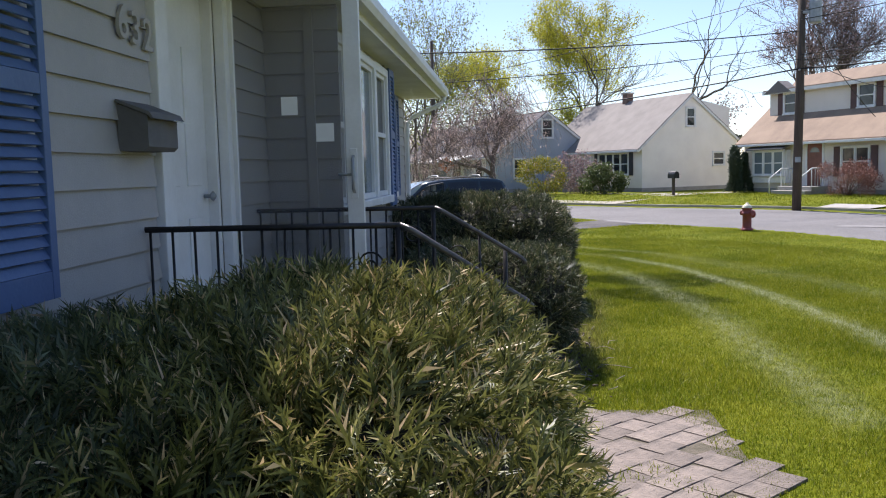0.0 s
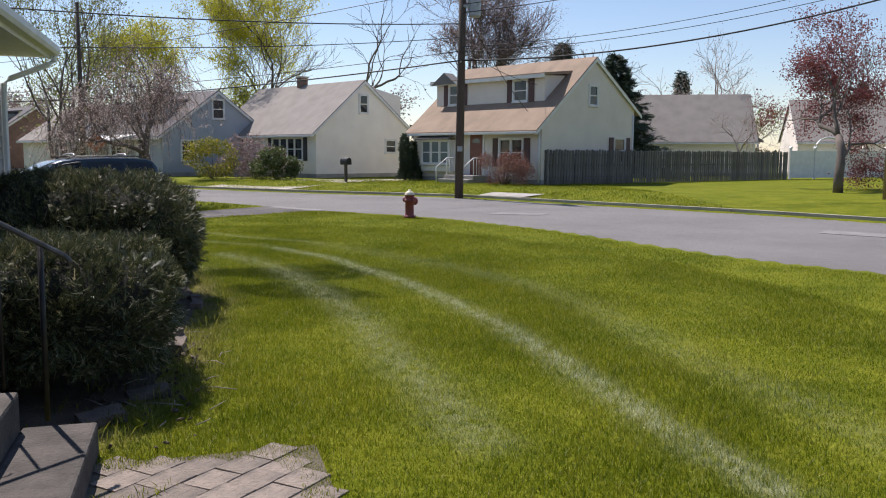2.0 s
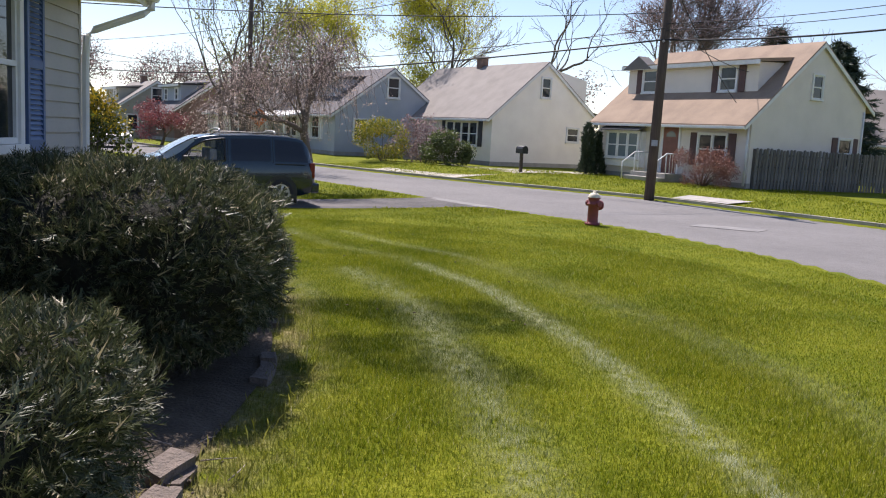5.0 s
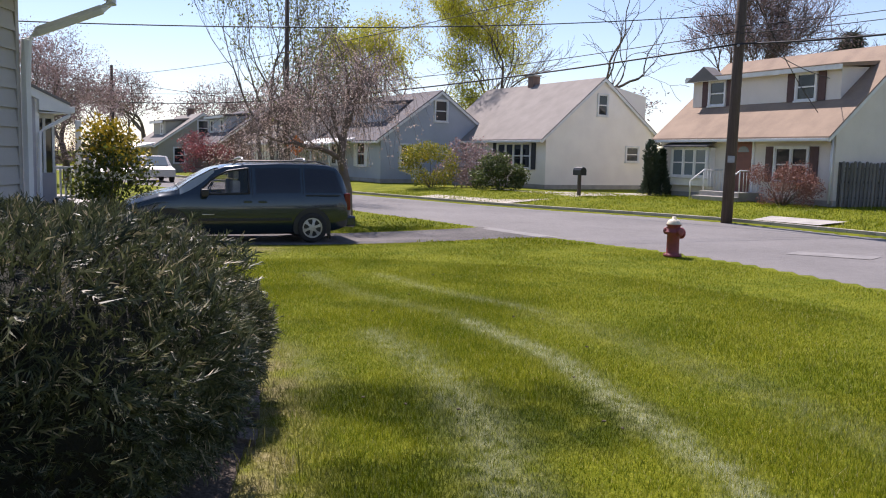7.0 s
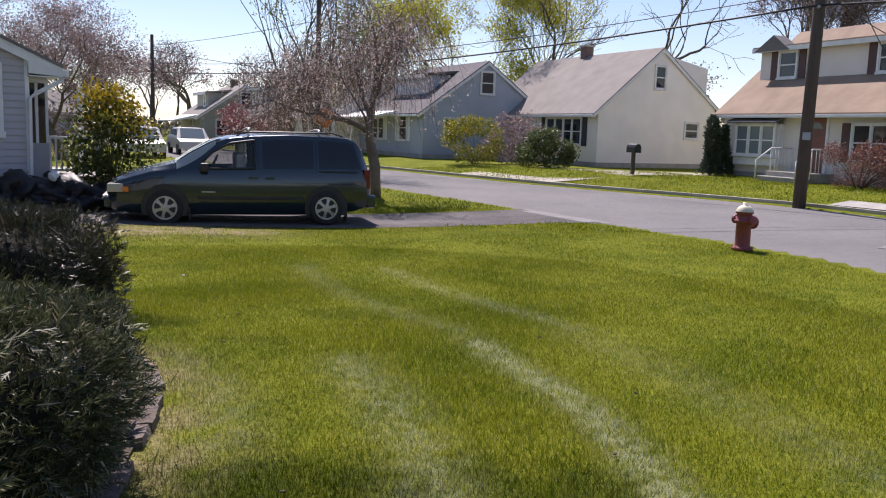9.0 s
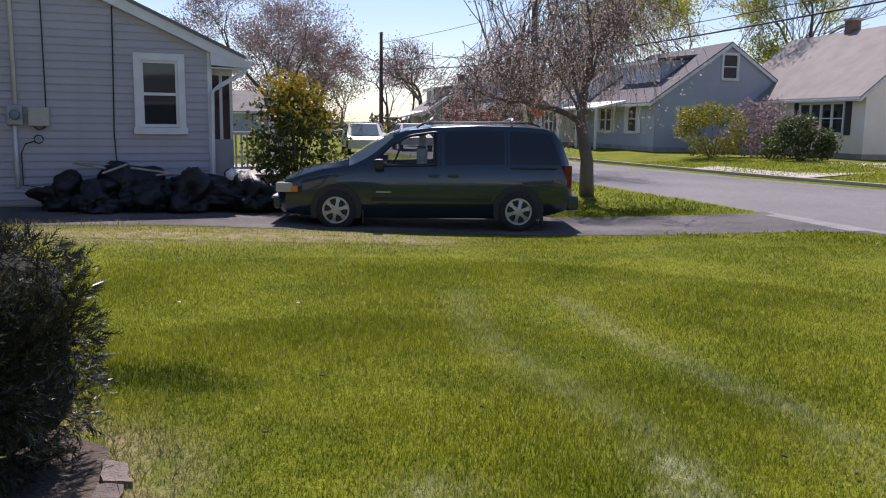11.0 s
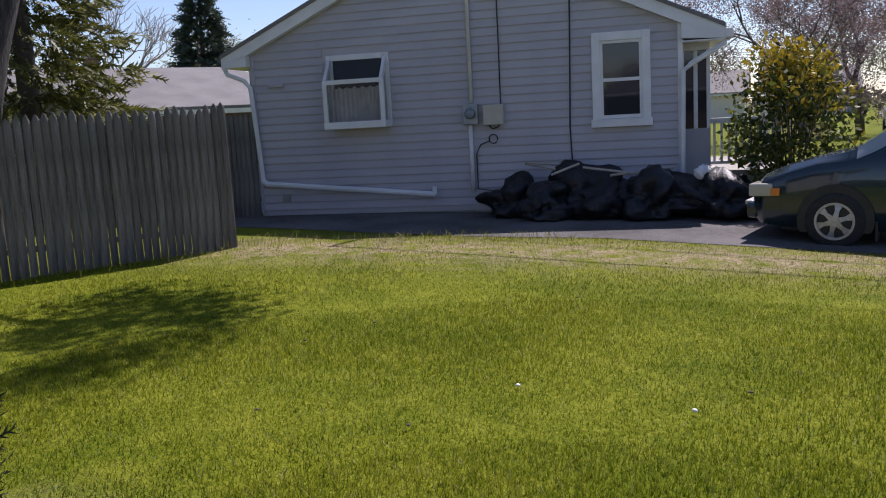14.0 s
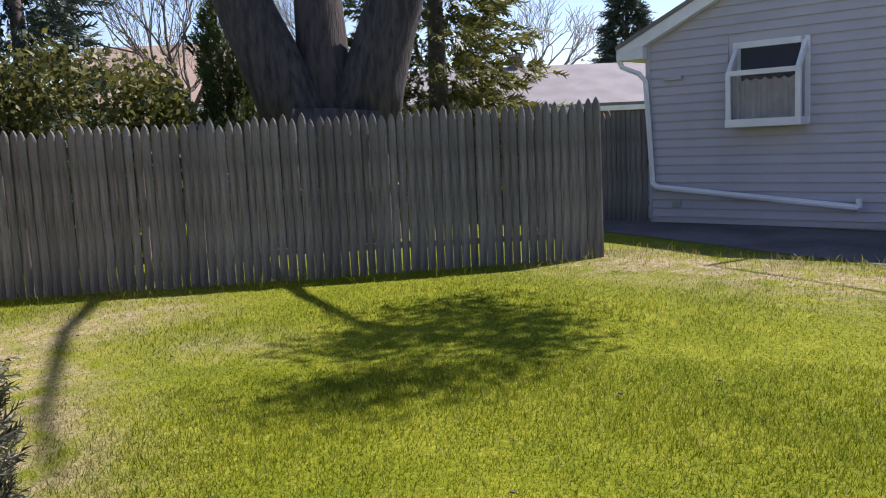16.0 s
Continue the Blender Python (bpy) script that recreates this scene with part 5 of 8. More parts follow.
h1 = cape_house("blue_gray_house", (-8.0, 52.3), 38, 9.0, 7.4, 3.7, 2.45, 2.5, 5.05, M["wall_blue"], M["shingle_dark"], "blue-gray sided house with a dark roof and dormer")
lap_courses(h1, 9.0, 7.4, 3.7, 2.45, 2.5, 5.05, 0.18, M["wall_blue"])
gable_window(h1, -3.7, 3.45, 0.75, 1.15)
dormer(h1, 2.2, 6.8, -1.2, 3.2, 4.4, -3.7, M["wall_blue"], M["shingle_dark"])
front_window(h1, 2.0, 0.9, 1.0, 1.3, 1, sides=M["white"])
front_window(h1, 5.2, 0.9, 1.6, 1.2, 2, sides=M["white"])
gable_window(h1, -1.6, 0.9, 0.8, 1.2)
prism("porch_roof", [(0.0, 2.5), (1.8, 2.1), (1.8, 2.02), (0.0, 2.35)], 3.0, 9.0, M["white"], "x", h1)
for x in (3.2, 6.0, 8.8):
    box("porch_post", (x, 1.6, 0), (x + 0.1, 1.7, 2.08), M["white"], h1)

h5 = cape_house("sage_house", (-29.5, 70), 38, 8.5, 7.0, 3.5, 2.3, 2.4, 4.7, M["wall_green"], M["shingle_gray"], "sage-sided house with a dormer far down the street")
gable_window(h5, -3.5, 3.0, 0.8, 1.2)
gable_window(h5, -1.6, 0.8, 0.8, 1.2)
dormer(h5, 2.0, 6.5, -1.0, 3.0, 4.1, -3.5, M["wall_green"], M["shingle_gray"])
front_window(h5, 2.8, 3.1, 0.7, 0.8, 1, y=-1.0)
front_window(h5, 3.0, 0.8, 1.4, 1.2, 2)
prism("porch_roof", [(0.0, 2.4), (2.0, 1.9), (2.0, 1.8), (0.0, 2.2)], 0.5, 8.0, M["white"], "x", h5)
chimney(h5, 4.0, -3.8, 5.3, 0.5)
h6 = cape_house("brown_house", (-22.8, 66), 38, 8.5, 7.0, 3.5, 2.3, 2.4, 4.7, M["brick_brown"], M["shingle_dark"], "brown brick house with a gray dormer down the street")
dormer(h6, 1.5, 6.5, -0.9, 3.0, 4.2, -3.5, M["wall_blue"], M["shingle_dark"])
front_window(h6, 2.2, 3.1, 0.7, 0.85, 1, y=-0.9)
front_window(h6, 5.0, 3.1, 0.7, 0.85, 1, y=-0.9)
front_window(h6, 3.0, 0.8, 1.4, 1.2, 2)
h7 = cape_house("white_cottage", (-14.8, 58.5), 38, 8.5, 6.6, 3.3, 2.3, 2.4, 4.5, M["stucco"], M["shingle_gray"], "white cottage half hidden behind bare trees")
front_window(h7, 1.2, 0.8, 1.6, 1.2, 2, sides=M["dark_trim"])
gable_window(h7, -3.3, 1.0, 1.0, 1.2)
h4 = cape_house("far_white_house", (30.3, 55.4), 72, 9.0, 7.0, 3.5, 2.5, 2.6, 5.6, M["stucco"], M["shingle_gray"], "white house with a gray roof behind the wooden fence")
gable_window(h4, -3.2, 3.6, 0.7, 1.0)
gable_window(h4, -1.4, 1.2, 0.8, 1.1)
prism("window_awning", [(0.0, 0.5), (0.6, 0.1), (0.6, 0.0), (0.0, 0.4)], -0.7, 0.7, M["awning"], "x", h4).matrix_local = pose(-0.05, -1.4, 2.3, 0, 0, 90)
h8 = cape_house("far_right_house", (40.5, 52), 70, 8.0, 7.0, 3.5, 2.5, 2.6, 5.2, M["stucco"], M["shingle_gray"], "pale house behind the white vinyl fence")
gable_window(h8, -3.5, 3.0, 0.8, 1.1)


def low_house(name, p, rz, L, W, eave, peak, wall_m, roof_m, label):
    h = empty(name, pose(p[0], p[1], 0, 0, 0, rz), label, "house", kind="structure")
    prism("wall", [(-W / 2, -0.2), (W / 2, -0.2), (W / 2, eave), (0, peak), (-W / 2, eave)], -L / 2, L / 2, wall_m, "x", h)
    s_ = (peak - eave) / (W / 2)
    e = W / 2 + 0.4
    prism("roof", [(-e, eave - 0.4 * s_ + 0.05), (-e, eave - 0.4 * s_ + 0.15), (0, peak + 0.17), (e, eave - 0.4 * s_ + 0.15), (e, eave - 0.4 * s_ + 0.05), (0, peak + 0.06)], -L / 2 - 0.3, L / 2 + 0.3, roof_m, "x", h)
    box("fascia", (-L / 2 - 0.3, e - 0.05, eave - 0.4 * s_ - 0.1), (L / 2 + 0.3, e, eave - 0.4 * s_ + 0.06), M["white"], h)
    box("fascia", (-L / 2 - 0.3, -e, eave - 0.4 * s_ - 0.1), (L / 2 + 0.3, -e + 0.05, eave - 0.4 * s_ + 0.06), M["white"], h)
    return h


lh = low_house("garden_house", (-32, 18.6), 95, 9.5, 8, 2.35, 3.75, M["brick_brown"], M["shingle_own"], "low house with a gray roof behind the fence")
chimney(lh, -0.5, -0.3, 4.25, 0.45)
low_house("rear_house", (-40, 27.0), 60, 9, 7, 2.6, 4.1, M["brick_brown"], M["shingle_gray"], "low brick house with a pale roof behind the fence")
low_house("garden_shed", (-22.5, 16.2), 175, 4.2, 3.0, 1.95, 2.5, M["wall_blue"], M["white"], "pale shed roof behind the fence")
lb = low_house("back_house", (-36, 6.5), 90, 10, 8, 3.2, 5.6, M["wall_h3"], M["shingle_tan"], "tan-roofed house behind the shrubs")

low_house("street_house", (-56, 70), 40, 9, 7, 2.5, 4.2, M["wall_h3"], M["shingle_gray"], "pale low house far down the street")
low_house("street_house", (-75, 66), 40, 9, 7, 2.5, 4.4, M["brick_brown"], M["shingle_dark"], "brown low house far down the street")
low_house("street_house", (-60, 90), 40, 9, 7, 2.5, 4.6, M["wall_blue"], M["shingle_gray"], "gray low house at the bend of the street")
# unseen houses, added so the windows mirror less bright open sky
low_house("opposite_house", (6, -28), 8, 12, 8, 2.8, 4.6, M["wall_green"], M["shingle_gray"], "unseen sage low house added behind the walker for window reflections")
low_house("opposite_house", (30, -6), 95, 12, 8, 2.8, 4.6, M["brick_brown"], M["shingle_dark"], "unseen brown low house added across the side street for window reflections")
low_house("opposite_house", (34, 16), 80, 12, 8, 2.8, 4.6, M["stucco"], M["shingle_gray"], "unseen cream low house added across the side street for window reflections")


# ---------------------------------------------------------------- plants
rng = np.random.default_rng(7)


def rot_from(dirs, ups):
    """Frames (side, along, normal) for arrays of directions."""
    d = dirs / np.linalg.norm(dirs, axis=1, keepdims=True)
    s = np.cross(d, ups)
    ln = np.linalg.norm(s, axis=1, keepdims=True)
    s = np.where(ln > 1e-6, s / np.maximum(ln, 1e-6), np.array([[1.0, 0, 0]]))
    return s, d, np.cross(s, d)


def sprays(P, D, size, fingers=6, wide=0.105):
    """Flat ferny sprays: each one a stem with pairs of narrow side fingers that curl a little, as triangles."""
    k = len(P)
    s, d, n = rot_from(D, rng.normal(size=(k, 3)))
    size = size[:, None]
    out = [np.stack([P - s * size * wide * 0.4, P + s * size * wide * 0.4, P + d * size * 0.97], axis=1)]
    curl = rng.normal(scale=0.22, size=(k, 1))
    for j in range(fingers):
        f = 0.08 + 0.78 * j / fingers
        side = 1 if j % 2 else -1
        b = P + d * size * f
        ln = size * (0.50 - 0.30 * f) * rng.uniform(0.75, 1.2, size=(k, 1))
        e = b + (d * 0.80 + s * side * 0.62 + n * (curl + rng.normal(scale=0.16, size=(k, 1)))) * ln
        out.append(np.stack([b - d * size * wide * 0.5, b + d * size * wide * 0.5 + s * side * size * 0.03, e], axis=1))
    return np.concatenate(out)


def hedge(name, centre, half, low, top, count, leaf, material, label, square=3.0, seed=1, lumps=0.10, fingers=7, wide=0.155):
    """A clipped evergreen: a twiggy core coloured near black for inner shade and a coat of small sprays, uneven in
    outline.
    """
    global rng
    rng = np.random.default_rng(seed)
    root = empty(name, OWN @ pose(centre[0], centre[1], 0), label, "hedge", "clipped evergreen hedges")
    hz = (top - low) / 2
    cz = (top + low) / 2
    k = count
    d = rng.normal(size=(k, 3))
    d /= np.linalg.norm(d, axis=1, keepdims=True)
    d[:, 2] = np.where(d[:, 2] < -0.75, -d[:, 2], d[:, 2])
    e = (np.abs(d[:, 0]) ** square + np.abs(d[:, 1]) ** square + np.abs(d[:, 2]) ** (square * 0.9)) ** (-1 / square)
    bump = np.array([noise.noise(Vector((q[0] * 2.2 + seed, q[1] * 2.2, q[2] * 2.2))) for q in d]) + 0.5 * np.array([noise.noise(Vector((q[0] * 6 + seed, q[1] * 6, q[2] * 6))) for q in d])
    metre = np.array([half[0], half[1], hz])
    tuft = np.array([noise.noise(Vector(tuple(q * metre * 5.5 + seed))) for q in d * e[:, None]])
    r = e * (1 + lumps * bump + 0.075 * min(1.0, lumps / 0.08) * tuft)
    depth = 1 - 0.17 * rng.random(k) ** 1.5
    P = d * (r * depth)[:, None] * np.array([half[0], half[1], hz])
    out = d / np.array([half[0], half[1], hz])
    out /= np.linalg.norm(out, axis=1, keepdims=True)
    flow = np.array([tuple(noise.noise_vector(Vector(tuple(q * 4.5 + seed)))) for q in P])
    D = out * 0.55 + flow * 0.95 + rng.normal(scale=0.33, size=(k, 3)) + np.array([0, 0, 0.10])
    P[:, 2] += cz
    size = leaf * (0.55 + 1.05 * rng.random(k) ** 1.4)
    # hollows between the tufts, where the near-black core shows as painted shade
    gap = np.array([noise.noise(Vector(tuple(q * 3.6 + seed * 2))) for q in P])
    keep = (gap > -0.25) | (rng.random(k) < 0.35)
    part("foliage", quads_object("foliage", sprays(P[keep], D[keep], size[keep], fingers, wide), material, 3), root)
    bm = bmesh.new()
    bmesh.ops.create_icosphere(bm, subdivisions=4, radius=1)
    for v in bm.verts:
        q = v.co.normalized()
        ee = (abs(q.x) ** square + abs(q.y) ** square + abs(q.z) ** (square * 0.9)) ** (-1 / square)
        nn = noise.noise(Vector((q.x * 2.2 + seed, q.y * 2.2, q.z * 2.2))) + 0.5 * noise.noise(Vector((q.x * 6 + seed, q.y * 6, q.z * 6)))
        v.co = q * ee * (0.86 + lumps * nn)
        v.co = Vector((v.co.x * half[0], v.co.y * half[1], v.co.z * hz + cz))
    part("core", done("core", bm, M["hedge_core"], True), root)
    tubes("stem", [([(0.2 * i - 0.2, 0.1 * i, 0), (0.3 * i - 0.3, 0.15 * i, cz)], [0.03, 0.02]) for i in range(3)], M["bark_far"], root, 6)
    return root


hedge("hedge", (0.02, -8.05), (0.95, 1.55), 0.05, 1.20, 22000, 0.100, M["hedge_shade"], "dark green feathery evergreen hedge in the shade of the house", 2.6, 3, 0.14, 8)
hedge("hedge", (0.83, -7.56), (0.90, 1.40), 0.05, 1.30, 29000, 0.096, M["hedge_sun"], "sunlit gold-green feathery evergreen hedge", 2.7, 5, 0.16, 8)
hedge("hedge", (1.28, -2.55), (0.82, 0.92), 0.12, 1.02, 16000, 0.078, M["hedge"], "low clipped dark evergreen hedge beside the railing", 4.2, 7, 0.07)
hedge("hedge", (1.10, 0.75), (1.19, 1.08), 0.10, 1.41, 28000, 0.082, M["hedge"], "tall clipped dark evergreen hedge below the windows", 4.0, 9, 0.08, 7)
hedge("hedge", (1.42, 2.52), (0.72, 0.80), 0.05, 0.91, 13000, 0.078, M["hedge"], "rounded low evergreen hedge at the bed's edge", 2.9, 11, 0.08)
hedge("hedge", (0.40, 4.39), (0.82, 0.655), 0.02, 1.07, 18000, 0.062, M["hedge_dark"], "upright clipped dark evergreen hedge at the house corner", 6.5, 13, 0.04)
hedge("hedge", (0.35, -2.6), (0.5, 1.0), 0.0, 0.55, 3500, 0.10, M["hedge"], "straggling low evergreen under the bay window", 2.2, 15, 0.15)


def leaf_cards(P, size, droop=0.0, narrow=0.55):
    """Loose leaves as small folded diamonds at random angles."""
    k = len(P)
    D = rng.normal(size=(k, 3))
    D[:, 2] -= droop
    s, d, n = rot_from(D, rng.normal(size=(k, 3)))
    size = size[:, None]
    a, b = P, P + d * size
    m = P + d * size * 0.45
    return np.stack([a, m + s * size * narrow * 0.5, b, m - s * size * narrow * 0.5], axis=1)


def grow(start, direction, length, radius, depth, spread, split, up, out_segments, tips, gnarl=0.18, shrink=0.72, weep=0.0):
    """A branching skeleton: collects (points, radii) and the twig ends."""
    pts, rad = [Vector(start)], [radius]
    d = Vector(direction).normalized()
    steps = 4
    for i in range(steps):
        d = (d + Vector((random.gauss(0, gnarl), random.gauss(0, gnarl), random.gauss(0, gnarl) + up - weep * max(0, 3 - depth)))).normalized()
        pts.append(pts[-1] + d * length / steps)
        rad.append(radius * (1 - (1 - shrink) * (i + 1) / steps))
    out_segments.append((pts, rad, depth))
    if depth in (1, 2):
        tips.append((pts[-1], d))
    if depth == 0:
        tips.append((pts[-1], d))
        tips.append((pts[2], d))
        return
    kids = split if isinstance(split, int) else random.choice(split)
    for j in range(kids):
        a = 2 * math.pi * (j + random.random() * 0.7) / kids
        side = d.orthogonal().normalized()
        side.rotate(Matrix.Rotation(a, 3, d))
        nd = d + side * spread * (0.7 + 0.6 * random.random())
        at = pts[-1] if j < 2 else pts[random.choice((2, 3))]
        grow(at, nd, length * (0.66 + 0.2 * random.random()), rad[-1] * (0.78 if j == 0 else 0.6), depth - 1, spread, split, up, out_segments, tips, gnarl, shrink, weep)


def tree(name, base, high, trunk_r, levels, spread, split, label, bark, seed, leaf=None, leaf_n=0, leaf_size=0.1, leaf_spread=0.5, up=0.05, weep=0.0, stems=1, first=0.30, category="tree", lean=0.12, twig_min=0.006, group="", strands=None):
    global rng
    random.seed(seed)
    rng = np.random.default_rng(seed)
    z = float(height(base[0], base[1]))
    root = empty(name, pose(base[0], base[1], z), label, category, group)
    segs, tips = [], []
    for s in range(stems):
        a = 2 * math.pi * s / max(stems, 1) + random.random()
        ln = lean * (2.2 if stems > 1 else 1)
        d = (math.cos(a) * ln, math.sin(a) * ln, 1)
        off = (math.cos(a) * trunk_r * 0.8, math.sin(a) * trunk_r * 0.8, -0.05) if stems > 1 else (0, 0, -0.05)
        grow(off, d, high * first, trunk_r * (0.75 if stems > 1 else 1), levels, spread, split, up, segs, tips, weep=weep)
    top = max(p.z for q, _, _ in segs for p in q)
    k = high / top
    V, F, V2, F2 = [], [], [], []
    for pts, rad, dep in segs:
        sides = 8 if dep >= levels - 1 else (5 if dep >= 2 else 3)
        v, f = tube_arrays([p * k for p in pts], [max(r, twig_min) for r in rad], sides)
        A, B = (V, F) if dep == levels else (V2, F2)
        o = len(A)
        A += v
        B += [tuple(i + o for i in q) for q in f]
    part("trunk", mesh_object("trunk", V, F, bark, True), root)
    tagged(part("branchwork", mesh_object("branchwork", V2, F2, bark, True), root), kind="stuff")
    T = np.array([tuple(p * k) for p, _ in tips])
    if strands:
        n_, ln_ = strands
        V, F = [], []
        ends = []
        for i in range(n_):
            p = Vector(T[rng.integers(len(T))]) + Vector(rng.normal(scale=0.15, size=3))
            q = [p]
            dx, dy = rng.normal(scale=0.10, size=2)
            L_ = ln_ * (0.4 + 0.8 * rng.random())
            for j in range(5):
                q.append(q[-1] + Vector((dx * (1 - j * 0.2) * 2 + rng.normal(scale=0.03), dy * (1 - j * 0.2) * 2 + rng.normal(scale=0.03), -L_ / 5)))
            v, f = tube_arrays(q, [0.008, 0.007, 0.006, 0.005, 0.004, 0.003], 3)
            o = len(V)
            V += v
            F += [tuple(a + o for a in b) for b in f]
            ends += [tuple(a) for a in q[1:]]
        part("twig_curtain", mesh_object("twig_curtain", V, F, bark, True), root)
        T = np.array(ends)
    if leaf and leaf_n:
        pick = rng.integers(len(T), size=leaf_n)
        P = T[pick] + rng.normal(scale=leaf_spread, size=(leaf_n, 3)) * np.array([1, 1, 0.8])
        part("crown", quads_object("crown", leaf_cards(P, leaf_size * (0.6 + 0.8 * rng.random(leaf_n)), 0.2), leaf), root)
    return root


# trees across the street and down it
tree("weeping_cherry", (-4.25, 30.25), 5.4, 0.17, 4, 0.62, (3, 4), "weeping tree with pale pink blossom and hanging twigs on the verge", M["bark_cherry"], 21, M["pink_leaf"], 15000, 0.05, 0.06, up=0.05, first=0.36, strands=(720, 1.7))
tree("bare_tree", (-9.9, 40.5), 11.5, 0.135, 5, 0.30, (2, 3), "tall many-stemmed tree with a haze of pale new leaves", M["bark_far"], 22, M["green_leaf"], 5200, 0.11, 0.35, up=0.14, stems=4, first=0.30, lean=0.05)
tree("maple_tree", (-11.0, 66), 11.2, 0.2, 6, 0.46, (3, 3), "maple in yellow-green spring leaf behind the houses", M["bark_far"], 23, M["yellow_leaf"], 24000, 0.14, 0.34, up=0.07, first=0.22, twig_min=0.012, group="yellow-green maples")
tree("maple_tree", (-3.4, 68), 15.0, 0.22, 6, 0.40, (3, 3), "tall maple in bright yellow-green spring leaf", M["bark_far"], 24, M["yellow_leaf"], 26000, 0.14, 0.36, up=0.12, first=0.22, twig_min=0.012, group="yellow-green maples")
tree("maple_tree", (-19, 66), 11.5, 0.3, 5, 0.5, (3, 3), "maple in thin pale green leaf down the street", M["bark_far"], 25, M["green_leaf"], 7000, 0.18, 0.6, up=0.06)
tree("bare_tree", (-7.0, 78), 15.0, 0.3, 5, 0.45, (3, 3), "bare gray tree behind the roofs", M["bark_far"], 26, up=0.08, twig_min=0.016)
tree("bare_tree", (3.8, 66), 14.5, 0.32, 5, 0.52, (2, 3), "bare tree with crooked limbs behind the white house", M["bark_far"], 27, up=0.05, twig_min=0.016)
tree("bare_tree", (10.2, 57), 14.5, 0.40, 6, 0.50, (3, 4, 4), "large bare oak with dense fine twigs behind the ivory house", M["bark_far"], 28, M["bud_leaf"], 34000, 0.075, 0.42, up=0.04, first=0.22, twig_min=0.015)
tree("bare_tree", (19.0, 62), 10.0, 0.3, 5, 0.5, (3, 3), "bare tree behind the roofline", M["bark_far"], 29, up=0.05, twig_min=0.014)
tree("bare_tree", (32.5, 64), 11.0, 0.32, 5, 0.5, (3, 3), "spreading bare tree with pale twigs", M["bark_pale"], 30, M["pink_leaf"], 1500, 0.1, 0.4, up=0.04, twig_min=0.014)
tree("bare_tree", (26.6, 50.5), 5.6, 0.12, 5, 0.6, (3, 3), "small bare ornamental tree behind the wooden fence", M["bark_pale"], 31, up=0.02)
tree("bare_tree", (47, 62), 11.0, 0.3, 5, 0.5, (3, 3), "bare gray tree far behind the vinyl fence", M["bark_far"], 32, up=0.05, twig_min=0.015)
tree("plum_tree", (20.9, 31.0), 7.0, 0.20, 5, 0.6, (3, 3), "purple-leaf plum in dusky red leaf on the far lawn", M["bark_far"], 33, M["red_leaf"], 26000, 0.085, 0.26, up=0.03)
tree("redbud_tree", (-20.8, 40.9), 7.8, 0.18, 6, 0.52, (3, 4), "broad tree with dull red buds behind the gray house", M["bark_far"], 34, M["bud_leaf"], 30000, 0.08, 0.2, up=0.03, first=0.2)
tree("redbud_tree", (-23.0, 47.0), 6.2, 0.2, 5, 0.62, (3, 4), "smaller tree in dusky red bud down the street", M["bark_far"], 35, M["bud_leaf"], 14000, 0.09, 0.17, up=0.02)
tree("cherry_tree", (-21.3, 60), 2.9, 0.12, 4, 0.7, (3, 3), "small dark pink flowering cherry in front of a house", M["bark_far"], 36, M["red_leaf"], 4200, 0.11, 0.25, up=0.0)
tree("bare_tree", (-40, 88), 10.0, 0.3, 5, 0.5, (3, 3), "bare trees at the end of the street", M["bark_far"], 37, M["bud_leaf"], 3000, 0.16, 0.5, up=0.05, twig_min=0.02)
tree("bare_tree", (-33, 90), 9.0, 0.3, 5, 0.5, (3, 3), "bare trees at the end of the street", M["bark_far"], 38, M["bud_leaf"], 3000, 0.16, 0.5, up=0.05, twig_min=0.02)
tree("bare_tree", (-26, 92), 9.5, 0.3, 5, 0.5, (3, 3), "bare trees at the end of the street", M["bark_far"], 39, M["bud_leaf"], 2500, 0.16, 0.5, up=0.05, twig_min=0.02)


def conifer(name, base, high, radius, label, material, seed, count=6000, leaf=0.30, narrow=1.0, trunk=True, low=0.3, category="conifer"):
    global rng
    rng = np.random.default_rng(seed)
    z = float(height(base[0], base[1]))
    root = empty(name, pose(base[0], base[1], z), label, category)
    tubes("trunk", [([(0, 0, -0.1), (0, 0, high * 0.5), (0, 0, high * 0.96)], [0.03 * high, 0.018 * high, 0.01])], M["bark_far"], root, 7)
    t = rng.random(count) ** 0.75
    zz = low + (high - low) * (1 - t)
    tier = 0.78 + 0.22 * np.sin(zz * (9.0 if narrow >= 1 else 3.0) + rng.random() * 6)
    ang = rng.random(count) * 2 * math.pi
    lobes = 1 + 0.16 * np.sin(ang * 5 + zz * 2.3) + 0.10 * np.sin(ang * 9 - zz * 4.1)
    prof = t ** (0.85 if narrow >= 1 else 0.45)
    rad = radius * prof * lobes * tier * (1 - 0.55 * rng.random(count) ** 2.2)
    P = np.stack([np.cos(ang) * rad, np.sin(ang) * rad, zz], axis=1)
    D = np.stack([np.cos(ang), np.sin(ang), np.full(count, -0.25 if narrow >= 1 else 1.2)], axis=1) + rng.normal(scale=0.35, size=(count, 3))
    part("crown", quads_object("crown", sprays(P, D, leaf * (0.6 + 0.8 * rng.random(count)), 6, 0.24), material, 3), root)
    return root


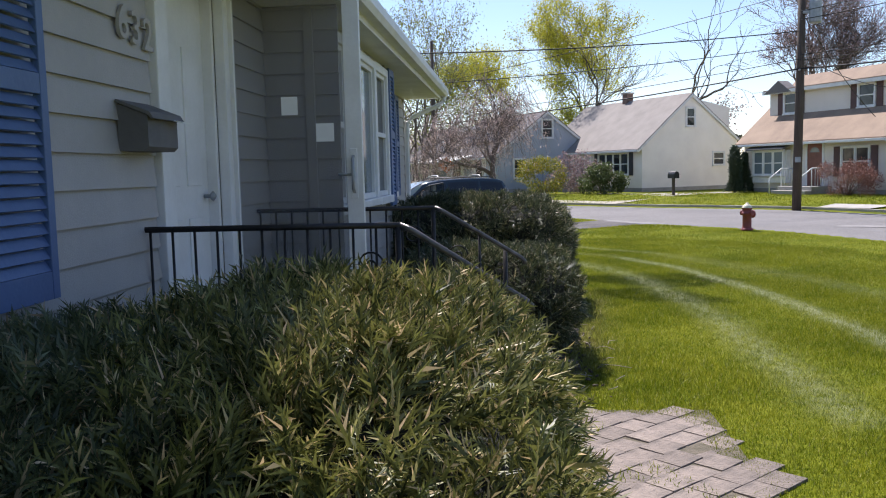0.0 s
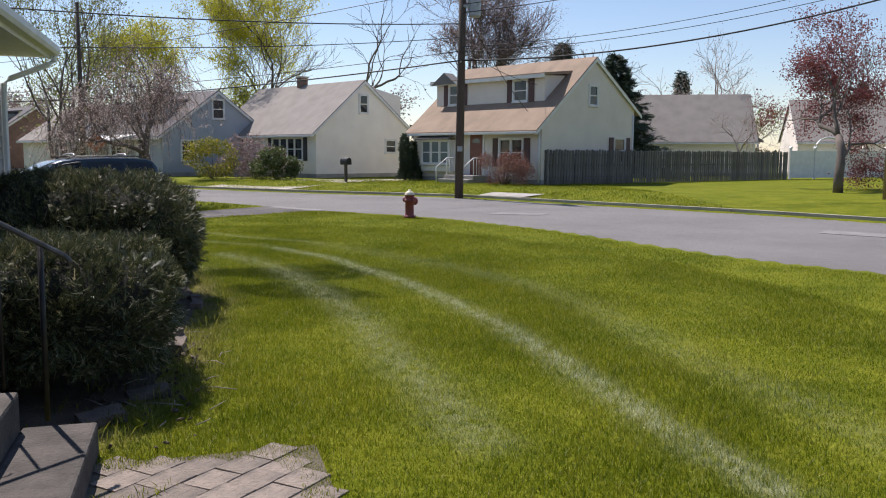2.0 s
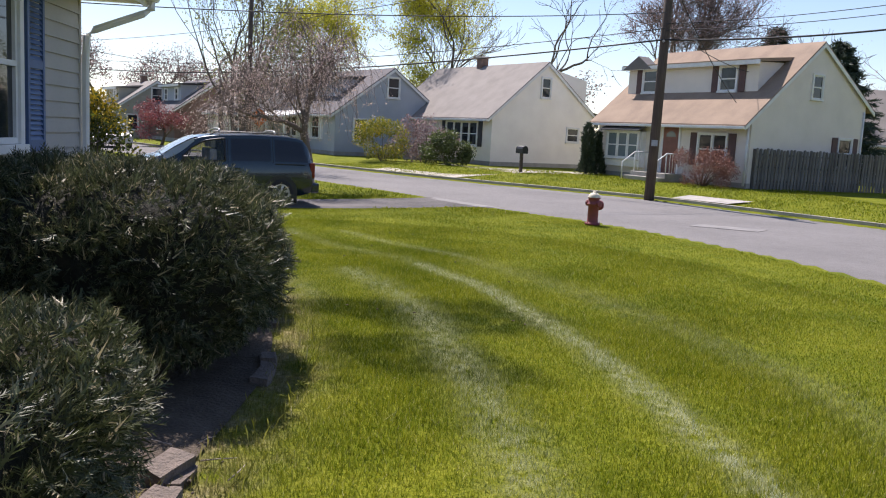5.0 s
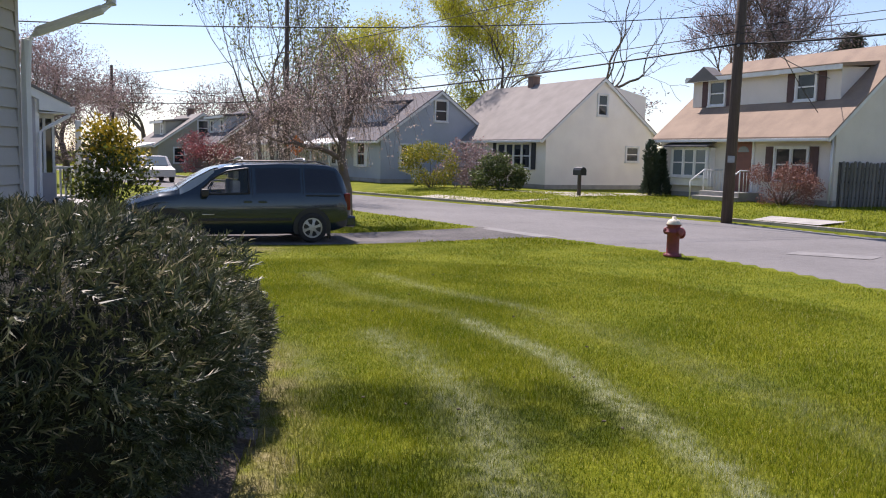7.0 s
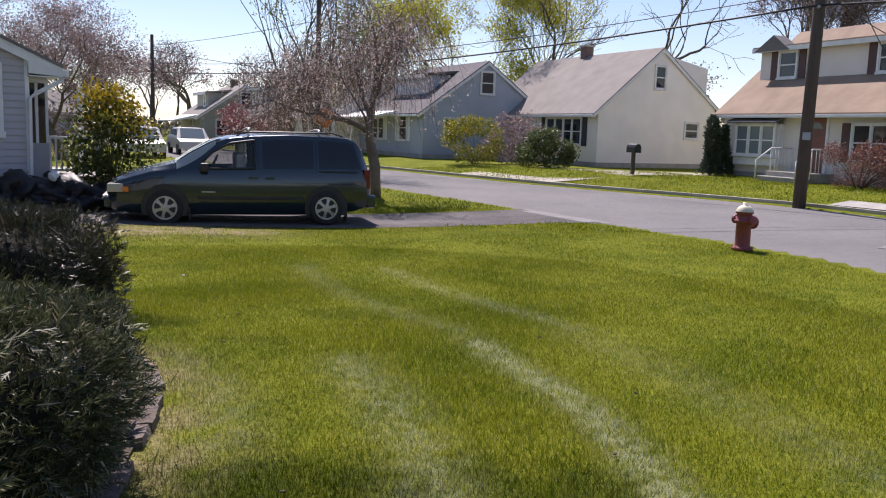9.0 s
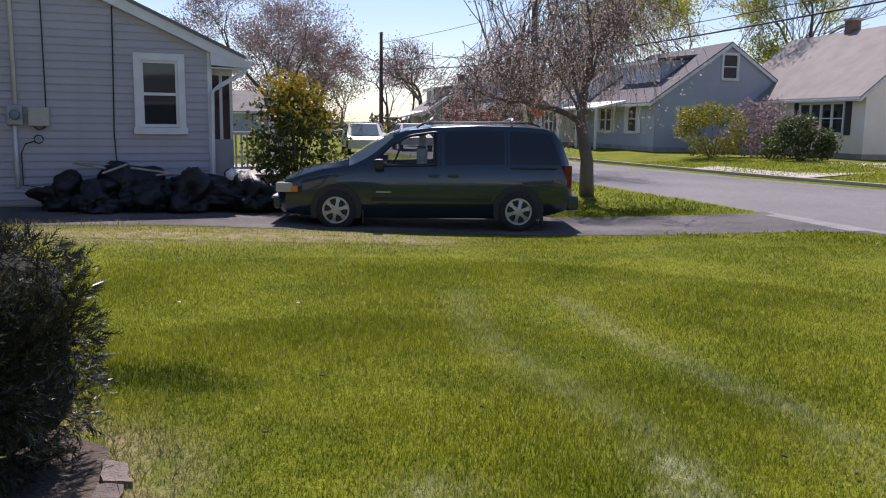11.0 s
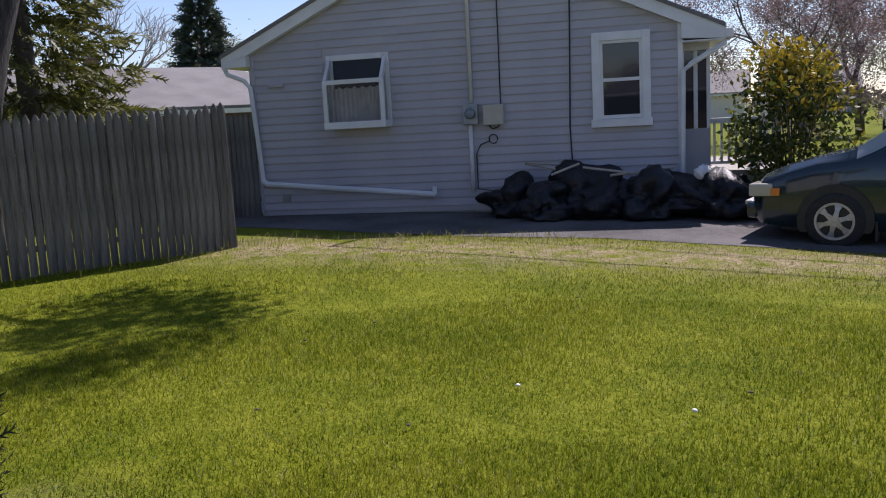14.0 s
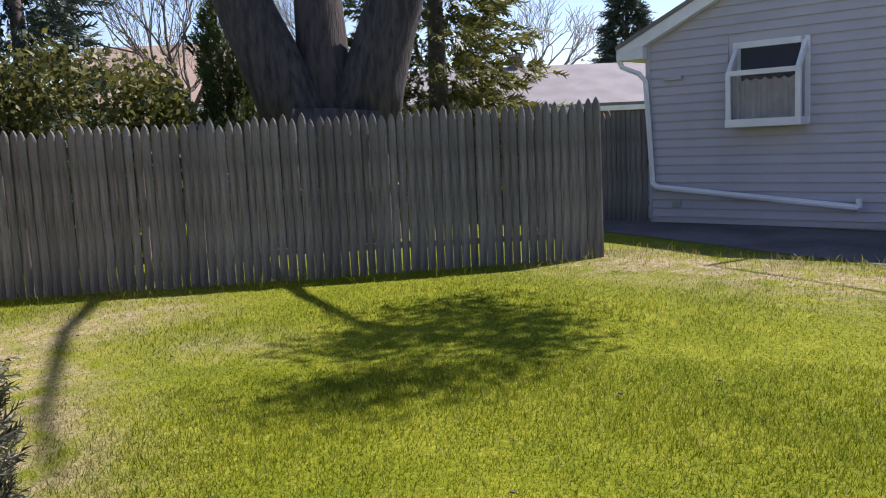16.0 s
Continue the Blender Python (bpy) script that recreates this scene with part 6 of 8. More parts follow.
conifer("spruce_tree", (20.0, 54.5), 7.8, 3.5, "dark blue-green spruce beside the ivory house", M["conifer"], 51, 4500, 0.5)
conifer("spruce_tree", (17.2, 57), 8.8, 3.2, "dark pine top above the ivory roof", M["conifer"], 52, 4500, 0.5)
conifer("spruce_tree", (32.0, 72), 8.6, 1.6, "narrow dark spruce far off", M["conifer"], 53, 2500, 0.5)
conifer("spruce_tree", (49, 72), 8.0, 2.0, "dark spruce far off behind the fence", M["conifer"], 54, 2500, 0.5)
conifer("columnar_yew", (5.55, 45.2), 2.35, 0.42, "narrow dark columnar evergreen by the house wall", M["conifer"], 55, 2600, 0.16, 0.5, low=0.05, category="shrub")
conifer("columnar_yew", (6.05, 45.6), 2.0, 0.36, "narrow dark columnar evergreen by the house wall", M["conifer"], 56, 2200, 0.16, 0.5, low=0.05, category="shrub")
conifer("spruce_tree", (-17.6, 15.6), 8.5, 2.5, "golden-green fir behind the stockade fence", M["conifer_gold"], 57, 6000, 0.32)
conifer("spruce_tree", (-41, 24.3), 8.8, 2.6, "dark spruce behind the gray house", M["conifer"], 58, 4000, 0.5)
conifer("spruce_tree", (-16.2, 8.2), 7.5, 2.2, "dark green fir behind the stockade fence", M["conifer"], 59, 4500, 0.32)
conifer("arborvitae", (-15.0, 12.2), 4.0, 0.95, "cone-shaped green arborvitae behind the fence", M["shrub_green"], 60, 5000, 0.18, 0.8, low=0.1)


def shrub(name, base, half, high, count, leaf, material, label, seed, low=0.05, twigs=10, shape=1.0, tip=None):
    """A loose shrub: stems and many small leaves in uneven clumps."""
    global rng
    rng = np.random.default_rng(seed)
    random.seed(seed)
    z = float(height(base[0], base[1]))
    root = empty(name, pose(base[0], base[1], z), label, "shrub")
    clumps = []
    for i in range(26):
        a, r = rng.random() * 2 * math.pi, rng.random() ** 0.5
        h = low + (high - low) * (0.15 + 0.85 * rng.random())
        f = (1 - (h / high - 0.5) ** 2 * 1.6 * shape)
        clumps.append((math.cos(a) * r * half[0] * f, math.sin(a) * r * half[1] * f, h * 0.92))
    cl = np.array(clumps)
    lines = []
    for c in clumps[:max(twigs, 4)]:
        lines.append(([(c[0] * 0.08, c[1] * 0.08, -0.03), (c[0] * 0.4, c[1] * 0.4, c[2] * 0.45), (c[0], c[1], c[2])], [0.02, 0.013, 0.005]))
    tubes("stemwork", lines, M["bark_far"], root, 5)
    sz = 0.27 * (half[0] + half[1] + high) / 3
    pick = rng.integers(len(cl), size=count)
    dirs = rng.normal(size=(count, 3))
    dirs /= np.linalg.norm(dirs, axis=1, keepdims=True)
    P = cl[pick] + dirs * (sz * (0.35 + 0.75 * rng.random(count) ** 0.6))[:, None]
    P[:, 2] = np.maximum(P[:, 2], 0.02)
    if tip:
        up_ = P[:, 2] + rng.normal(scale=0.16, size=count) * high + 0.25 * P[:, 0] > high * 0.80
        part("tip_foliage", quads_object("tip_foliage", leaf_cards(P[up_], leaf * (0.6 + 0.8 * rng.random(up_.sum())), -0.6, 0.5), tip), root, "yellow leaf tips")
        P = P[~up_]
    part("leaves", quads_object("leaves", leaf_cards(P, leaf * (0.6 + 0.8 * rng.random(len(P))), 0.1, 0.6), material), root)
    return root


shrub("garden_shrub", (-8.55, 25.35), (0.80, 0.80), 2.40, 4800, 0.095, M["shrub_porch"], "loose dark shrub with yellow tips in front of the porch", 61, low=0.45, twigs=20, tip=M["shrub_tip"])
shrub("garden_shrub", (-4.5, 47.6), (1.6, 1.2), 2.1, 5000, 0.10, M["shrub_gold"], "olive-gold shrub beside the white house", 62)
shrub("garden_shrub", (-2.5, 49.2), (1.9, 1.2), 2.3, 5000, 0.10, M["bud_leaf"], "brownish twiggy shrub beside the white house", 63)
shrub("garden_shrub", (-1.2, 46.9), (1.15, 1.0), 1.6, 5000, 0.12, M["shrub_green"], "rounded gray-green shrub in front of the white house", 64)
shrub("garden_shrub", (9.45, 38.6), (1.55, 1.1), 1.45, 9000, 0.055, M["russet_leaf"], "low red-brown twiggy shrub in front of the ivory house", 65, twigs=24)
shrub("garden_shrub", (-25.0, 60.5), (1.0, 1.0), 1.3, 2500, 0.14, M["hedge"], "clipped dark shrub by the far pavement", 66)
shrub("garden_shrub", (-14.2, 10.4), (1.3, 1.6), 3.1, 7000, 0.12, M["conifer_gold"], "tall golden-green shrubs behind the fence", 67)
shrub("garden_shrub", (-14.8, 8.0), (1.6, 1.6), 3.6, 7000, 0.12, M["conifer_gold"], "tall golden-green shrubs behind the fence", 68)
shrub("garden_shrub", (-14.8, 13.6), (1.0, 1.2), 2.7, 4200, 0.12, M["shrub_green"], "dark green shrub beside the big trunk", 69)
tree("bare_tree", (-22.5, 9.0), 8.0, 0.16, 5, 0.34, (3, 3), "slender bare trees behind the shrubs", M["bark_far"], 71, M["green_leaf"], 900, 0.10, 0.3, up=0.12, stems=3)
tree("bare_tree", (-24.5, 13.0), 8.5, 0.18, 5, 0.4, (3, 3), "slender bare trees behind the shrubs", M["bark_far"], 72, M["green_leaf"], 900, 0.10, 0.3, up=0.1, stems=2)
tree("bare_tree", (-46, 20.5), 9.5, 0.25, 5, 0.45, (3, 3), "bare tree beyond the low roof", M["bark_pale"], 73, up=0.08, twig_min=0.015)
tree("bare_tree", (-62, 26), 9.0, 0.25, 5, 0.5, (3, 3), "far bare trees on the skyline", M["bark_pale"], 74, M["green_leaf"], 1200, 0.2, 0.6, up=0.06, twig_min=0.02)
tree("bare_tree", (-60, 18), 8.0, 0.25, 5, 0.5, (3, 3), "far bare trees on the skyline", M["bark_pale"], 75, M["green_leaf"], 1200, 0.2, 0.6, up=0.06, twig_min=0.02)
tree("bare_tree", (-38, 34), 12.0, 0.3, 5, 0.5, (3, 3), "bare tree behind the gray house", M["bark_far"], 76, up=0.06, twig_min=0.012)

# the big trunk behind the fence
big = empty("big_maple", pose(-13.84, 14.0, -0.26), "huge old maple with three thick limbs behind the fence", "tree")
random.seed(80)
rng = np.random.default_rng(80)
V, F, tips = [], [], []


def limb(pts, rad, sides=14):
    v, f = tube_arrays(pts, rad, sides)
    for q in v:
        n_ = noise.noise(q * 3.0) * 0.05 + noise.noise(q * 9.0) * 0.02
        q.x += n_
        q.y += n_ * 0.7
    o = len(V)
    V.extend(v)
    F.extend([tuple(i + o for i in q) for q in f])


big.scale = (1.175, 1.175, 1.175)
limb([(0, 0, -0.2), (0, 0, 0.5), (0.02, 0, 1.2), (0, 0.05, 1.9)], [0.95, 0.78, 0.74, 0.72], 20)
limb([(0, -0.3, 1.5), (0.1, -0.62, 2.3), (0.2, -0.98, 3.2), (0.3, -1.35, 4.4), (0.2, -1.7, 6.0), (0.0, -2.2, 8.0)], [0.50, 0.42, 0.36, 0.33, 0.26, 0.16])
limb([(-0.1, 0.0, 1.5), (-0.05, -0.08, 2.5), (0.0, -0.12, 3.6), (-0.2, 0.0, 5.5), (-0.5, 0.2, 8.0)], [0.45, 0.34, 0.29, 0.24, 0.14])
limb([(0, 0.3, 1.5), (0.02, 0.55, 2.3), (0.05, 0.88, 3.3), (0.15, 1.25, 4.6), (0.4, 1.8, 6.0), (0.9, 2.6, 7.6)], [0.50, 0.41, 0.36, 0.32, 0.26, 0.16])
limb([(0.05, 0.88, 3.3), (1.3, 1.8, 3.9), (2.5, 2.7, 4.5), (3.1, 4.3, 6.2), (3.6, 6.0, 7.3)], [0.11, 0.085, 0.06, 0.045, 0.025], 9)
limb([(0.9, 2.6, 7.6), (2.37, 3.15, 7.9), (3.9, 4.7, 9.2), (4.6, 5.5, 9.75)], [0.075, 0.055, 0.04, 0.02], 9)
segs = []
for at, d in (((3.1, 4.3, 6.2), (0.9, 0.5, 0.1)), ((2.8, 3.5, 5.4), (1.0, 0.2, 0.1)), ((3.3, 5.1, 6.7), (0.5, -0.2, -0.2))):
    grow(at, d, 0.62, 0.02, 3, 0.6, 3, 0.0, segs, tips)
shade_tips = len(tips)
for at, d in (((0.0, -2.2, 8.0), (0.3, -0.6, 0.7)), ((-0.5, 0.2, 8.0), (-0.3, 0.2, 1)), ((0.9, 2.6, 7.6), (-0.6, 0.1, 0.8))):
    grow(at, d, 2.4, 0.05, 4, 0.55, 3, 0.05, segs, tips)
part("trunk", mesh_object("trunk", V, F, M["bark"], True), big)
V, F = [], []
for pts, rad, dep in segs:
    v, f = tube_arrays(pts, [max(r, 0.008) for r in rad], 6 if dep > 2 else 3)
    o = len(V)
    V.extend(v)
    F.extend([tuple(i + o for i in q) for q in f])
tagged(part("branchwork", mesh_object("branchwork", V, F, M["bark"], True), big), kind="stuff")
T = np.array([tuple(p) for p, _ in tips])
pick = np.where(rng.random(9000) < 0.17, rng.integers(shade_tips, size=9000), rng.integers(len(T), size=9000))
P = T[pick] + rng.normal(scale=0.2, size=(9000, 3))
part("crown", quads_object("crown", leaf_cards(P, 0.10 * (0.6 + 0.8 * rng.random(9000))), M["green_leaf"]), big)

# rhododendron and small flowers at the bed's corner
rh = empty("rhododendron", OWN @ pose(1.52, 3.55, 0), "small rhododendron with long glossy leaves in the bed", "shrub")
stems, quads = [], []
for i in range(9):
    a, h = i * 0.7, 0.28 + 0.35 * ((i * 37) % 10) / 10
    top_ = Vector((0.22 * math.cos(a), 0.22 * math.sin(a), h))
    stems.append(([(0, 0, -0.02), tuple(top_ * 0.5), tuple(top_)], [0.010, 0.007, 0.005]))
    for j in range(9):
        b = j * 2 * math.pi / 9 + a
        dd = Vector((math.cos(b), math.sin(b), 0.25 - 0.5 * ((j * 7) % 5) / 5)).normalized()
        sd = dd.cross(Z).normalized() * 0.022
        m_ = top_ + dd * 0.07 + Vector((0, 0, 0.01))
        e_ = top_ + dd * 0.15 - Vector((0, 0, 0.015))
        quads.append([tuple(top_), tuple(m_ + sd), tuple(e_), tuple(m_ - sd)])
tubes("stemwork", stems, M["bark_far"], rh, 5)
part("leaves", quads_object("leaves", quads, M["rhodo"]), rh)
for d_, s_, h_ in ((1.55, -2.85, 0.22), (1.9, -2.2, 0.10)):
    q = OWN @ Vector((d_, s_, 0))
    fl = empty("dandelion", pose(q.x, q.y, float(height(q.x, q.y))), "single yellow dandelion flower on a thin stem", "flower", "dandelions")
    tubes("stem", [([(0, 0, 0), (0.01, 0, h_)], 0.004)], M["shrub_green"], fl, 5)
    bm = bmesh.new()
    bmesh.ops.create_uvsphere(bm, u_segments=10, v_segments=6, radius=0.026)
    bmesh.ops.scale(bm, vec=(1, 1, 0.55), verts=bm.verts)
    bmesh.ops.translate(bm, vec=(0.01, 0, h_), verts=bm.verts)
    part("head", done("head", bm, M["yellow"]), fl)

# woods at the end of every view, continued unseen behind the walker for window reflections: copies of two bare trees
random.seed(140)
far_a = tree("woodland_tree", (-60, 120), 12.0, 0.22, 4, 0.45, (3, 3), "bare gray-brown tree of the far woods", M["bark_far"], 141, M["bud_leaf"], 1000, 0.34, 0.7, up=0.06, twig_min=0.03, group="far woods")
far_b = tree("woodland_tree", (-70, 110), 11.0, 0.22, 4, 0.5, (3, 4), "bare gray-brown tree of the far woods", M["bark_pale"], 142, M["green_leaf"], 900, 0.34, 0.7, up=0.05, twig_min=0.03, group="far woods")
for i in range(72):
    a = radians(-46 + 360 * i / 72 + random.uniform(-1.2, 1.2))
    r = random.uniform(62, 125) if i % 3 == 0 and (15 < i < 30 or i > 40) else random.uniform(88, 130)
    x, y = -r * math.sin(a), 12 + r * math.cos(a)
    o = copy_thing(random.choice((far_a, far_b)), pose(x, y, float(height(x, y)) - 0.1, 0, 0, random.uniform(0, 360)))
    o.scale = (1, 1, random.uniform(0.6, 0.95))

# low scrub that closes the horizon all round; the unseen part behind is added for window reflections
rng = np.random.default_rng(150)
k_ = 40000
a_ = rng.random(k_) * 2 * math.pi
r_ = rng.uniform(92, 118, k_)
top_ = 2.6 + 1.3 * np.sin(a_ * 23) + 0.9 * np.sin(a_ * 57 + 1) + 0.6 * np.sin(a_ * 131)
P = np.stack([r_ * np.cos(a_), 14 + r_ * np.sin(a_), np.zeros(k_)], 1)
P[:, 2] = height(P[:, 0], P[:, 1]) + np.maximum(top_, 0.8) * rng.random(k_) ** 0.8
tagged(quads_object("far_scrub", leaf_cards(P, 0.55 * (0.6 + 0.8 * rng.random(k_)), 0.1, 0.7), M["scrub"]), "far belt of gray-green scrub and garden hedges", "scrub", kind="stuff")


# ---------------------------------------------------------------- minivan
def lerp_table(x, table):
    xs, ys = [p[0] for p in table], [p[1] for p in table]
    return float(np.interp(x, xs, ys))


# along the car: x from the front axle; z of roof or bonnet, of the belt, half widths
ROOF = [(-0.97, 0.60), (-0.93, 0.72), (-0.80, 0.83), (-0.55, 0.93), (-0.2, 1.02), (0.04, 1.07), (0.18, 1.11), (0.46, 1.30), (0.82, 1.50), (1.1, 1.59), (1.5, 1.64), (2.2, 1.675), (2.9, 1.665), (3.25, 1.64), (3.42, 1.585), (3.55, 1.41), (3.67, 1.10), (3.73, 0.80), (3.74, 0.55)]
BELT = [(-0.97, 0.54), (-0.8, 0.77), (-0.2, 0.95), (0.3, 1.0), (1.0, 0.99), (2.5, 1.02), (3.5, 1.03), (3.74, 0.80)]
SILL = [(-0.97, 0.36), (-0.85, 0.25), (-0.5, 0.22), (0.5, 0.20), (3.0, 0.20), (3.4, 0.26), (3.67, 0.34), (3.74, 0.42)]
HALF = [(-0.97, 0.52), (-0.93, 0.66), (-0.8, 0.80), (-0.5, 0.90), (0.0, 0.935), (1.0, 0.945), (2.9, 0.945), (3.4, 0.92), (3.62, 0.86), (3.71, 0.78), (3.74, 0.70)]
TOPW = [(-0.97, 0.46), (-0.5, 0.72), (0.12, 0.80), (0.5, 0.74), (1.0, 0.70), (2.0, 0.71), (3.2, 0.70), (3.52, 0.68), (3.74, 0.66)]


GLASS_F = [0.05 + 0.89 * i / 18 for i in range(19)]


def front_top(x):
    """How far up the front side window reaches at x."""
    return float(np.interp(x, (0.62, 0.80, 1.0, 1.15, 1.56), (0.30, 0.60, 0.74, 0.80, 0.83)))


def van_section(x, n=26):
    """Half a cross section from the sill over the side to the roof's middle."""
    r, b, s, h, t = (lerp_table(x, q) for q in (ROOF, BELT, SILL, HALF, TOPW))
    b = min(b, r - 0.03)
    pts = [(h * 0.90, s), (h * 0.965, s + 0.05), (h * 0.99, s + (b - s) * 0.35), (h, s + (b - s) * 0.62), (h * 0.985, s + (b - s) * 0.86), (h * 0.955, b)]
    up = r - b
    for k in GLASS_F:
        w = float(np.interp(k, (0, 0.25, 0.5, 0.72, 0.86, 0.94), (0, 0.22, 0.5, 0.75, 0.90, 0.985)))
        pts.append((h * 0.955 + (t - h * 0.955) * w, b + up * k))
    pts += [(t * 0.86, r - 0.018), (t * 0.5, r + 0.004), (0.0, r + 0.012)]
    return pts


def van_surface_point(x, f, side, off=0.0):
    """A point on the glasshouse side: f from belt to roof."""
    r, b, h, t = (lerp_table(x, q) for q in (ROOF, BELT, HALF, TOPW))
    w = float(np.interp(f, (0, 0.25, 0.5, 0.72, 0.86, 0.94), (0, 0.22, 0.5, 0.75, 0.90, 0.985)))
    return (x, side * (h * 0.955 + (t - h * 0.955) * w + off), b + (r - b) * f)


VAN = pose(-6.07, 23.09, -0.14, 0, 0, 28.7) @ pose(0, 0.80, 0)
van = empty("minivan", VAN, "dark green minivan parked on the asphalt driveway", "minivan")
xs = sorted(set(round(float(q), 2) for q in [p[0] for p in ROOF] + list(np.arange(-0.9, 3.72, 0.04))))
xs = [q for i, q in enumerate(xs) if i == 0 or q - xs[i - 1] > 0.015 or q < -0.9 or q > 3.6]
V, F = [], []
for x in xs:
    half_ = van_section(x)
    for y, z in half_:
        V.append((x, -y, z))
    for y, z in half_[::-1][1:]:
        V.append((x, y, z))
c = 2 * len(van_section(0)) - 1
for i in range(len(xs) - 1):
    for j in range(c - 1):
        x_ = (xs[i] + xs[i + 1]) / 2
        jj = j if j < c // 2 else c - 2 - j
        # openings for the front side windows and the windscreen
        if 6 <= jj < 24 and 0.64 < x_ < 1.55 and (GLASS_F[jj - 6] + GLASS_F[jj - 5]) / 2 < front_top(x_) - 0.01:
            continue
        if jj >= 25 and 0.24 < x_ < 0.95:
            continue
        F.append((i * c + j, (i + 1) * c + j, (i + 1) * c + j + 1, i * c + j + 1))
F.append(tuple(range(c))[::-1])
F.append(tuple((len(xs) - 1) * c + j for j in range(c)))
bm = bmesh.new()
vv = [bm.verts.new(p) for p in V]
for q in F:
    bm.faces.new([vv[i] for i in q])
bmesh.ops.recalc_face_normals(bm, faces=bm.faces)
part("body", done("body", bm, M["van"], True), van)


def van_pane(name, outline, side, material, off=0.006, grid=(14, 8)):
    """A side window: outline maps u, v in 0..1 to x and f."""
    nu, nv = grid
    v, f = [], []
    for i in range(nu + 1):
        for j in range(nv + 1):
            x, ff = outline(i / nu, j / nv)
            v.append(van_surface_point(x, ff, side, off))
    for i in range(nu):
        for j in range(nv):
            q = (i * (nv + 1) + j, (i + 1) * (nv + 1) + j, (i + 1) * (nv + 1) + j + 1, i * (nv + 1) + j + 1)
            f.append(q if side < 0 else q[::-1])
    return part(name, mesh_object(name, v, f, material, True), van)


def box_outline(x0, x1, f0, f1, slant0=0.0, slant1=0.0):
    return lambda u, v: ((x0 + slant0 * v) * (1 - u) + (x1 + slant1 * v) * u, f0 + (f1 - f0) * v)


def front_outline(u, v):
    x = 0.62 + u * (1.56 - 0.62)
    lim = front_top(x)
    return (x, 0.05 + (lim - 0.05) * v)


for side in (-1, 1):
    van_pane("front_side_window", front_outline, side, M["carglass_clear"])
    van_pane("windscreen_corner", lambda u, v: (0.20 + 0.68 * u, 0.985 - (0.985 - (0.06 + 0.80 * u ** 0.85)) * (1 - v)), side, M["screenglass"], 0.008)
    ring = [van_surface_point(*front_outline(u, 0.0), side, 0.008) for u in np.linspace(0, 1, 12)] + [van_surface_point(*front_outline(1.0, v), side, 0.008) for v in np.linspace(0, 1, 8)] + [van_surface_point(*front_outline(u, 1.0), side, 0.008) for u in np.linspace(1, 0, 16)] + [van_surface_point(*front_outline(0.0, v), side, 0.008) for v in np.linspace(1, 0, 5)]
    tubes("window_seal", [(ring, 0.022)], M["black"], van, 6)
    van_pane("sliding_door_window", box_outline(1.70, 2.62, 0.05, 0.83), side, M["carglass"])
    van_pane("rear_quarter_window", box_outline(2.72, 3.54, 0.05, 0.83, 0, -0.16), side, M["carglass"])
    for x in (1.62, 2.67):
        van_pane("door_gap", box_outline(x - 0.006, x + 0.006, -0.0, 0.86), side, M["black"], 0.004, (1, 6))
# windscreen and rear window
def screen(name, x_lo, x_hi, w, material, lift):
    v, f = [], []
    for i in range(9):
        x = x_lo + (x_hi - x_lo) * i / 8
        for j in range(13):
            k = (j / 6 - 1) * w
            r = lerp_table(x, ROOF)
            t = lerp_table(x, TOPW)
            v.append((x - lift * 0.6, k * t, r + 0.012 - 0.02 * abs(k) ** 3 + lift))
    for i in range(8):
        for j in range(12):
            f.append((i * 13 + j, (i + 1) * 13 + j, (i + 1) * 13 + j + 1, i * 13 + j + 1))
    return part(name, mesh_object(name, v, f, material, True), van)


screen("windscreen", 0.19, 0.98, 0.93, M["screenglass"], 0.012)
# lamps, bumpers, mouldings, handles, mirror
for side in (-1, 1):
    lm = box("headlamp", (-0.955, side * 0.46 - (0.385 if side < 0 else 0), 0.58), (-0.68, side * 0.46 + (0.385 if side > 0 else 0), 0.73), M["lens"], van, 0.03)
    box("indicator", (-0.70, side * 0.83 - 0.045, 0.59), (-0.60, side * 0.83 + 0.045, 0.68), M["amber"], van, 0.015)
    box("tail_lamp", (3.57, side * 0.80 - 0.05, 0.68), (3.70, side * 0.80 + 0.035, 1.04), M["redlens"], van, 0.02)
    box("side_moulding", (0.55, side * 0.945 - 0.012, 0.47), (2.42, side * 0.945 + 0.012, 0.52), M["black"], van, 0.006)
    box("sliding_rail", (2.72, side * 0.93 - 0.012, 0.985), (3.45, side * 0.93 + 0.012, 1.005), M["black"], van, 0.004)
    for x in (1.44, 1.74):
        box("door_handle", (x, side * 0.945 - 0.015, 0.84), (x + 0.17, side * 0.945 + 0.015, 0.885), M["van"], van, 0.01)
    box("mirror", (0.60, side * 1.03 - 0.10, 0.97), (0.74, side * 1.03 + 0.10, 1.12), M["black"], van, 0.03)
    tubes("roof_rail", [([(1.25, side * 0.60, 1.60), (1.38, side * 0.60, 1.68), (3.0, side * 0.60, 1.70), (3.2, side * 0.60, 1.64)], 0.014)], M["black"], van, 6)
    box("badge", (0.62, side * 0.948 - 0.006, 0.595), (0.86, side * 0.948 + 0.006, 0.615), M["rim"], van, 0.003)
for x in (1.45, 2.75):
    tubes("cross_bar", [([(x, -0.62, 1.70), (x + 0.05, -0.3, 1.745), (x + 0.05, 0.3, 1.745), (x, 0.62, 1.70)], 0.024)], M["rim"], van, 6)
box("front_bumper", (-1.03, -0.66, 0.30), (-0.86, 0.66, 0.50), M["van"], van, 0.06)
box("bumper_trim", (-1.05, -0.60, 0.46), (-0.95, 0.60, 0.51), M["rim"], van, 0.015)
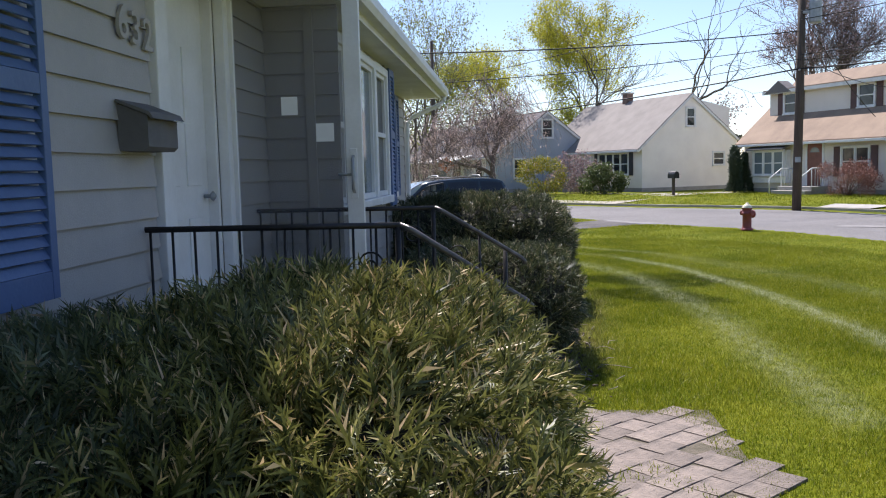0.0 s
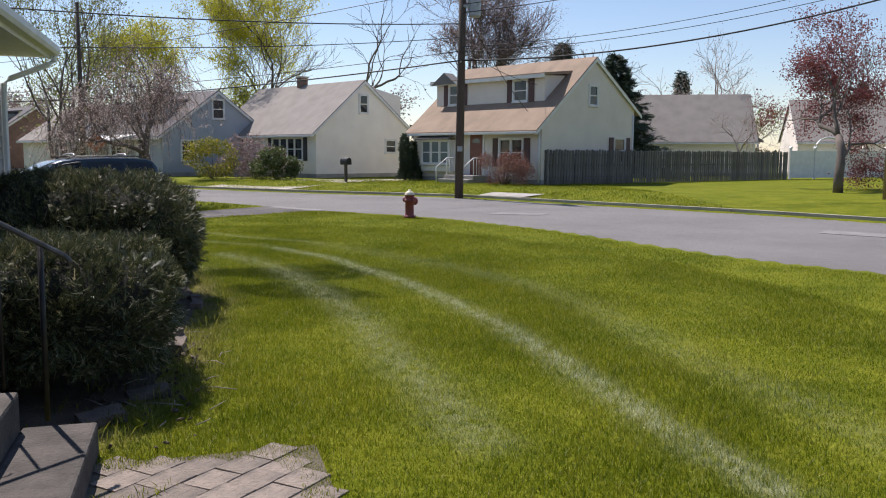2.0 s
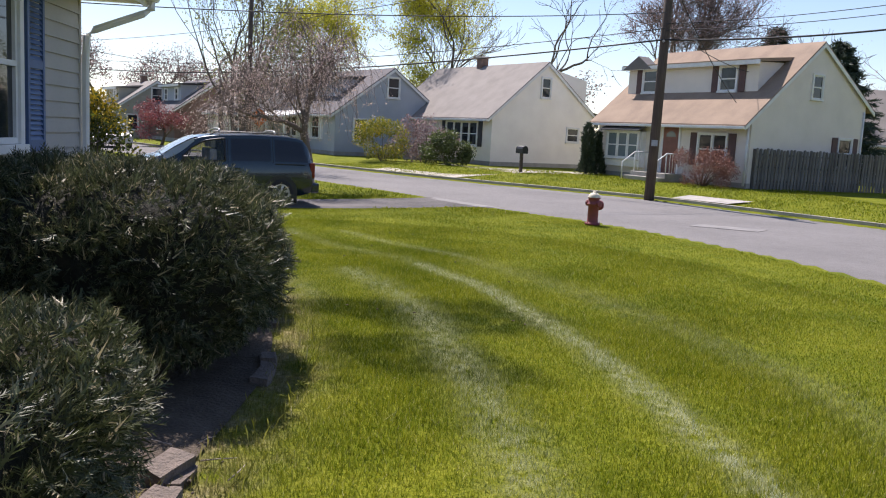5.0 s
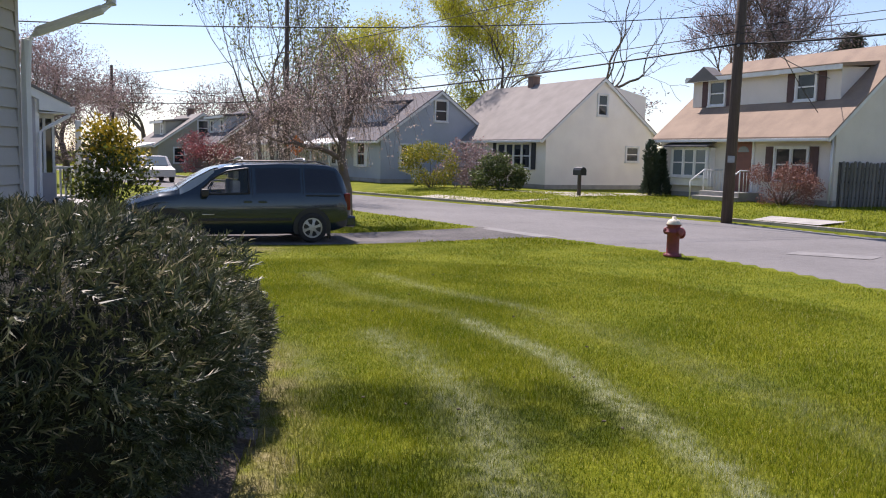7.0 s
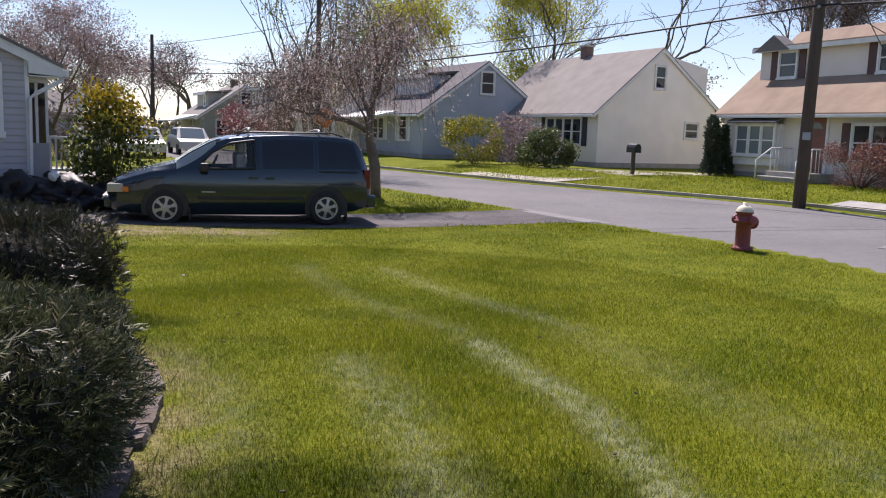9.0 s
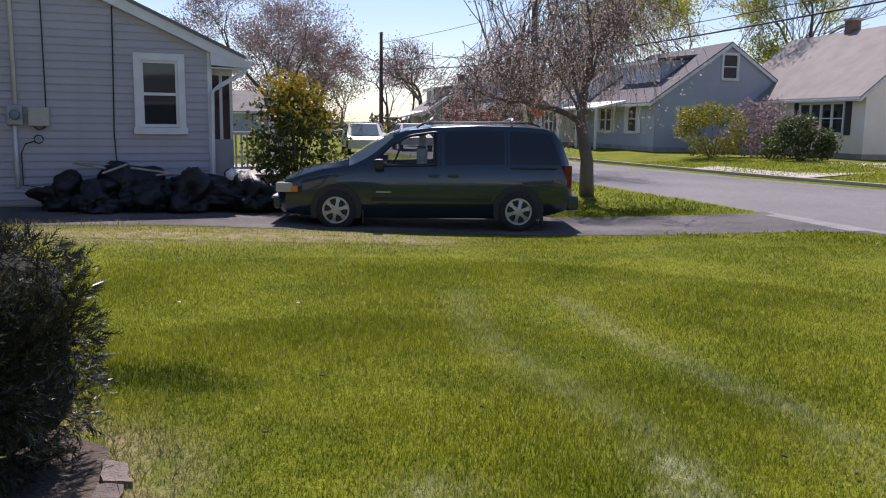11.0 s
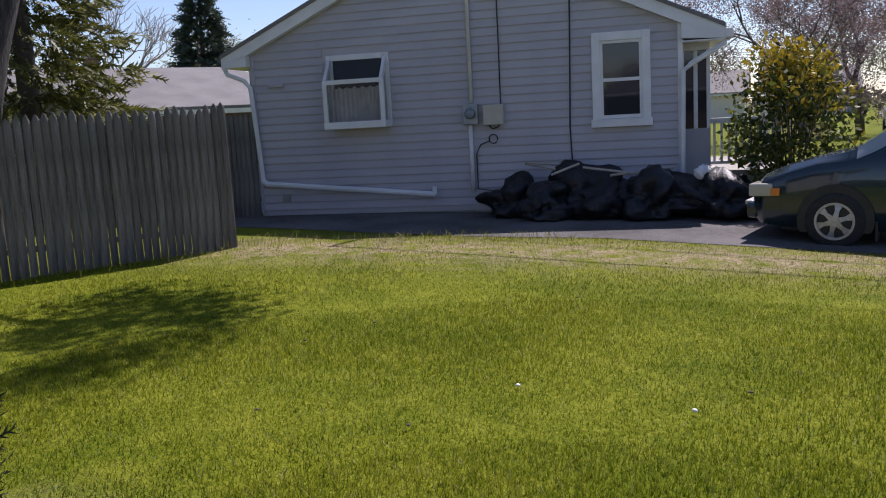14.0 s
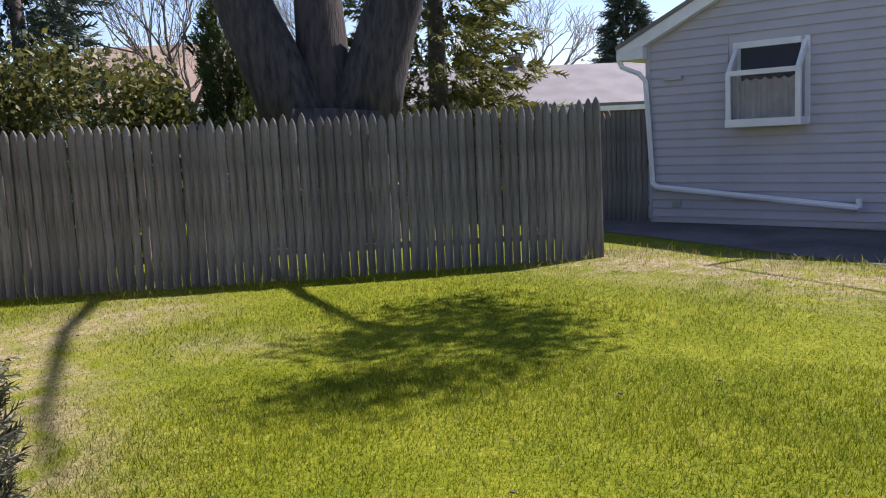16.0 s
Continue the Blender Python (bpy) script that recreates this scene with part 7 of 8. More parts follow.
box("rear_bumper", (3.62, -0.82, 0.32), (3.83, 0.82, 0.56), M["van"], van, 0.05)
box("grille", (-0.985, -0.42, 0.53), (-0.93, 0.42, 0.64), M["black"], van, 0.015)
box("underbody", (-0.6, -0.78, 0.18), (3.1, 0.78, 0.34), M["black"], van, 0.02)
box("dashboard", (0.45, -0.7, 0.90), (0.75, 0.7, 1.02), M["black"], van, 0.05)
for y in (-0.38, 0.38):
    box("seat", (1.25, y - 0.24, 0.55), (1.42, y + 0.24, 1.28), M["curtain"], van, 0.05)
tubes("steering_wheel", [([(0.88 + 0.08 * math.sin(k * 0.42), 0.38 + 0.19 * math.cos(k * 0.42), 1.05 + 0.17 * math.sin(k * 0.42)) for k in range(16)], 0.016)], M["black"], van, 6)
for y in (-0.38, 0.38):
    box("headrest", (1.29, y - 0.13, 1.30), (1.40, y + 0.13, 1.48), M["curtain"], van, 0.04)
tubes("aerial", [([(0.25, -0.70, 1.0), (0.10, -0.74, 1.22)], 0.006)], M["black"], van, 5)


def wheel(x, side):
    w_ = part("wheel", new("wheel"), van)
    w_.matrix_local = pose(x, side * 0.875, 0.32, 90 if side < 0 else -90, 0, 0)
    prof = [(0.20, -0.09), (0.27, -0.105), (0.312, -0.085), (0.32, -0.04), (0.32, 0.04), (0.312, 0.085), (0.27, 0.105), (0.205, 0.10)]
    n = 36
    v = [(r * math.cos(2 * math.pi * i / n), r * math.sin(2 * math.pi * i / n), z) for i in range(n) for r, z in prof]
    k = len(prof)
    f = [(i * k + j, i * k + j + 1, ((i + 1) % n) * k + j + 1, ((i + 1) % n) * k + j) for i in range(n) for j in range(k - 1)]
    part("tyre", mesh_object("tyre", v, f, M["rubber"], True), w_)
    prof2 = [(0.205, 0.10), (0.21, 0.112), (0.185, 0.112), (0.18, 0.085)]
    v = [(r * math.cos(2 * math.pi * i / n), r * math.sin(2 * math.pi * i / n), z) for i in range(n) for r, z in prof2]
    f = [(i * 4 + j, i * 4 + j + 1, ((i + 1) % n) * 4 + j + 1, ((i + 1) % n) * 4 + j) for i in range(n) for j in range(3)]
    for sp_ in range(6):
        a = 2 * math.pi * sp_ / 6 + 0.3
        ca, sa = math.cos(a), math.sin(a)
        o = len(v)
        for r, hw, z in ((0.05, 0.030, 0.115), (0.12, 0.022, 0.108), (0.19, 0.046, 0.095)):
            for e in (-1, 1):
                v.append((r * ca - e * hw * sa, r * sa + e * hw * ca, z))
                v.append((r * ca - e * hw * 0.9 * sa, r * sa + e * hw * 0.9 * ca, z - 0.035))
        for q in (0, 4):
            f += [(o + q, o + q + 2, o + q + 6, o + q + 4), (o + q, o + q + 4, o + q + 5, o + q + 1), (o + q + 2, o + q + 3, o + q + 7, o + q + 6)]
    o = len(v)
    v += [(0.062 * math.cos(2 * math.pi * i / 16), 0.062 * math.sin(2 * math.pi * i / 16), 0.118) for i in range(16)]
    f.append(tuple(range(o, o + 16)))
    part("rim", mesh_object("rim", v, f, M["rim"], False), w_)
    v = [(0.19 * math.cos(2 * math.pi * i / 24), 0.19 * math.sin(2 * math.pi * i / 24), 0.06) for i in range(24)]
    part("brake_disc", mesh_object("brake_disc", v, [tuple(range(24))], M["black"]), w_)
    return w_


def arch(x, side):
    n, out = 24, []
    for i in range(n + 1):
        a = math.pi * i / n * 1.16 - 0.25
        for r, y in ((0.40, 0.946), (0.335, 0.950), (0.325, 0.84)):
            out.append((x + r * math.cos(a), side * y, 0.33 + r * math.sin(a)))
    f = []
    for i in range(n):
        for j in range(2):
            q = (i * 3 + j, i * 3 + j + 1, (i + 1) * 3 + j + 1, (i + 1) * 3 + j)
            f.append(q)
    part("wheel_arch", mesh_object("wheel_arch", out, f, M["black"], True), van)
    # flat black disc on the uncut body paints the dark hollow round the wheel
    v = [(x + 0.395 * math.cos(2 * math.pi * i / 32), side * 0.9505, max(0.19, 0.33 + 0.395 * math.sin(2 * math.pi * i / 32))) for i in range(32)]
    part("wheel_well", mesh_object("wheel_well", v, [tuple(range(32)) if side > 0 else tuple(range(32))[::-1]], M["black"]), van)


for x in (0.0, 2.85):
    for side in (-1, 1):
        arch(x, side)
        wheel(x, side)
box("mud_flap", (3.22, -0.93, 0.08), (3.25, -0.72, 0.34), M["black"], van, 0.005)
box("mud_flap", (0.40, -0.93, 0.10), (0.43, -0.76, 0.32), M["black"], van, 0.005)


# ---------------------------------------------------------------- far parked cars
def far_car(base, rz, material, label, tall=1.45, length=4.4):
    car = empty("parked_car", pose(base[0], base[1], float(height(*base)) - 0.03, 0, 0, rz), label, "car", "cars parked along the street")
    prof = [(0, 0.32), (0, 0.72), (0.9, 0.88), (1.5, tall), (3.1, tall + 0.02), (3.9, 0.98), (length, 0.9), (length, 0.35)]
    bm = bmesh.new()
    rows = []
    for y, ins in ((-0.85, 0.10), (-0.80, 0.0), (0.80, 0.0), (0.85, 0.10)):
        rows.append([bm.verts.new((x, y * (0.86 if z > 1.2 else 1), z - (ins * 0.5 if z > 1 else 0))) for x, z in prof])
    for a, b in zip(rows[:-1], rows[1:]):
        for i in range(len(prof)):
            j = (i + 1) % len(prof)
            bm.faces.new((a[i], a[j], b[j], b[i]))
    bm.faces.new(rows[0][::-1])
    bm.faces.new(rows[-1])
    bmesh.ops.recalc_face_normals(bm, faces=bm.faces)
    part("body", done("body", bm, material), car)
    for y in (-0.82, 0.79):
        prism("side_window", [(1.2, 0.95), (1.6, tall - 0.08), (3.0, tall - 0.06), (3.6, 0.98)], y, y + 0.03, M["carglass"], "y", car)
    mesh = mesh_object("windscreen", [(0.92, -0.66, 0.92), (0.92, 0.66, 0.92), (1.48, 0.6, tall - 0.02), (1.48, -0.6, tall - 0.02)], [(0, 1, 2, 3)], M["glass_pale"])
    mesh.location.x = -0.02
    part("windscreen", mesh, car)
    for x in (0.75, 3.5):
        for y in (-0.8, 0.8):
            tubes("wheel", [([(x, y - 0.1, 0.31), (x, y + 0.1, 0.31)], 0.31)], M["rubber"], car, 16, False)
    return car


far_car((-19.4, 45.2), 128, M["rim"], "silver pickup-like car parked at the far kerb")
far_car((-25.5, 55.5), 128, M["black"], "dark car parked farther down the street")
far_car((-20.5, 52.0), 128, M["rim"], "silver car parked down the street")
far_car((21.0, 52.5), 170, M["black"], "dark car parked behind the wooden fence", 1.5)


# ---------------------------------------------------------------- hydrant, poles, signs
hy = empty("fire_hydrant", pose(3.72, 23.08, float(height(3.72, 23.08)) + 0.02, 0, 0, 40), "faded red fire hydrant with a cream cap on the verge", "fire hydrant")


def lathe(name, prof, material, parent, n=24, label=""):
    v = [(r * math.cos(2 * math.pi * i / n), r * math.sin(2 * math.pi * i / n), z) for i in range(n) for r, z in prof]
    k = len(prof)
    f = [(i * k + j, ((i + 1) % n) * k + j, ((i + 1) % n) * k + j + 1, i * k + j + 1) for i in range(n) for j in range(k - 1)]
    return part(name, mesh_object(name, v, f, material, True), parent, label)


lathe("barrel", [(0.001, 0.0), (0.165, 0.0), (0.165, 0.035), (0.125, 0.045), (0.115, 0.07), (0.112, 0.42), (0.145, 0.43), (0.145, 0.46), (0.118, 0.47), (0.116, 0.56), (0.135, 0.565), (0.135, 0.59)], M["hydrant"], hy)
lathe("bonnet", [(0.135, 0.588), (0.128, 0.61), (0.105, 0.655), (0.06, 0.685), (0.035, 0.69), (0.035, 0.73), (0.001, 0.732)], M["cream"], hy, 24, "cream-painted bonnet")
tubes("pumper_nozzle", [([(0.1, 0, 0.42), (0.17, 0, 0.42), (0.172, 0, 0.42), (0.21, 0, 0.42), (0.225, 0, 0.42)], [0.085, 0.085, 0.105, 0.105, 0.05])], M["hydrant"], hy, 18, False)
for s_ in (-1, 1):
    tubes("hose_nozzle", [([(0, s_ * 0.1, 0.46), (0, s_ * 0.15, 0.46), (0, s_ * 0.152, 0.46), (0, s_ * 0.19, 0.46), (0, s_ * 0.20, 0.46)], [0.055, 0.055, 0.07, 0.07, 0.03])], M["hydrant"], hy, 14, False)
for i in range(8):
    a = i * math.pi / 4
    tubes("bolt", [([(0.148 * math.cos(a), 0.148 * math.sin(a), 0.03), (0.148 * math.cos(a), 0.148 * math.sin(a), 0.055)], 0.012)], M["hydrant"], hy, 6, False)


def wood_pole(base, high, r, material, label, lean=(0, 0)):
    z = float(height(*base))
    p = empty("utility_pole", pose(base[0], base[1], z), label, "utility pole", "utility poles")
    tubes("shaft", [([(0, 0, -0.2), (lean[0] * 0.5, lean[1] * 0.5, high / 2), (lean[0], lean[1], high)], [r, r * 0.9, r * 0.72])], material, p, 14)
    return p


P1 = (6.56, 33.1)
pole1 = wood_pole(P1, 9.4, 0.165, M["pole"], "dark wooden utility pole with a gray transformer", (0.12, 0))
tubes("transformer", [([(0.52, -0.2, 6.75), (0.52, -0.2, 6.8), (0.52, -0.2, 7.5), (0.52, -0.2, 7.56)], [0.20, 0.225, 0.225, 0.16])], M["steel"], pole1, 16, False, "gray can transformer")
box("bracket", (0.1, -0.26, 7.1), (0.36, -0.14, 7.2), M["steel"], pole1, 0.01)
for z in (5.1, 7.9, 8.4):
    tubes("insulator", [([(0.0, -0.16, z), (0.0, -0.3, z)], 0.035)], M["steel"], pole1, 8)
box("tag", (-0.10, -0.175, 1.75), (0.10, -0.16, 1.95), M["steel"], pole1, 0.01)
P2 = (19.6, 26.2)
pole2 = wood_pole(P2, 9.6, 0.17, M["pole_pale"], "pale wooden utility pole on the far lawn")
tubes("cable_loop", [([(-0.25 + 0.22 * math.cos(k * 0.4), -0.1, 6.1 + 0.28 * math.sin(k * 0.4)) for k in range(16)], 0.03)], M["wire"], pole2, 6)
P3 = (-28.6, 61.6)
pole3 = wood_pole(P3, 7.4, 0.15, M["pole"], "wooden street-lamp pole at the bend of the street")
tubes("lamp_arm", [([(0, 0, 5.3), (-0.9, -0.4, 5.75), (-2.2, -1.0, 5.9)], 0.035)], M["steel"], pole3, 6)
box("lamp_head", (-2.9, -1.45, 5.80), (-2.1, -0.95, 5.95), M["steel"], pole3, 0.04)
P4 = (-8.3, 37.2)
pole4 = wood_pole(P4, 7.6, 0.10, M["pole"], "slim wooden pole beside the many-stemmed tree")
tubes("crossarm", [([(-0.1, 0, 3.55), (0.5, -0.1, 3.5)], 0.05)], M["pole"], pole4, 6)


def wire(a, b, sag, r=0.016, label="black overhead cable between the poles"):
    pts = []
    for i in range(25):
        u = i / 24
        pts.append((a[0] + (b[0] - a[0]) * u, a[1] + (b[1] - a[1]) * u, a[2] + (b[2] - a[2]) * u - sag * 4 * u * (1 - u)))
    ob = tubes("overhead_wire", [(pts, r)], M["wire"], None, 5)
    return tagged(ob, label, "cable", "overhead cables")


def top_of(p, z, dx=0.0, dy=0.0):
    return (p[0] + dx, p[1] + dy, float(height(*p)) + z)


for z, z2, sag, r in ((5.15, 6.5, 0.5, 0.030), (5.45, 6.9, 0.4, 0.012), (5.65, 7.2, 0.4, 0.012), (6.9, 8.8, 0.35, 0.016), (7.2, 9.4, 0.35, 0.014)):
    wire(top_of(P1, z, 0.05, -0.2), top_of(P2, z2), sag, r)
    wire(top_of(P2, z2), (30, 2, z2 + 0.6), sag, r)
wire(top_of(P1, 5.15, 0, -0.2), top_of(P3, 5.0), 0.7, 0.028)
wire(top_of(P1, 7.9, 0, -0.2), top_of(P3, 6.7), 0.6, 0.014)
wire(top_of(P1, 6.5, 0, -0.2), tuple(NB @ Vector((0.03, -0.26, 5.15))), 0.3, 0.02, "service cable running to the neighbour's house")
wire(top_of(P1, 6.0, 0, -0.2), tuple(NB @ Vector((0.49, -0.05, 4.05))), 0.3, 0.014, "thin telephone cable running to the gray house")
wire(top_of(P1, 5.5, 0, -0.2), top_of(P3, 5.6), 0.7, 0.014)
wire(top_of(P3, 6.4), (-20, 100, 7.5), 0.6, 0.02)
wire(top_of(P3, 5.0), (-60, 75, 6.5), 0.5, 0.02)
wire(top_of(P1, 5.6, 0.1, 0.0), (12.2, 42.0, 5.0), 0.25, 0.014, "thin service cable to the ivory house")
wire(top_of(P1, 7.2, 0.1, 0.0), (10.6, 39.0, 3.6), 0.25, 0.014, "thin service cable to the ivory house")

sg = empty("warning_sign", pose(-7.18, 34.8, float(height(-7.18, 34.8)), 0, 0, 12), "diamond-shaped orange warning sign on a thin post", "road sign")
tubes("post", [([(0, 0.03, -0.1), (0, 0.03, 2.35)], 0.025)], M["steel"], sg, 6)
prism("plate", [(-0.36, 2.0), (0, 1.64), (0.36, 2.0), (0, 2.36)], -0.006, 0.006, M["orange"], "y", sg)
prism("mark", [(-0.10, 2.02), (0.0, 1.88), (0.10, 1.98), (0.06, 2.14), (-0.06, 2.12)], -0.012, -0.007, M["dark_trim"], "y", sg, "plain dark mark")

pm = empty("post_mailbox", pose(2.43, 42.6, float(height(2.43, 42.6)), 0, 0, 30), "black mailbox on a short wooden post", "mailbox")
box("post", (-0.06, -0.06, -0.1), (0.06, 0.06, 0.85), M["pole"], pm, 0.01)
prism("box_body", [(-0.14, 0.85), (0.14, 0.85), (0.14, 1.05), (0.1, 1.15), (0, 1.19), (-0.1, 1.15), (-0.14, 1.05)], -0.3, 0.3, M["black"], "y", pm)


# ---------------------------------------------------------------- fences
def picket_mesh(wd, high, point=0.12, thick=0.02):
    """A half-round picket with a pointed head, a little narrower at the foot."""
    cols = (-0.5, -0.3, 0.0, 0.3, 0.5)
    rows = ((0.0, 0.94), (high * 0.45, 0.98), (high - point, 1.0), (high - point * 0.55, 0.80), (high - point * 0.2, 0.42), (high, 0.04))
    bulge = (0.0, 0.010, 0.015, 0.010, 0.0)
    v, f = [], []
    for z, k in rows:
        v += [(c_ * wd * k, -thick / 2 - b_ * (0.35 + 0.65 * k), z) for c_, b_ in zip(cols, bulge)]
    o = len(v)
    for z, k in rows:
        v += [(-0.5 * wd * k, thick / 2, z), (0.5 * wd * k, thick / 2, z)]
    for r_ in range(len(rows) - 1):
        a_ = r_ * 5
        f += [(a_ + i, a_ + i + 1, a_ + i + 6, a_ + i + 5) for i in range(4)]
        b_ = o + r_ * 2
        f += [(b_ + 1, b_, b_ + 2, b_ + 3), (b_, a_, a_ + 5, b_ + 2), (a_ + 4, b_ + 1, b_ + 3, a_ + 9)]
    me = bpy.data.meshes.new("picket")
    me.from_pydata(v, [], f)
    me.materials.append(M["fence"])
    return me


def stockade(name, a, b, high, wd, gap, label, seed, posts=2.4, points=0.12, solid=False):
    """A close-boarded fence of separate pointed pickets from a to b."""
    random.seed(seed)
    d = Vector((b[0] - a[0], b[1] - a[1], 0))
    L_ = d.length
    d.normalize()
    rz = math.degrees(math.atan2(d.y, d.x))
    root = empty(name, pose(a[0], a[1], float(height(*a)), 0, 0, rz), label, "fence", kind="structure")
    kinds = [picket_mesh(wd * s_, high + t_, points) for s_, t_ in ((1.0, 0), (0.94, 0.015), (1.05, -0.02), (0.98, 0.03), (0.9, -0.01))]
    n_ = int(L_ / (wd + gap))
    z0 = float(height(*a))
    for i in range(n_):
        x = (i + 0.5) * L_ / n_
        p = new("picket", random.choice(kinds))
        p.parent = root
        wz = float(height(a[0] + d.x * x, a[1] + d.y * x)) - z0
        p.matrix_local = pose(x, random.gauss(0, 0.004), wz - 0.03 + random.gauss(0, 0.010), random.gauss(0, 0.4), random.gauss(0, 0.22), random.gauss(0, 2.5))
    for z in (0.3, high * 0.52, high - 0.30):
        box("rail", (0, 0.012, z), (L_, 0.06, z + 0.07), M["fence"], root, 0.005)
    x = 0.05
    while x < L_:
        box("post", (x - 0.05, 0.06, -0.2), (x + 0.05, 0.16, high - 0.05), M["fence"], root, 0.01)
        x += posts
    return root


stockade("stockade_fence", (-9.75, 10.5), (-10.5, 17.45), 1.82, 0.0965, 0.0005, "weathered gray stockade fence with pointed pickets", 91)
stockade("stockade_fence", (-16.9, 16.2), (-14.05, 18.80), 1.80, 0.094, 0.001, "weathered stockade fence panel joining the gray house", 92)
stockade("board_fence", (11.5, 38.9), (28.6, 48.2), 1.65, 0.15, 0.03, "gray weathered board fence beside the ivory house", 93, points=0.05)
vf = empty("vinyl_fence", pose(28.7, 48.2, float(height(28.7, 48.2)), 0, 0, 14), "white vinyl privacy fence with capped posts", "fence", kind="structure")
for i in range(7):
    box("post", (i * 1.9, -0.06, -0.1), (i * 1.9 + 0.12, 0.06, 1.85), M["white"], vf, 0.01)
    prism("cap", [(i * 1.9 - 0.03, 1.85), (i * 1.9 + 0.15, 1.85), (i * 1.9 + 0.06, 1.97)], -0.09, 0.09, M["white"], "y", vf)
    if i < 6:
        box("panel", (i * 1.9 + 0.12, -0.02, 0.08), (i * 1.9 + 1.9, 0.02, 1.68), M["white"], vf)
arb = [([(3.0 + 1.1 * math.cos(k * math.pi / 10), 0, 1.7 + 0.8 * math.sin(k * math.pi / 10)) for k in range(11)], 0.05)]
tubes("arch", arb, M["white"], vf, 6)


# ---------------------------------------------------------------- bags beside the neighbour's wall
def bag(x, y, r, sx, sy, sz, seed):
    bm = bmesh.new()
    bmesh.ops.create_icosphere(bm, subdivisions=4, radius=1)
    for v in bm.verts:
        q = v.co.copy()
        n_ = 0.60 * noise.noise(q * 1.5 + Vector((seed * 3.1, 0, 0))) - 0.42 * abs(noise.noise(q * 3.2 + Vector((0, seed, 0)))) - 0.26 * abs(noise.noise(q * 7 + Vector((seed, 0, 0)))) - 0.10 * abs(noise.noise(q * 15 + Vector((seed, 2, 0)))) + 0.18 + (0.35 * max(0, q.z) ** 8)
        v.co = q * (1 + n_)
        v.co.z = max(v.co.z, -0.62)
    bmesh.ops.scale(bm, vec=(sx * r, sy * r, sz * r), verts=bm.verts)
    bmesh.ops.translate(bm, vec=(0, 0, 0.62 * sz * r), verts=bm.verts)
    ob = done("rubbish_bag", bm, M["bag"], True)
    ob.matrix_world = NB @ pose(x, y, -0.10, 0, 0, seed * 40)
    return tagged(ob, "bulging black plastic rubbish bag on the driveway", "rubbish bag", "pile of rubbish bags")


random.seed(95)
for i, (x, y, r) in enumerate(((0.78, -0.55, 0.36), (1.25, -0.7, 0.42), (1.2, -0.35, 0.50), (1.75, -0.5, 0.46), (2.05, -0.85, 0.38), (2.35, -0.45, 0.44), (2.75, -0.8, 0.40), (2.9, -0.4, 0.46), (3.3, -0.7, 0.40), (3.65, -0.45, 0.38), (3.75, -0.95, 0.36), (4.2, -0.85, 0.34), (4.55, -0.6, 0.32))):
    bag(x, y, r, 1.5 + 0.3 * math.sin(i), 1.0, 0.70 + 0.16 * math.cos(i * 2), i + 1)
for a, b in (((0.95, -0.75, 0.72), (1.75, -0.45, 0.62)), ((1.35, -0.95, 0.54), (1.75, -0.80, 0.68)), ((1.8, -0.8, 0.62), (2.9, -0.9, 0.46)), ((2.2, -0.95, 0.50), (3.1, -0.6, 0.56)), ((0.9, -0.4, 0.68), (1.4, -0.9, 0.62))):
    st = tubes("broken_stick", [([a, b], 0.018)], M["kerb"], None, 5, False)
    st.matrix_world = NB
    tagged(st, "pale broken stick lying on the rubbish bags", "stick", "sticks on the bags")
for x, y in ((3.45, -0.98), (3.5, -0.75)):
    bm = bmesh.new()
    bmesh.ops.create_icosphere(bm, subdivisions=3, radius=0.09)
    for v in bm.verts:
        v.co *= 1 + 0.4 * noise.noise(v.co * 22)
    ob = done("plastic_scrap", bm, M["paper"], True)
    ob.matrix_world = NB @ pose(x, y, 0.50)
    tagged(ob, "crumpled white plastic scrap on the rubbish bags", "plastic scrap")


# ---------------------------------------------------------------- bed edging, pavers, pebbles
random.seed(97)


def rough_stone(name, m, sx, sy, sz, material, label, category, group, seed):
    bm = box_data(-sx / 2, -sy / 2, 0, sx / 2, sy / 2, sz, 0.0)
    bmesh.ops.subdivide_edges(bm, edges=bm.edges[:], cuts=2, use_grid_fill=True)
    for v in bm.verts:
        n_ = noise.noise(v.co * 9 + Vector((seed, 0, 0)))
        v.co += Vector((n_ * 0.018, noise.noise(v.co * 8 + Vector((0, seed, 0))) * 0.018, n_ * 0.012))
    ob = done(name, bm, material)
    ob.matrix_world = m
    return tagged(ob, label, category, group)


EDGE = resample(BED_LOCAL, 46)
for i in range(45):
    a, b = EDGE[i], EDGE[i + 1]
    if (i < 26 and i not in (9, 10, 17, 18, 19, 24)) or i in (29, 33) or i > 36:
        continue
    rz = math.degrees(math.atan2(b[1] - a[1], b[0] - a[0]))
    mid = (a + b) / 2
    rough_stone("edging_stone", OWN @ pose(mid[0], mid[1], -0.065, random.gauss(0, 3), random.gauss(0, 3), rz), 0.22, 0.11, 0.10 + random.random() * 0.03, M["stone"], "reddish-brown edging block along the planting bed", "edging block", "edging blocks", i)
for d_, s_, rz, sx, sy, sz in ((1.70, -3.66, 25, 0.27, 0.17, 0.12), (1.96, -3.12, 12, 0.27, 0.16, 0.10), (2.1, -1.85, 80, 0.24, 0.15, 0.16), (2.04, -1.40, 65, 0.25, 0.14, 0.15)):
    rough_stone("garden_rock", OWN @ pose(d_, s_, -0.05, 4, -5, rz), sx, sy, sz, M["stone"], "loose reddish block at the corner of the bed", "garden rock", "loose blocks by the bed", rz)

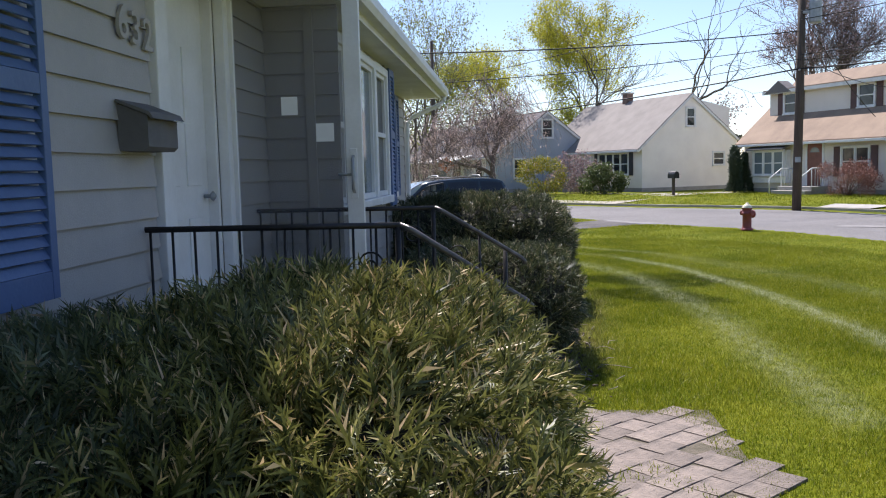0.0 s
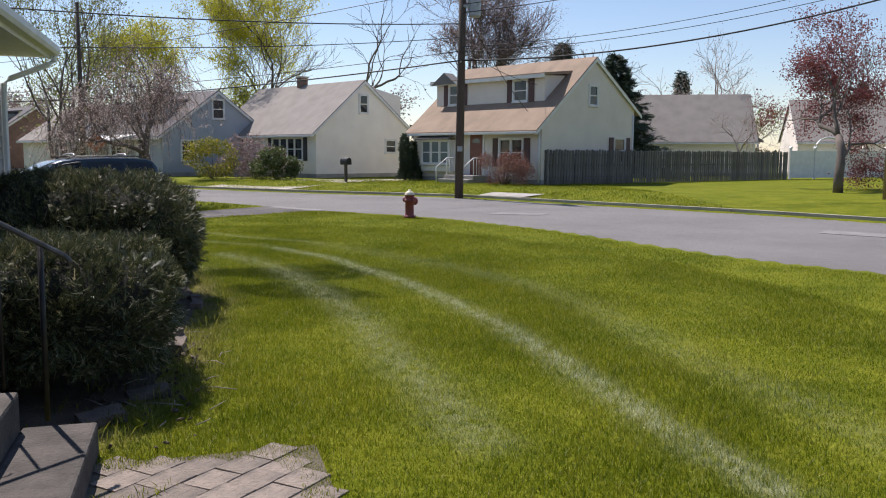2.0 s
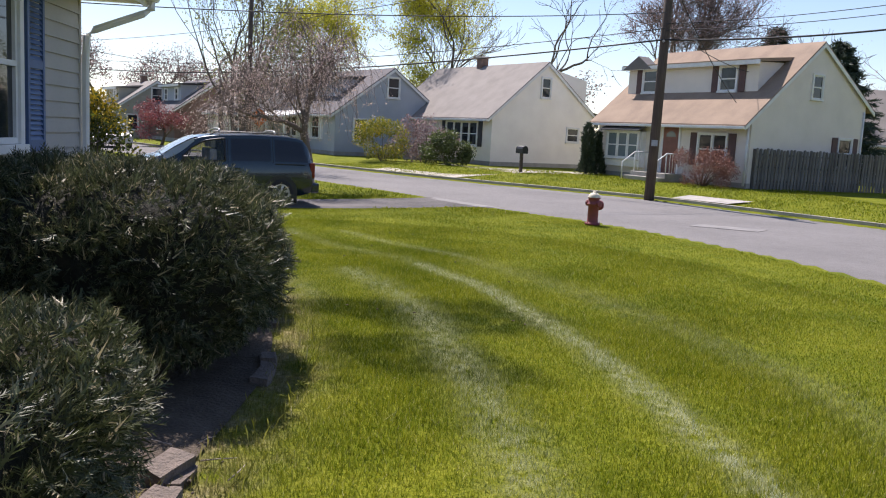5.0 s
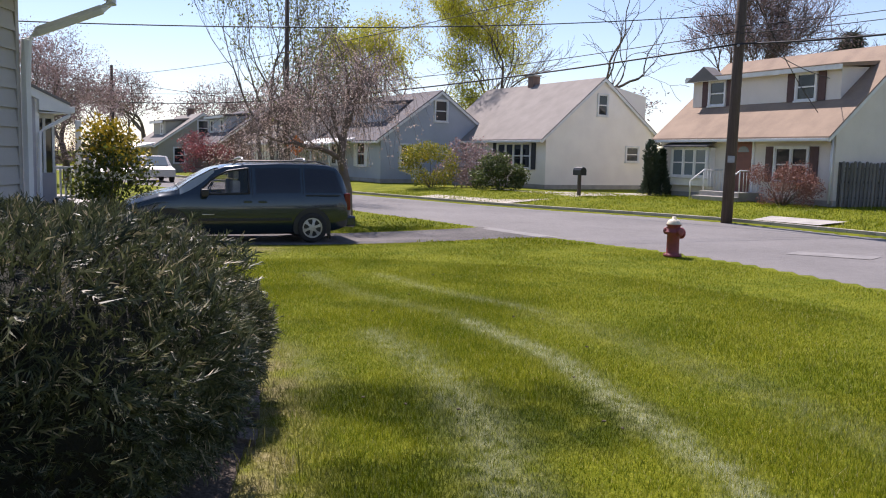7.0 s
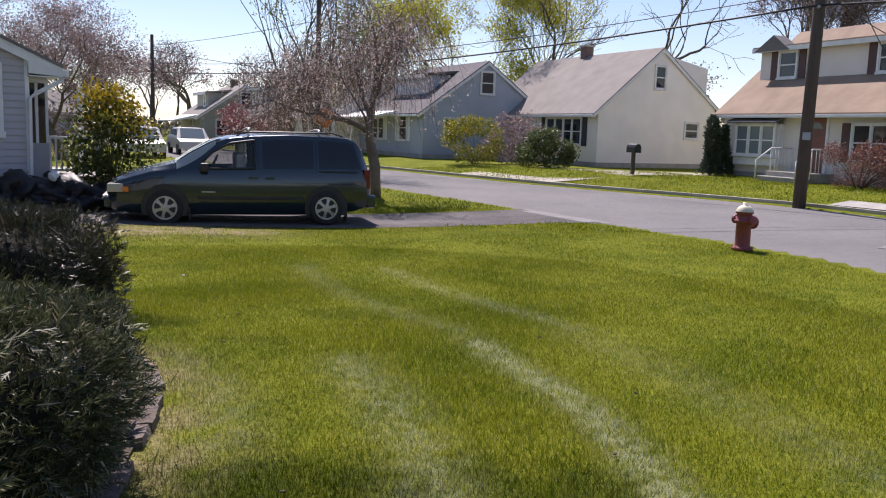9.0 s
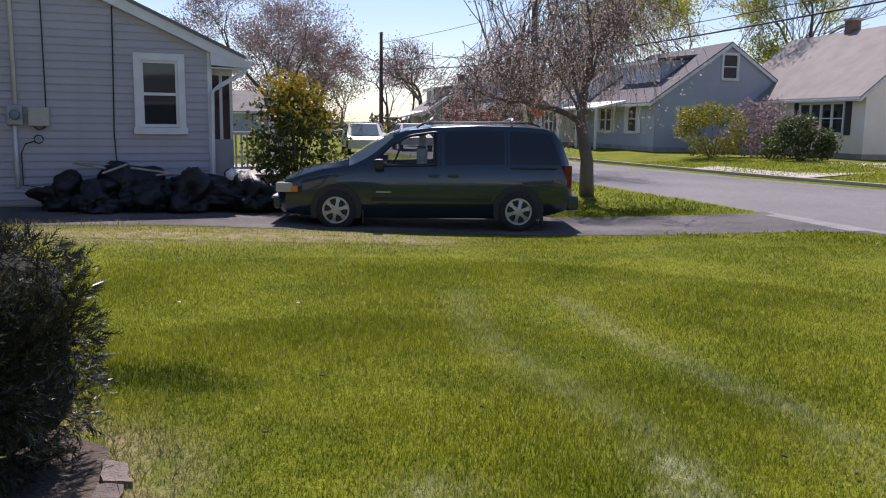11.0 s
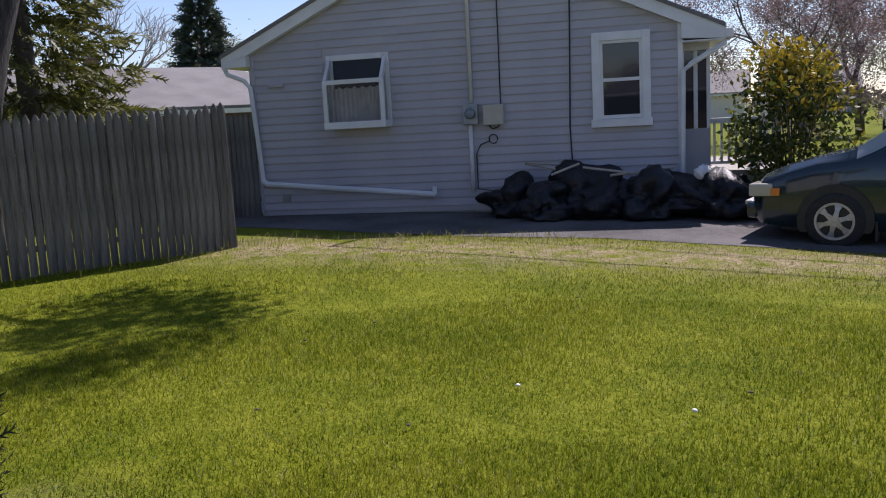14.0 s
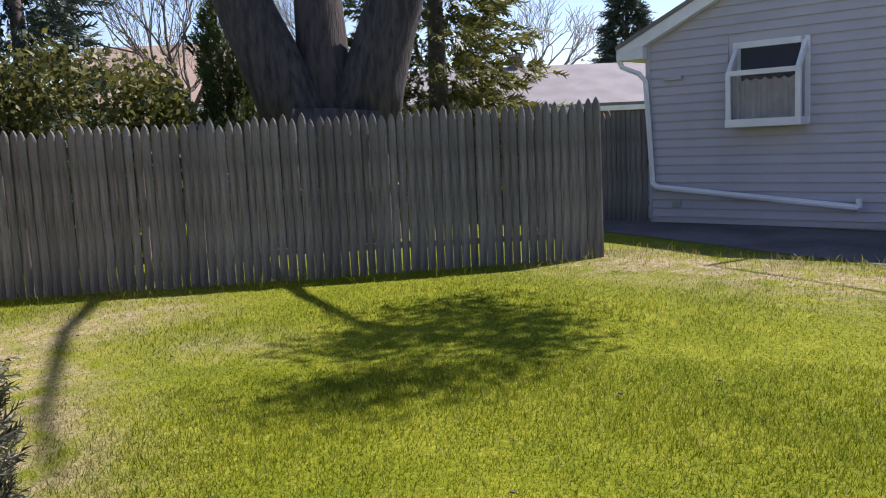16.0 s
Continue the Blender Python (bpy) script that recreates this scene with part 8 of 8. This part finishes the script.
pave = empty("paver_patch", OWN, "clay paver path in front of the steps, weedy at the edges", "paving", kind="structure")
PX0, PX1, PY0, PY1 = 1.70, 2.96, -6.9, -4.40
box("sand_bed", (PX0, PY0, -0.1), (PX1 - 0.05, PY1 - 0.03, 0.009), M["sand"], pave)
pm_ = done("tmp_paver", box_data(-0.115, -0.095, 0, 0.115, 0.095, 0.05, 0.005), M["paver"]).data
bpy.data.objects.remove(bpy.data.objects["tmp_paver"])
ca, sa = math.cos(radians(45)), math.sin(radians(45))
cells = []
for r_ in range(-30, 31):
    for c_ in range(-16, 17):
        cells.append((c_ * 0.236 + (r_ % 2) * 0.118, r_ * 0.196))
for u, v in cells:
    x = (PX0 + PX1) / 2 + u * ca - v * sa
    y = (PY0 + PY1) / 2 + u * sa + v * ca
    edge = 0.07 * math.sin(y * 3) + 0.05 * math.sin(y * 7.3)
    if not (PX0 + 0.06 < x < PX1 - 0.06 + edge and PY0 + 0.05 < y < PY1 - 0.03):
        continue
    p = new("paver", pm_)
    p.parent = pave
    p.matrix_local = pose(x, y, -0.034 + random.gauss(0, 0.003), random.gauss(0, 0.7), random.gauss(0, 0.7), 45 + random.gauss(0, 0.8))
for x, y in ((-3.72, 17.26), (-2.84, 17.74)):
    bm = bmesh.new()
    bmesh.ops.create_icosphere(bm, subdivisions=2, radius=0.014)
    bmesh.ops.scale(bm, vec=(1.3, 0.9, 0.7), verts=bm.verts)
    ob = done("pebble", bm, M["paper"], True)
    ob.location = (x, y, 0.02)
    tagged(ob, "small white pebble lying in the lawn", "pebble", "pebbles in the lawn")
for i in range(40):
    x, y = random.uniform(-8, 3), random.uniform(12, 22)
    bm = bmesh.new()
    bmesh.ops.create_icosphere(bm, subdivisions=1, radius=0.013)
    bmesh.ops.scale(bm, vec=(1.4, 0.8, 0.6), verts=bm.verts)
    ob = done("dead_leaf", bm, M["soil"])
    ob.matrix_world = pose(x, y, float(height(x, y)) + 0.03, 0, 0, random.uniform(0, 180))
    tagged(ob, "small curled brown dead leaf in the lawn", "dead leaf", "dead leaves in the lawn")

leaf_mesh = bpy.data.objects["dead_leaf"].data
for i in range(110):
    q = OWN @ Vector((random.uniform(1.55, 2.3), random.uniform(-4.3, -1.2), 0))
    ob = new("dead_leaf", leaf_mesh)
    ob.matrix_world = pose(q.x, q.y, float(height(q.x, q.y)) + 0.03, random.gauss(0, 25), random.gauss(0, 25), random.uniform(0, 360)) @ Matrix.Scale(random.uniform(0.7, 1.9), 4)
    tagged(ob, "small curled brown dead leaf on the soil of the bed", "dead leaf", "dead leaves in the bed")
for i in range(26):
    q = OWN @ Vector((random.uniform(1.5, 2.5), random.uniform(-4.35, -0.9), 0))
    a_ = random.uniform(0, math.pi)
    ln = random.uniform(0.12, 0.34)
    st = tubes("fallen_twig", [([(-ln / 2, 0, 0.012), (0, random.gauss(0, 0.02), 0.022), (ln / 2, 0, 0.010)], [0.004, 0.0035, 0.002])], M["bark_pale"], None, 5)
    st.matrix_world = pose(q.x, q.y, float(height(q.x, q.y)) + 0.02, 0, 0, math.degrees(a_))
    tagged(st, "thin pale dry twig fallen beside the bed", "twig", "fallen twigs")


# ---------------------------------------------------------------- grass
def lawn_mask(X_, Y_):
    ok = ~inside(X_, Y_, ROAD_POLY) & ~inside(X_, Y_, DRIVE_POLY)
    c0, s0 = math.cos(radians(8.85)), math.sin(radians(8.85))
    dx, dy = X_ + 2.01, Y_ - 9.57
    d_ = dx * c0 + dy * s0
    t_ = -dx * s0 + dy * c0
    bed = inside(d_, t_, [(-9, -4.2)] + BED_LOCAL + [(-0.6, 4.95), (-1.4, 4.9), (-1.4, 1.75), (-9, 1.75)]) | ((d_ < 1.68) & (t_ < -4.2))
    pav = (d_ > PX0) & (d_ < PX1 - 0.20 + 0.07 * np.sin(t_ * 3) + 0.05 * np.sin(t_ * 7.3)) & (t_ > PY0) & (t_ < PY1 - 0.16 + 0.04 * np.sin(d_ * 9))
    c1, s1 = math.cos(radians(48.5)), math.sin(radians(48.5))
    nx, ny = X_ + 11.63, Y_ - 21.63
    nbx, nby = nx * c1 + ny * s1, -nx * s1 + ny * c1
    return ok & ~bed & ~pav & ~((nby > -0.1) & (nbx < 5) & (nbx > -6))


def paver_joints(X_, Y_):
    """Where weeds stand between the pavers and along their edge."""
    f = np.sin(X_ * 5.1 + 2 * np.sin(Y_ * 3.3)) + np.sin(Y_ * 6.7 + 1.5 * np.sin(X_ * 4.1))
    c0, s0 = math.cos(radians(8.85)), math.sin(radians(8.85))
    d_ = (X_ + 2.01) * c0 + (Y_ - 9.57) * s0
    t_ = -(X_ + 2.01) * s0 + (Y_ - 9.57) * c0
    on = (d_ > PX0) & (d_ < PX1) & (t_ > PY0) & (t_ < PY1 + 0.05)
    return on & ((f > 1.25) | ((t_ > PY1 - 0.22) & (f > 0.2)) | ((d_ > PX1 - 0.2) & (f > -0.4)))


def grass(name, xs_, ys_, density, low, high, width, keep, label, seed, mask=None, per=4):
    g = np.random.default_rng(seed)
    n_ = int((xs_[1] - xs_[0]) * (ys_[1] - ys_[0]) * density)
    x = g.uniform(*xs_, n_)
    y = g.uniform(*ys_, n_)
    ok = (mask or lawn_mask)(x, y) & keep(x, y)
    ba = bareness(x, y)
    ok &= g.random(n_) > ba * 0.85
    x, y = x[ok], y[ok]
    n_ = len(x)
    z = height(x, y)
    cl = np.array([0.5 + 0.5 * math.sin(a * 2.1 + 1.3 * math.sin(b * 1.7)) for a, b in zip(x, y)])
    h = g.uniform(low, high, n_) * (0.75 + 0.5 * cl)
    a = g.uniform(0, 2 * math.pi, n_)
    ln = g.normal(0, 0.6, n_) * h
    b = g.uniform(0, 2 * math.pi, n_)
    wx, wy = np.cos(a) * width, np.sin(a) * width
    mx, my = np.cos(b) * ln, np.sin(b) * ln
    base = np.stack([x, y, z - 0.004], 1)
    w3 = np.stack([wx, wy, np.zeros(n_)], 1)
    mid = base + np.stack([mx * 0.4, my * 0.4, h * 0.6], 1)
    tip = base + np.stack([mx, my, h], 1)
    Q = np.stack([base - w3, base + w3, tip], axis=1) if per == 3 else np.stack([base - w3, mid + w3, tip, mid - w3], axis=1)
    ob = quads_object(name, Q, M["grass_blades"], per)
    for nm, val in (("dry", track_sheen(x, y)), ("bare", bareness(x, y)), ("lush_and_shade", painted_shade(x, y))):
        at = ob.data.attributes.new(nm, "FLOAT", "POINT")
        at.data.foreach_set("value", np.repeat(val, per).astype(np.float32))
    return tagged(ob, label, "grass", kind="stuff")


WALK = [(2.2, 2.0), (2.0, 6.0), (1.9, 9.0), (1.7, 11.5), (0.5, 14.3), (-0.9, 15.7)]


def near_walk(lo, hi):
    def keep(x, y):
        q = polyline_dist(x, y, WALK)
        return (q >= lo) & (q < hi)
    return keep


grass("lawn_grass_near", (-4, 6), (2.5, 19), 7600, 0.020, 0.046, 0.0026, near_walk(0, 2.4), "mown green lawn grass with paler dry blades", 101, per=3)
grass("lawn_grass_middle", (-8, 9), (2.5, 22), 4200, 0.020, 0.042, 0.0032, near_walk(2.4, 5.5), "mown green lawn grass a few steps from the walk", 106, per=3)
grass("lawn_grass_far", (-11, 12), (0, 30), 1500, 0.018, 0.036, 0.0042, near_walk(5.5, 13), "mown green lawn grass farther off", 102, per=3)
grass("verge_grass", (-9, 14), (25, 46), 160, 0.03, 0.07, 0.012, lambda x, y: polyline_dist(x, y, WALK) > 9, "verge grass along the street", 103)
grass("edge_weeds", (-12, 4), (5, 22), 260, 0.06, 0.14, 0.004, lambda x, y: (polyline_dist(x, y, BED_EDGE) < 0.35) | (polyline_dist(x, y, [(-10.4, 17.6), (-9.4, 18.9), (-8.2, 20.4)]) < 0.5) | (polyline_dist(x, y, [(-10.3, 17.3), (-9.6, 10.8)]) < 0.35), "taller tufts along the bed, fence and driveway", 104)
grass("bed_weeds", (-1.2, 1.6), (4.5, 9.5), 900, 0.04, 0.13, 0.0035, lambda x, y: polyline_dist(x, y, BED_EDGE[:4]) < 0.42, "coarse weeds among the litter by the steps", 107, lambda x, y: np.sin(x * 9 + 3 * np.sin(y * 5)) + np.sin(y * 11 + x * 4) > 0.2)
grass("paver_weeds", (-1, 4), (2, 7), 1300, 0.02, 0.06, 0.003, lambda x, y: x > -50, "weeds and grass growing between the clay pavers", 105, paver_joints)
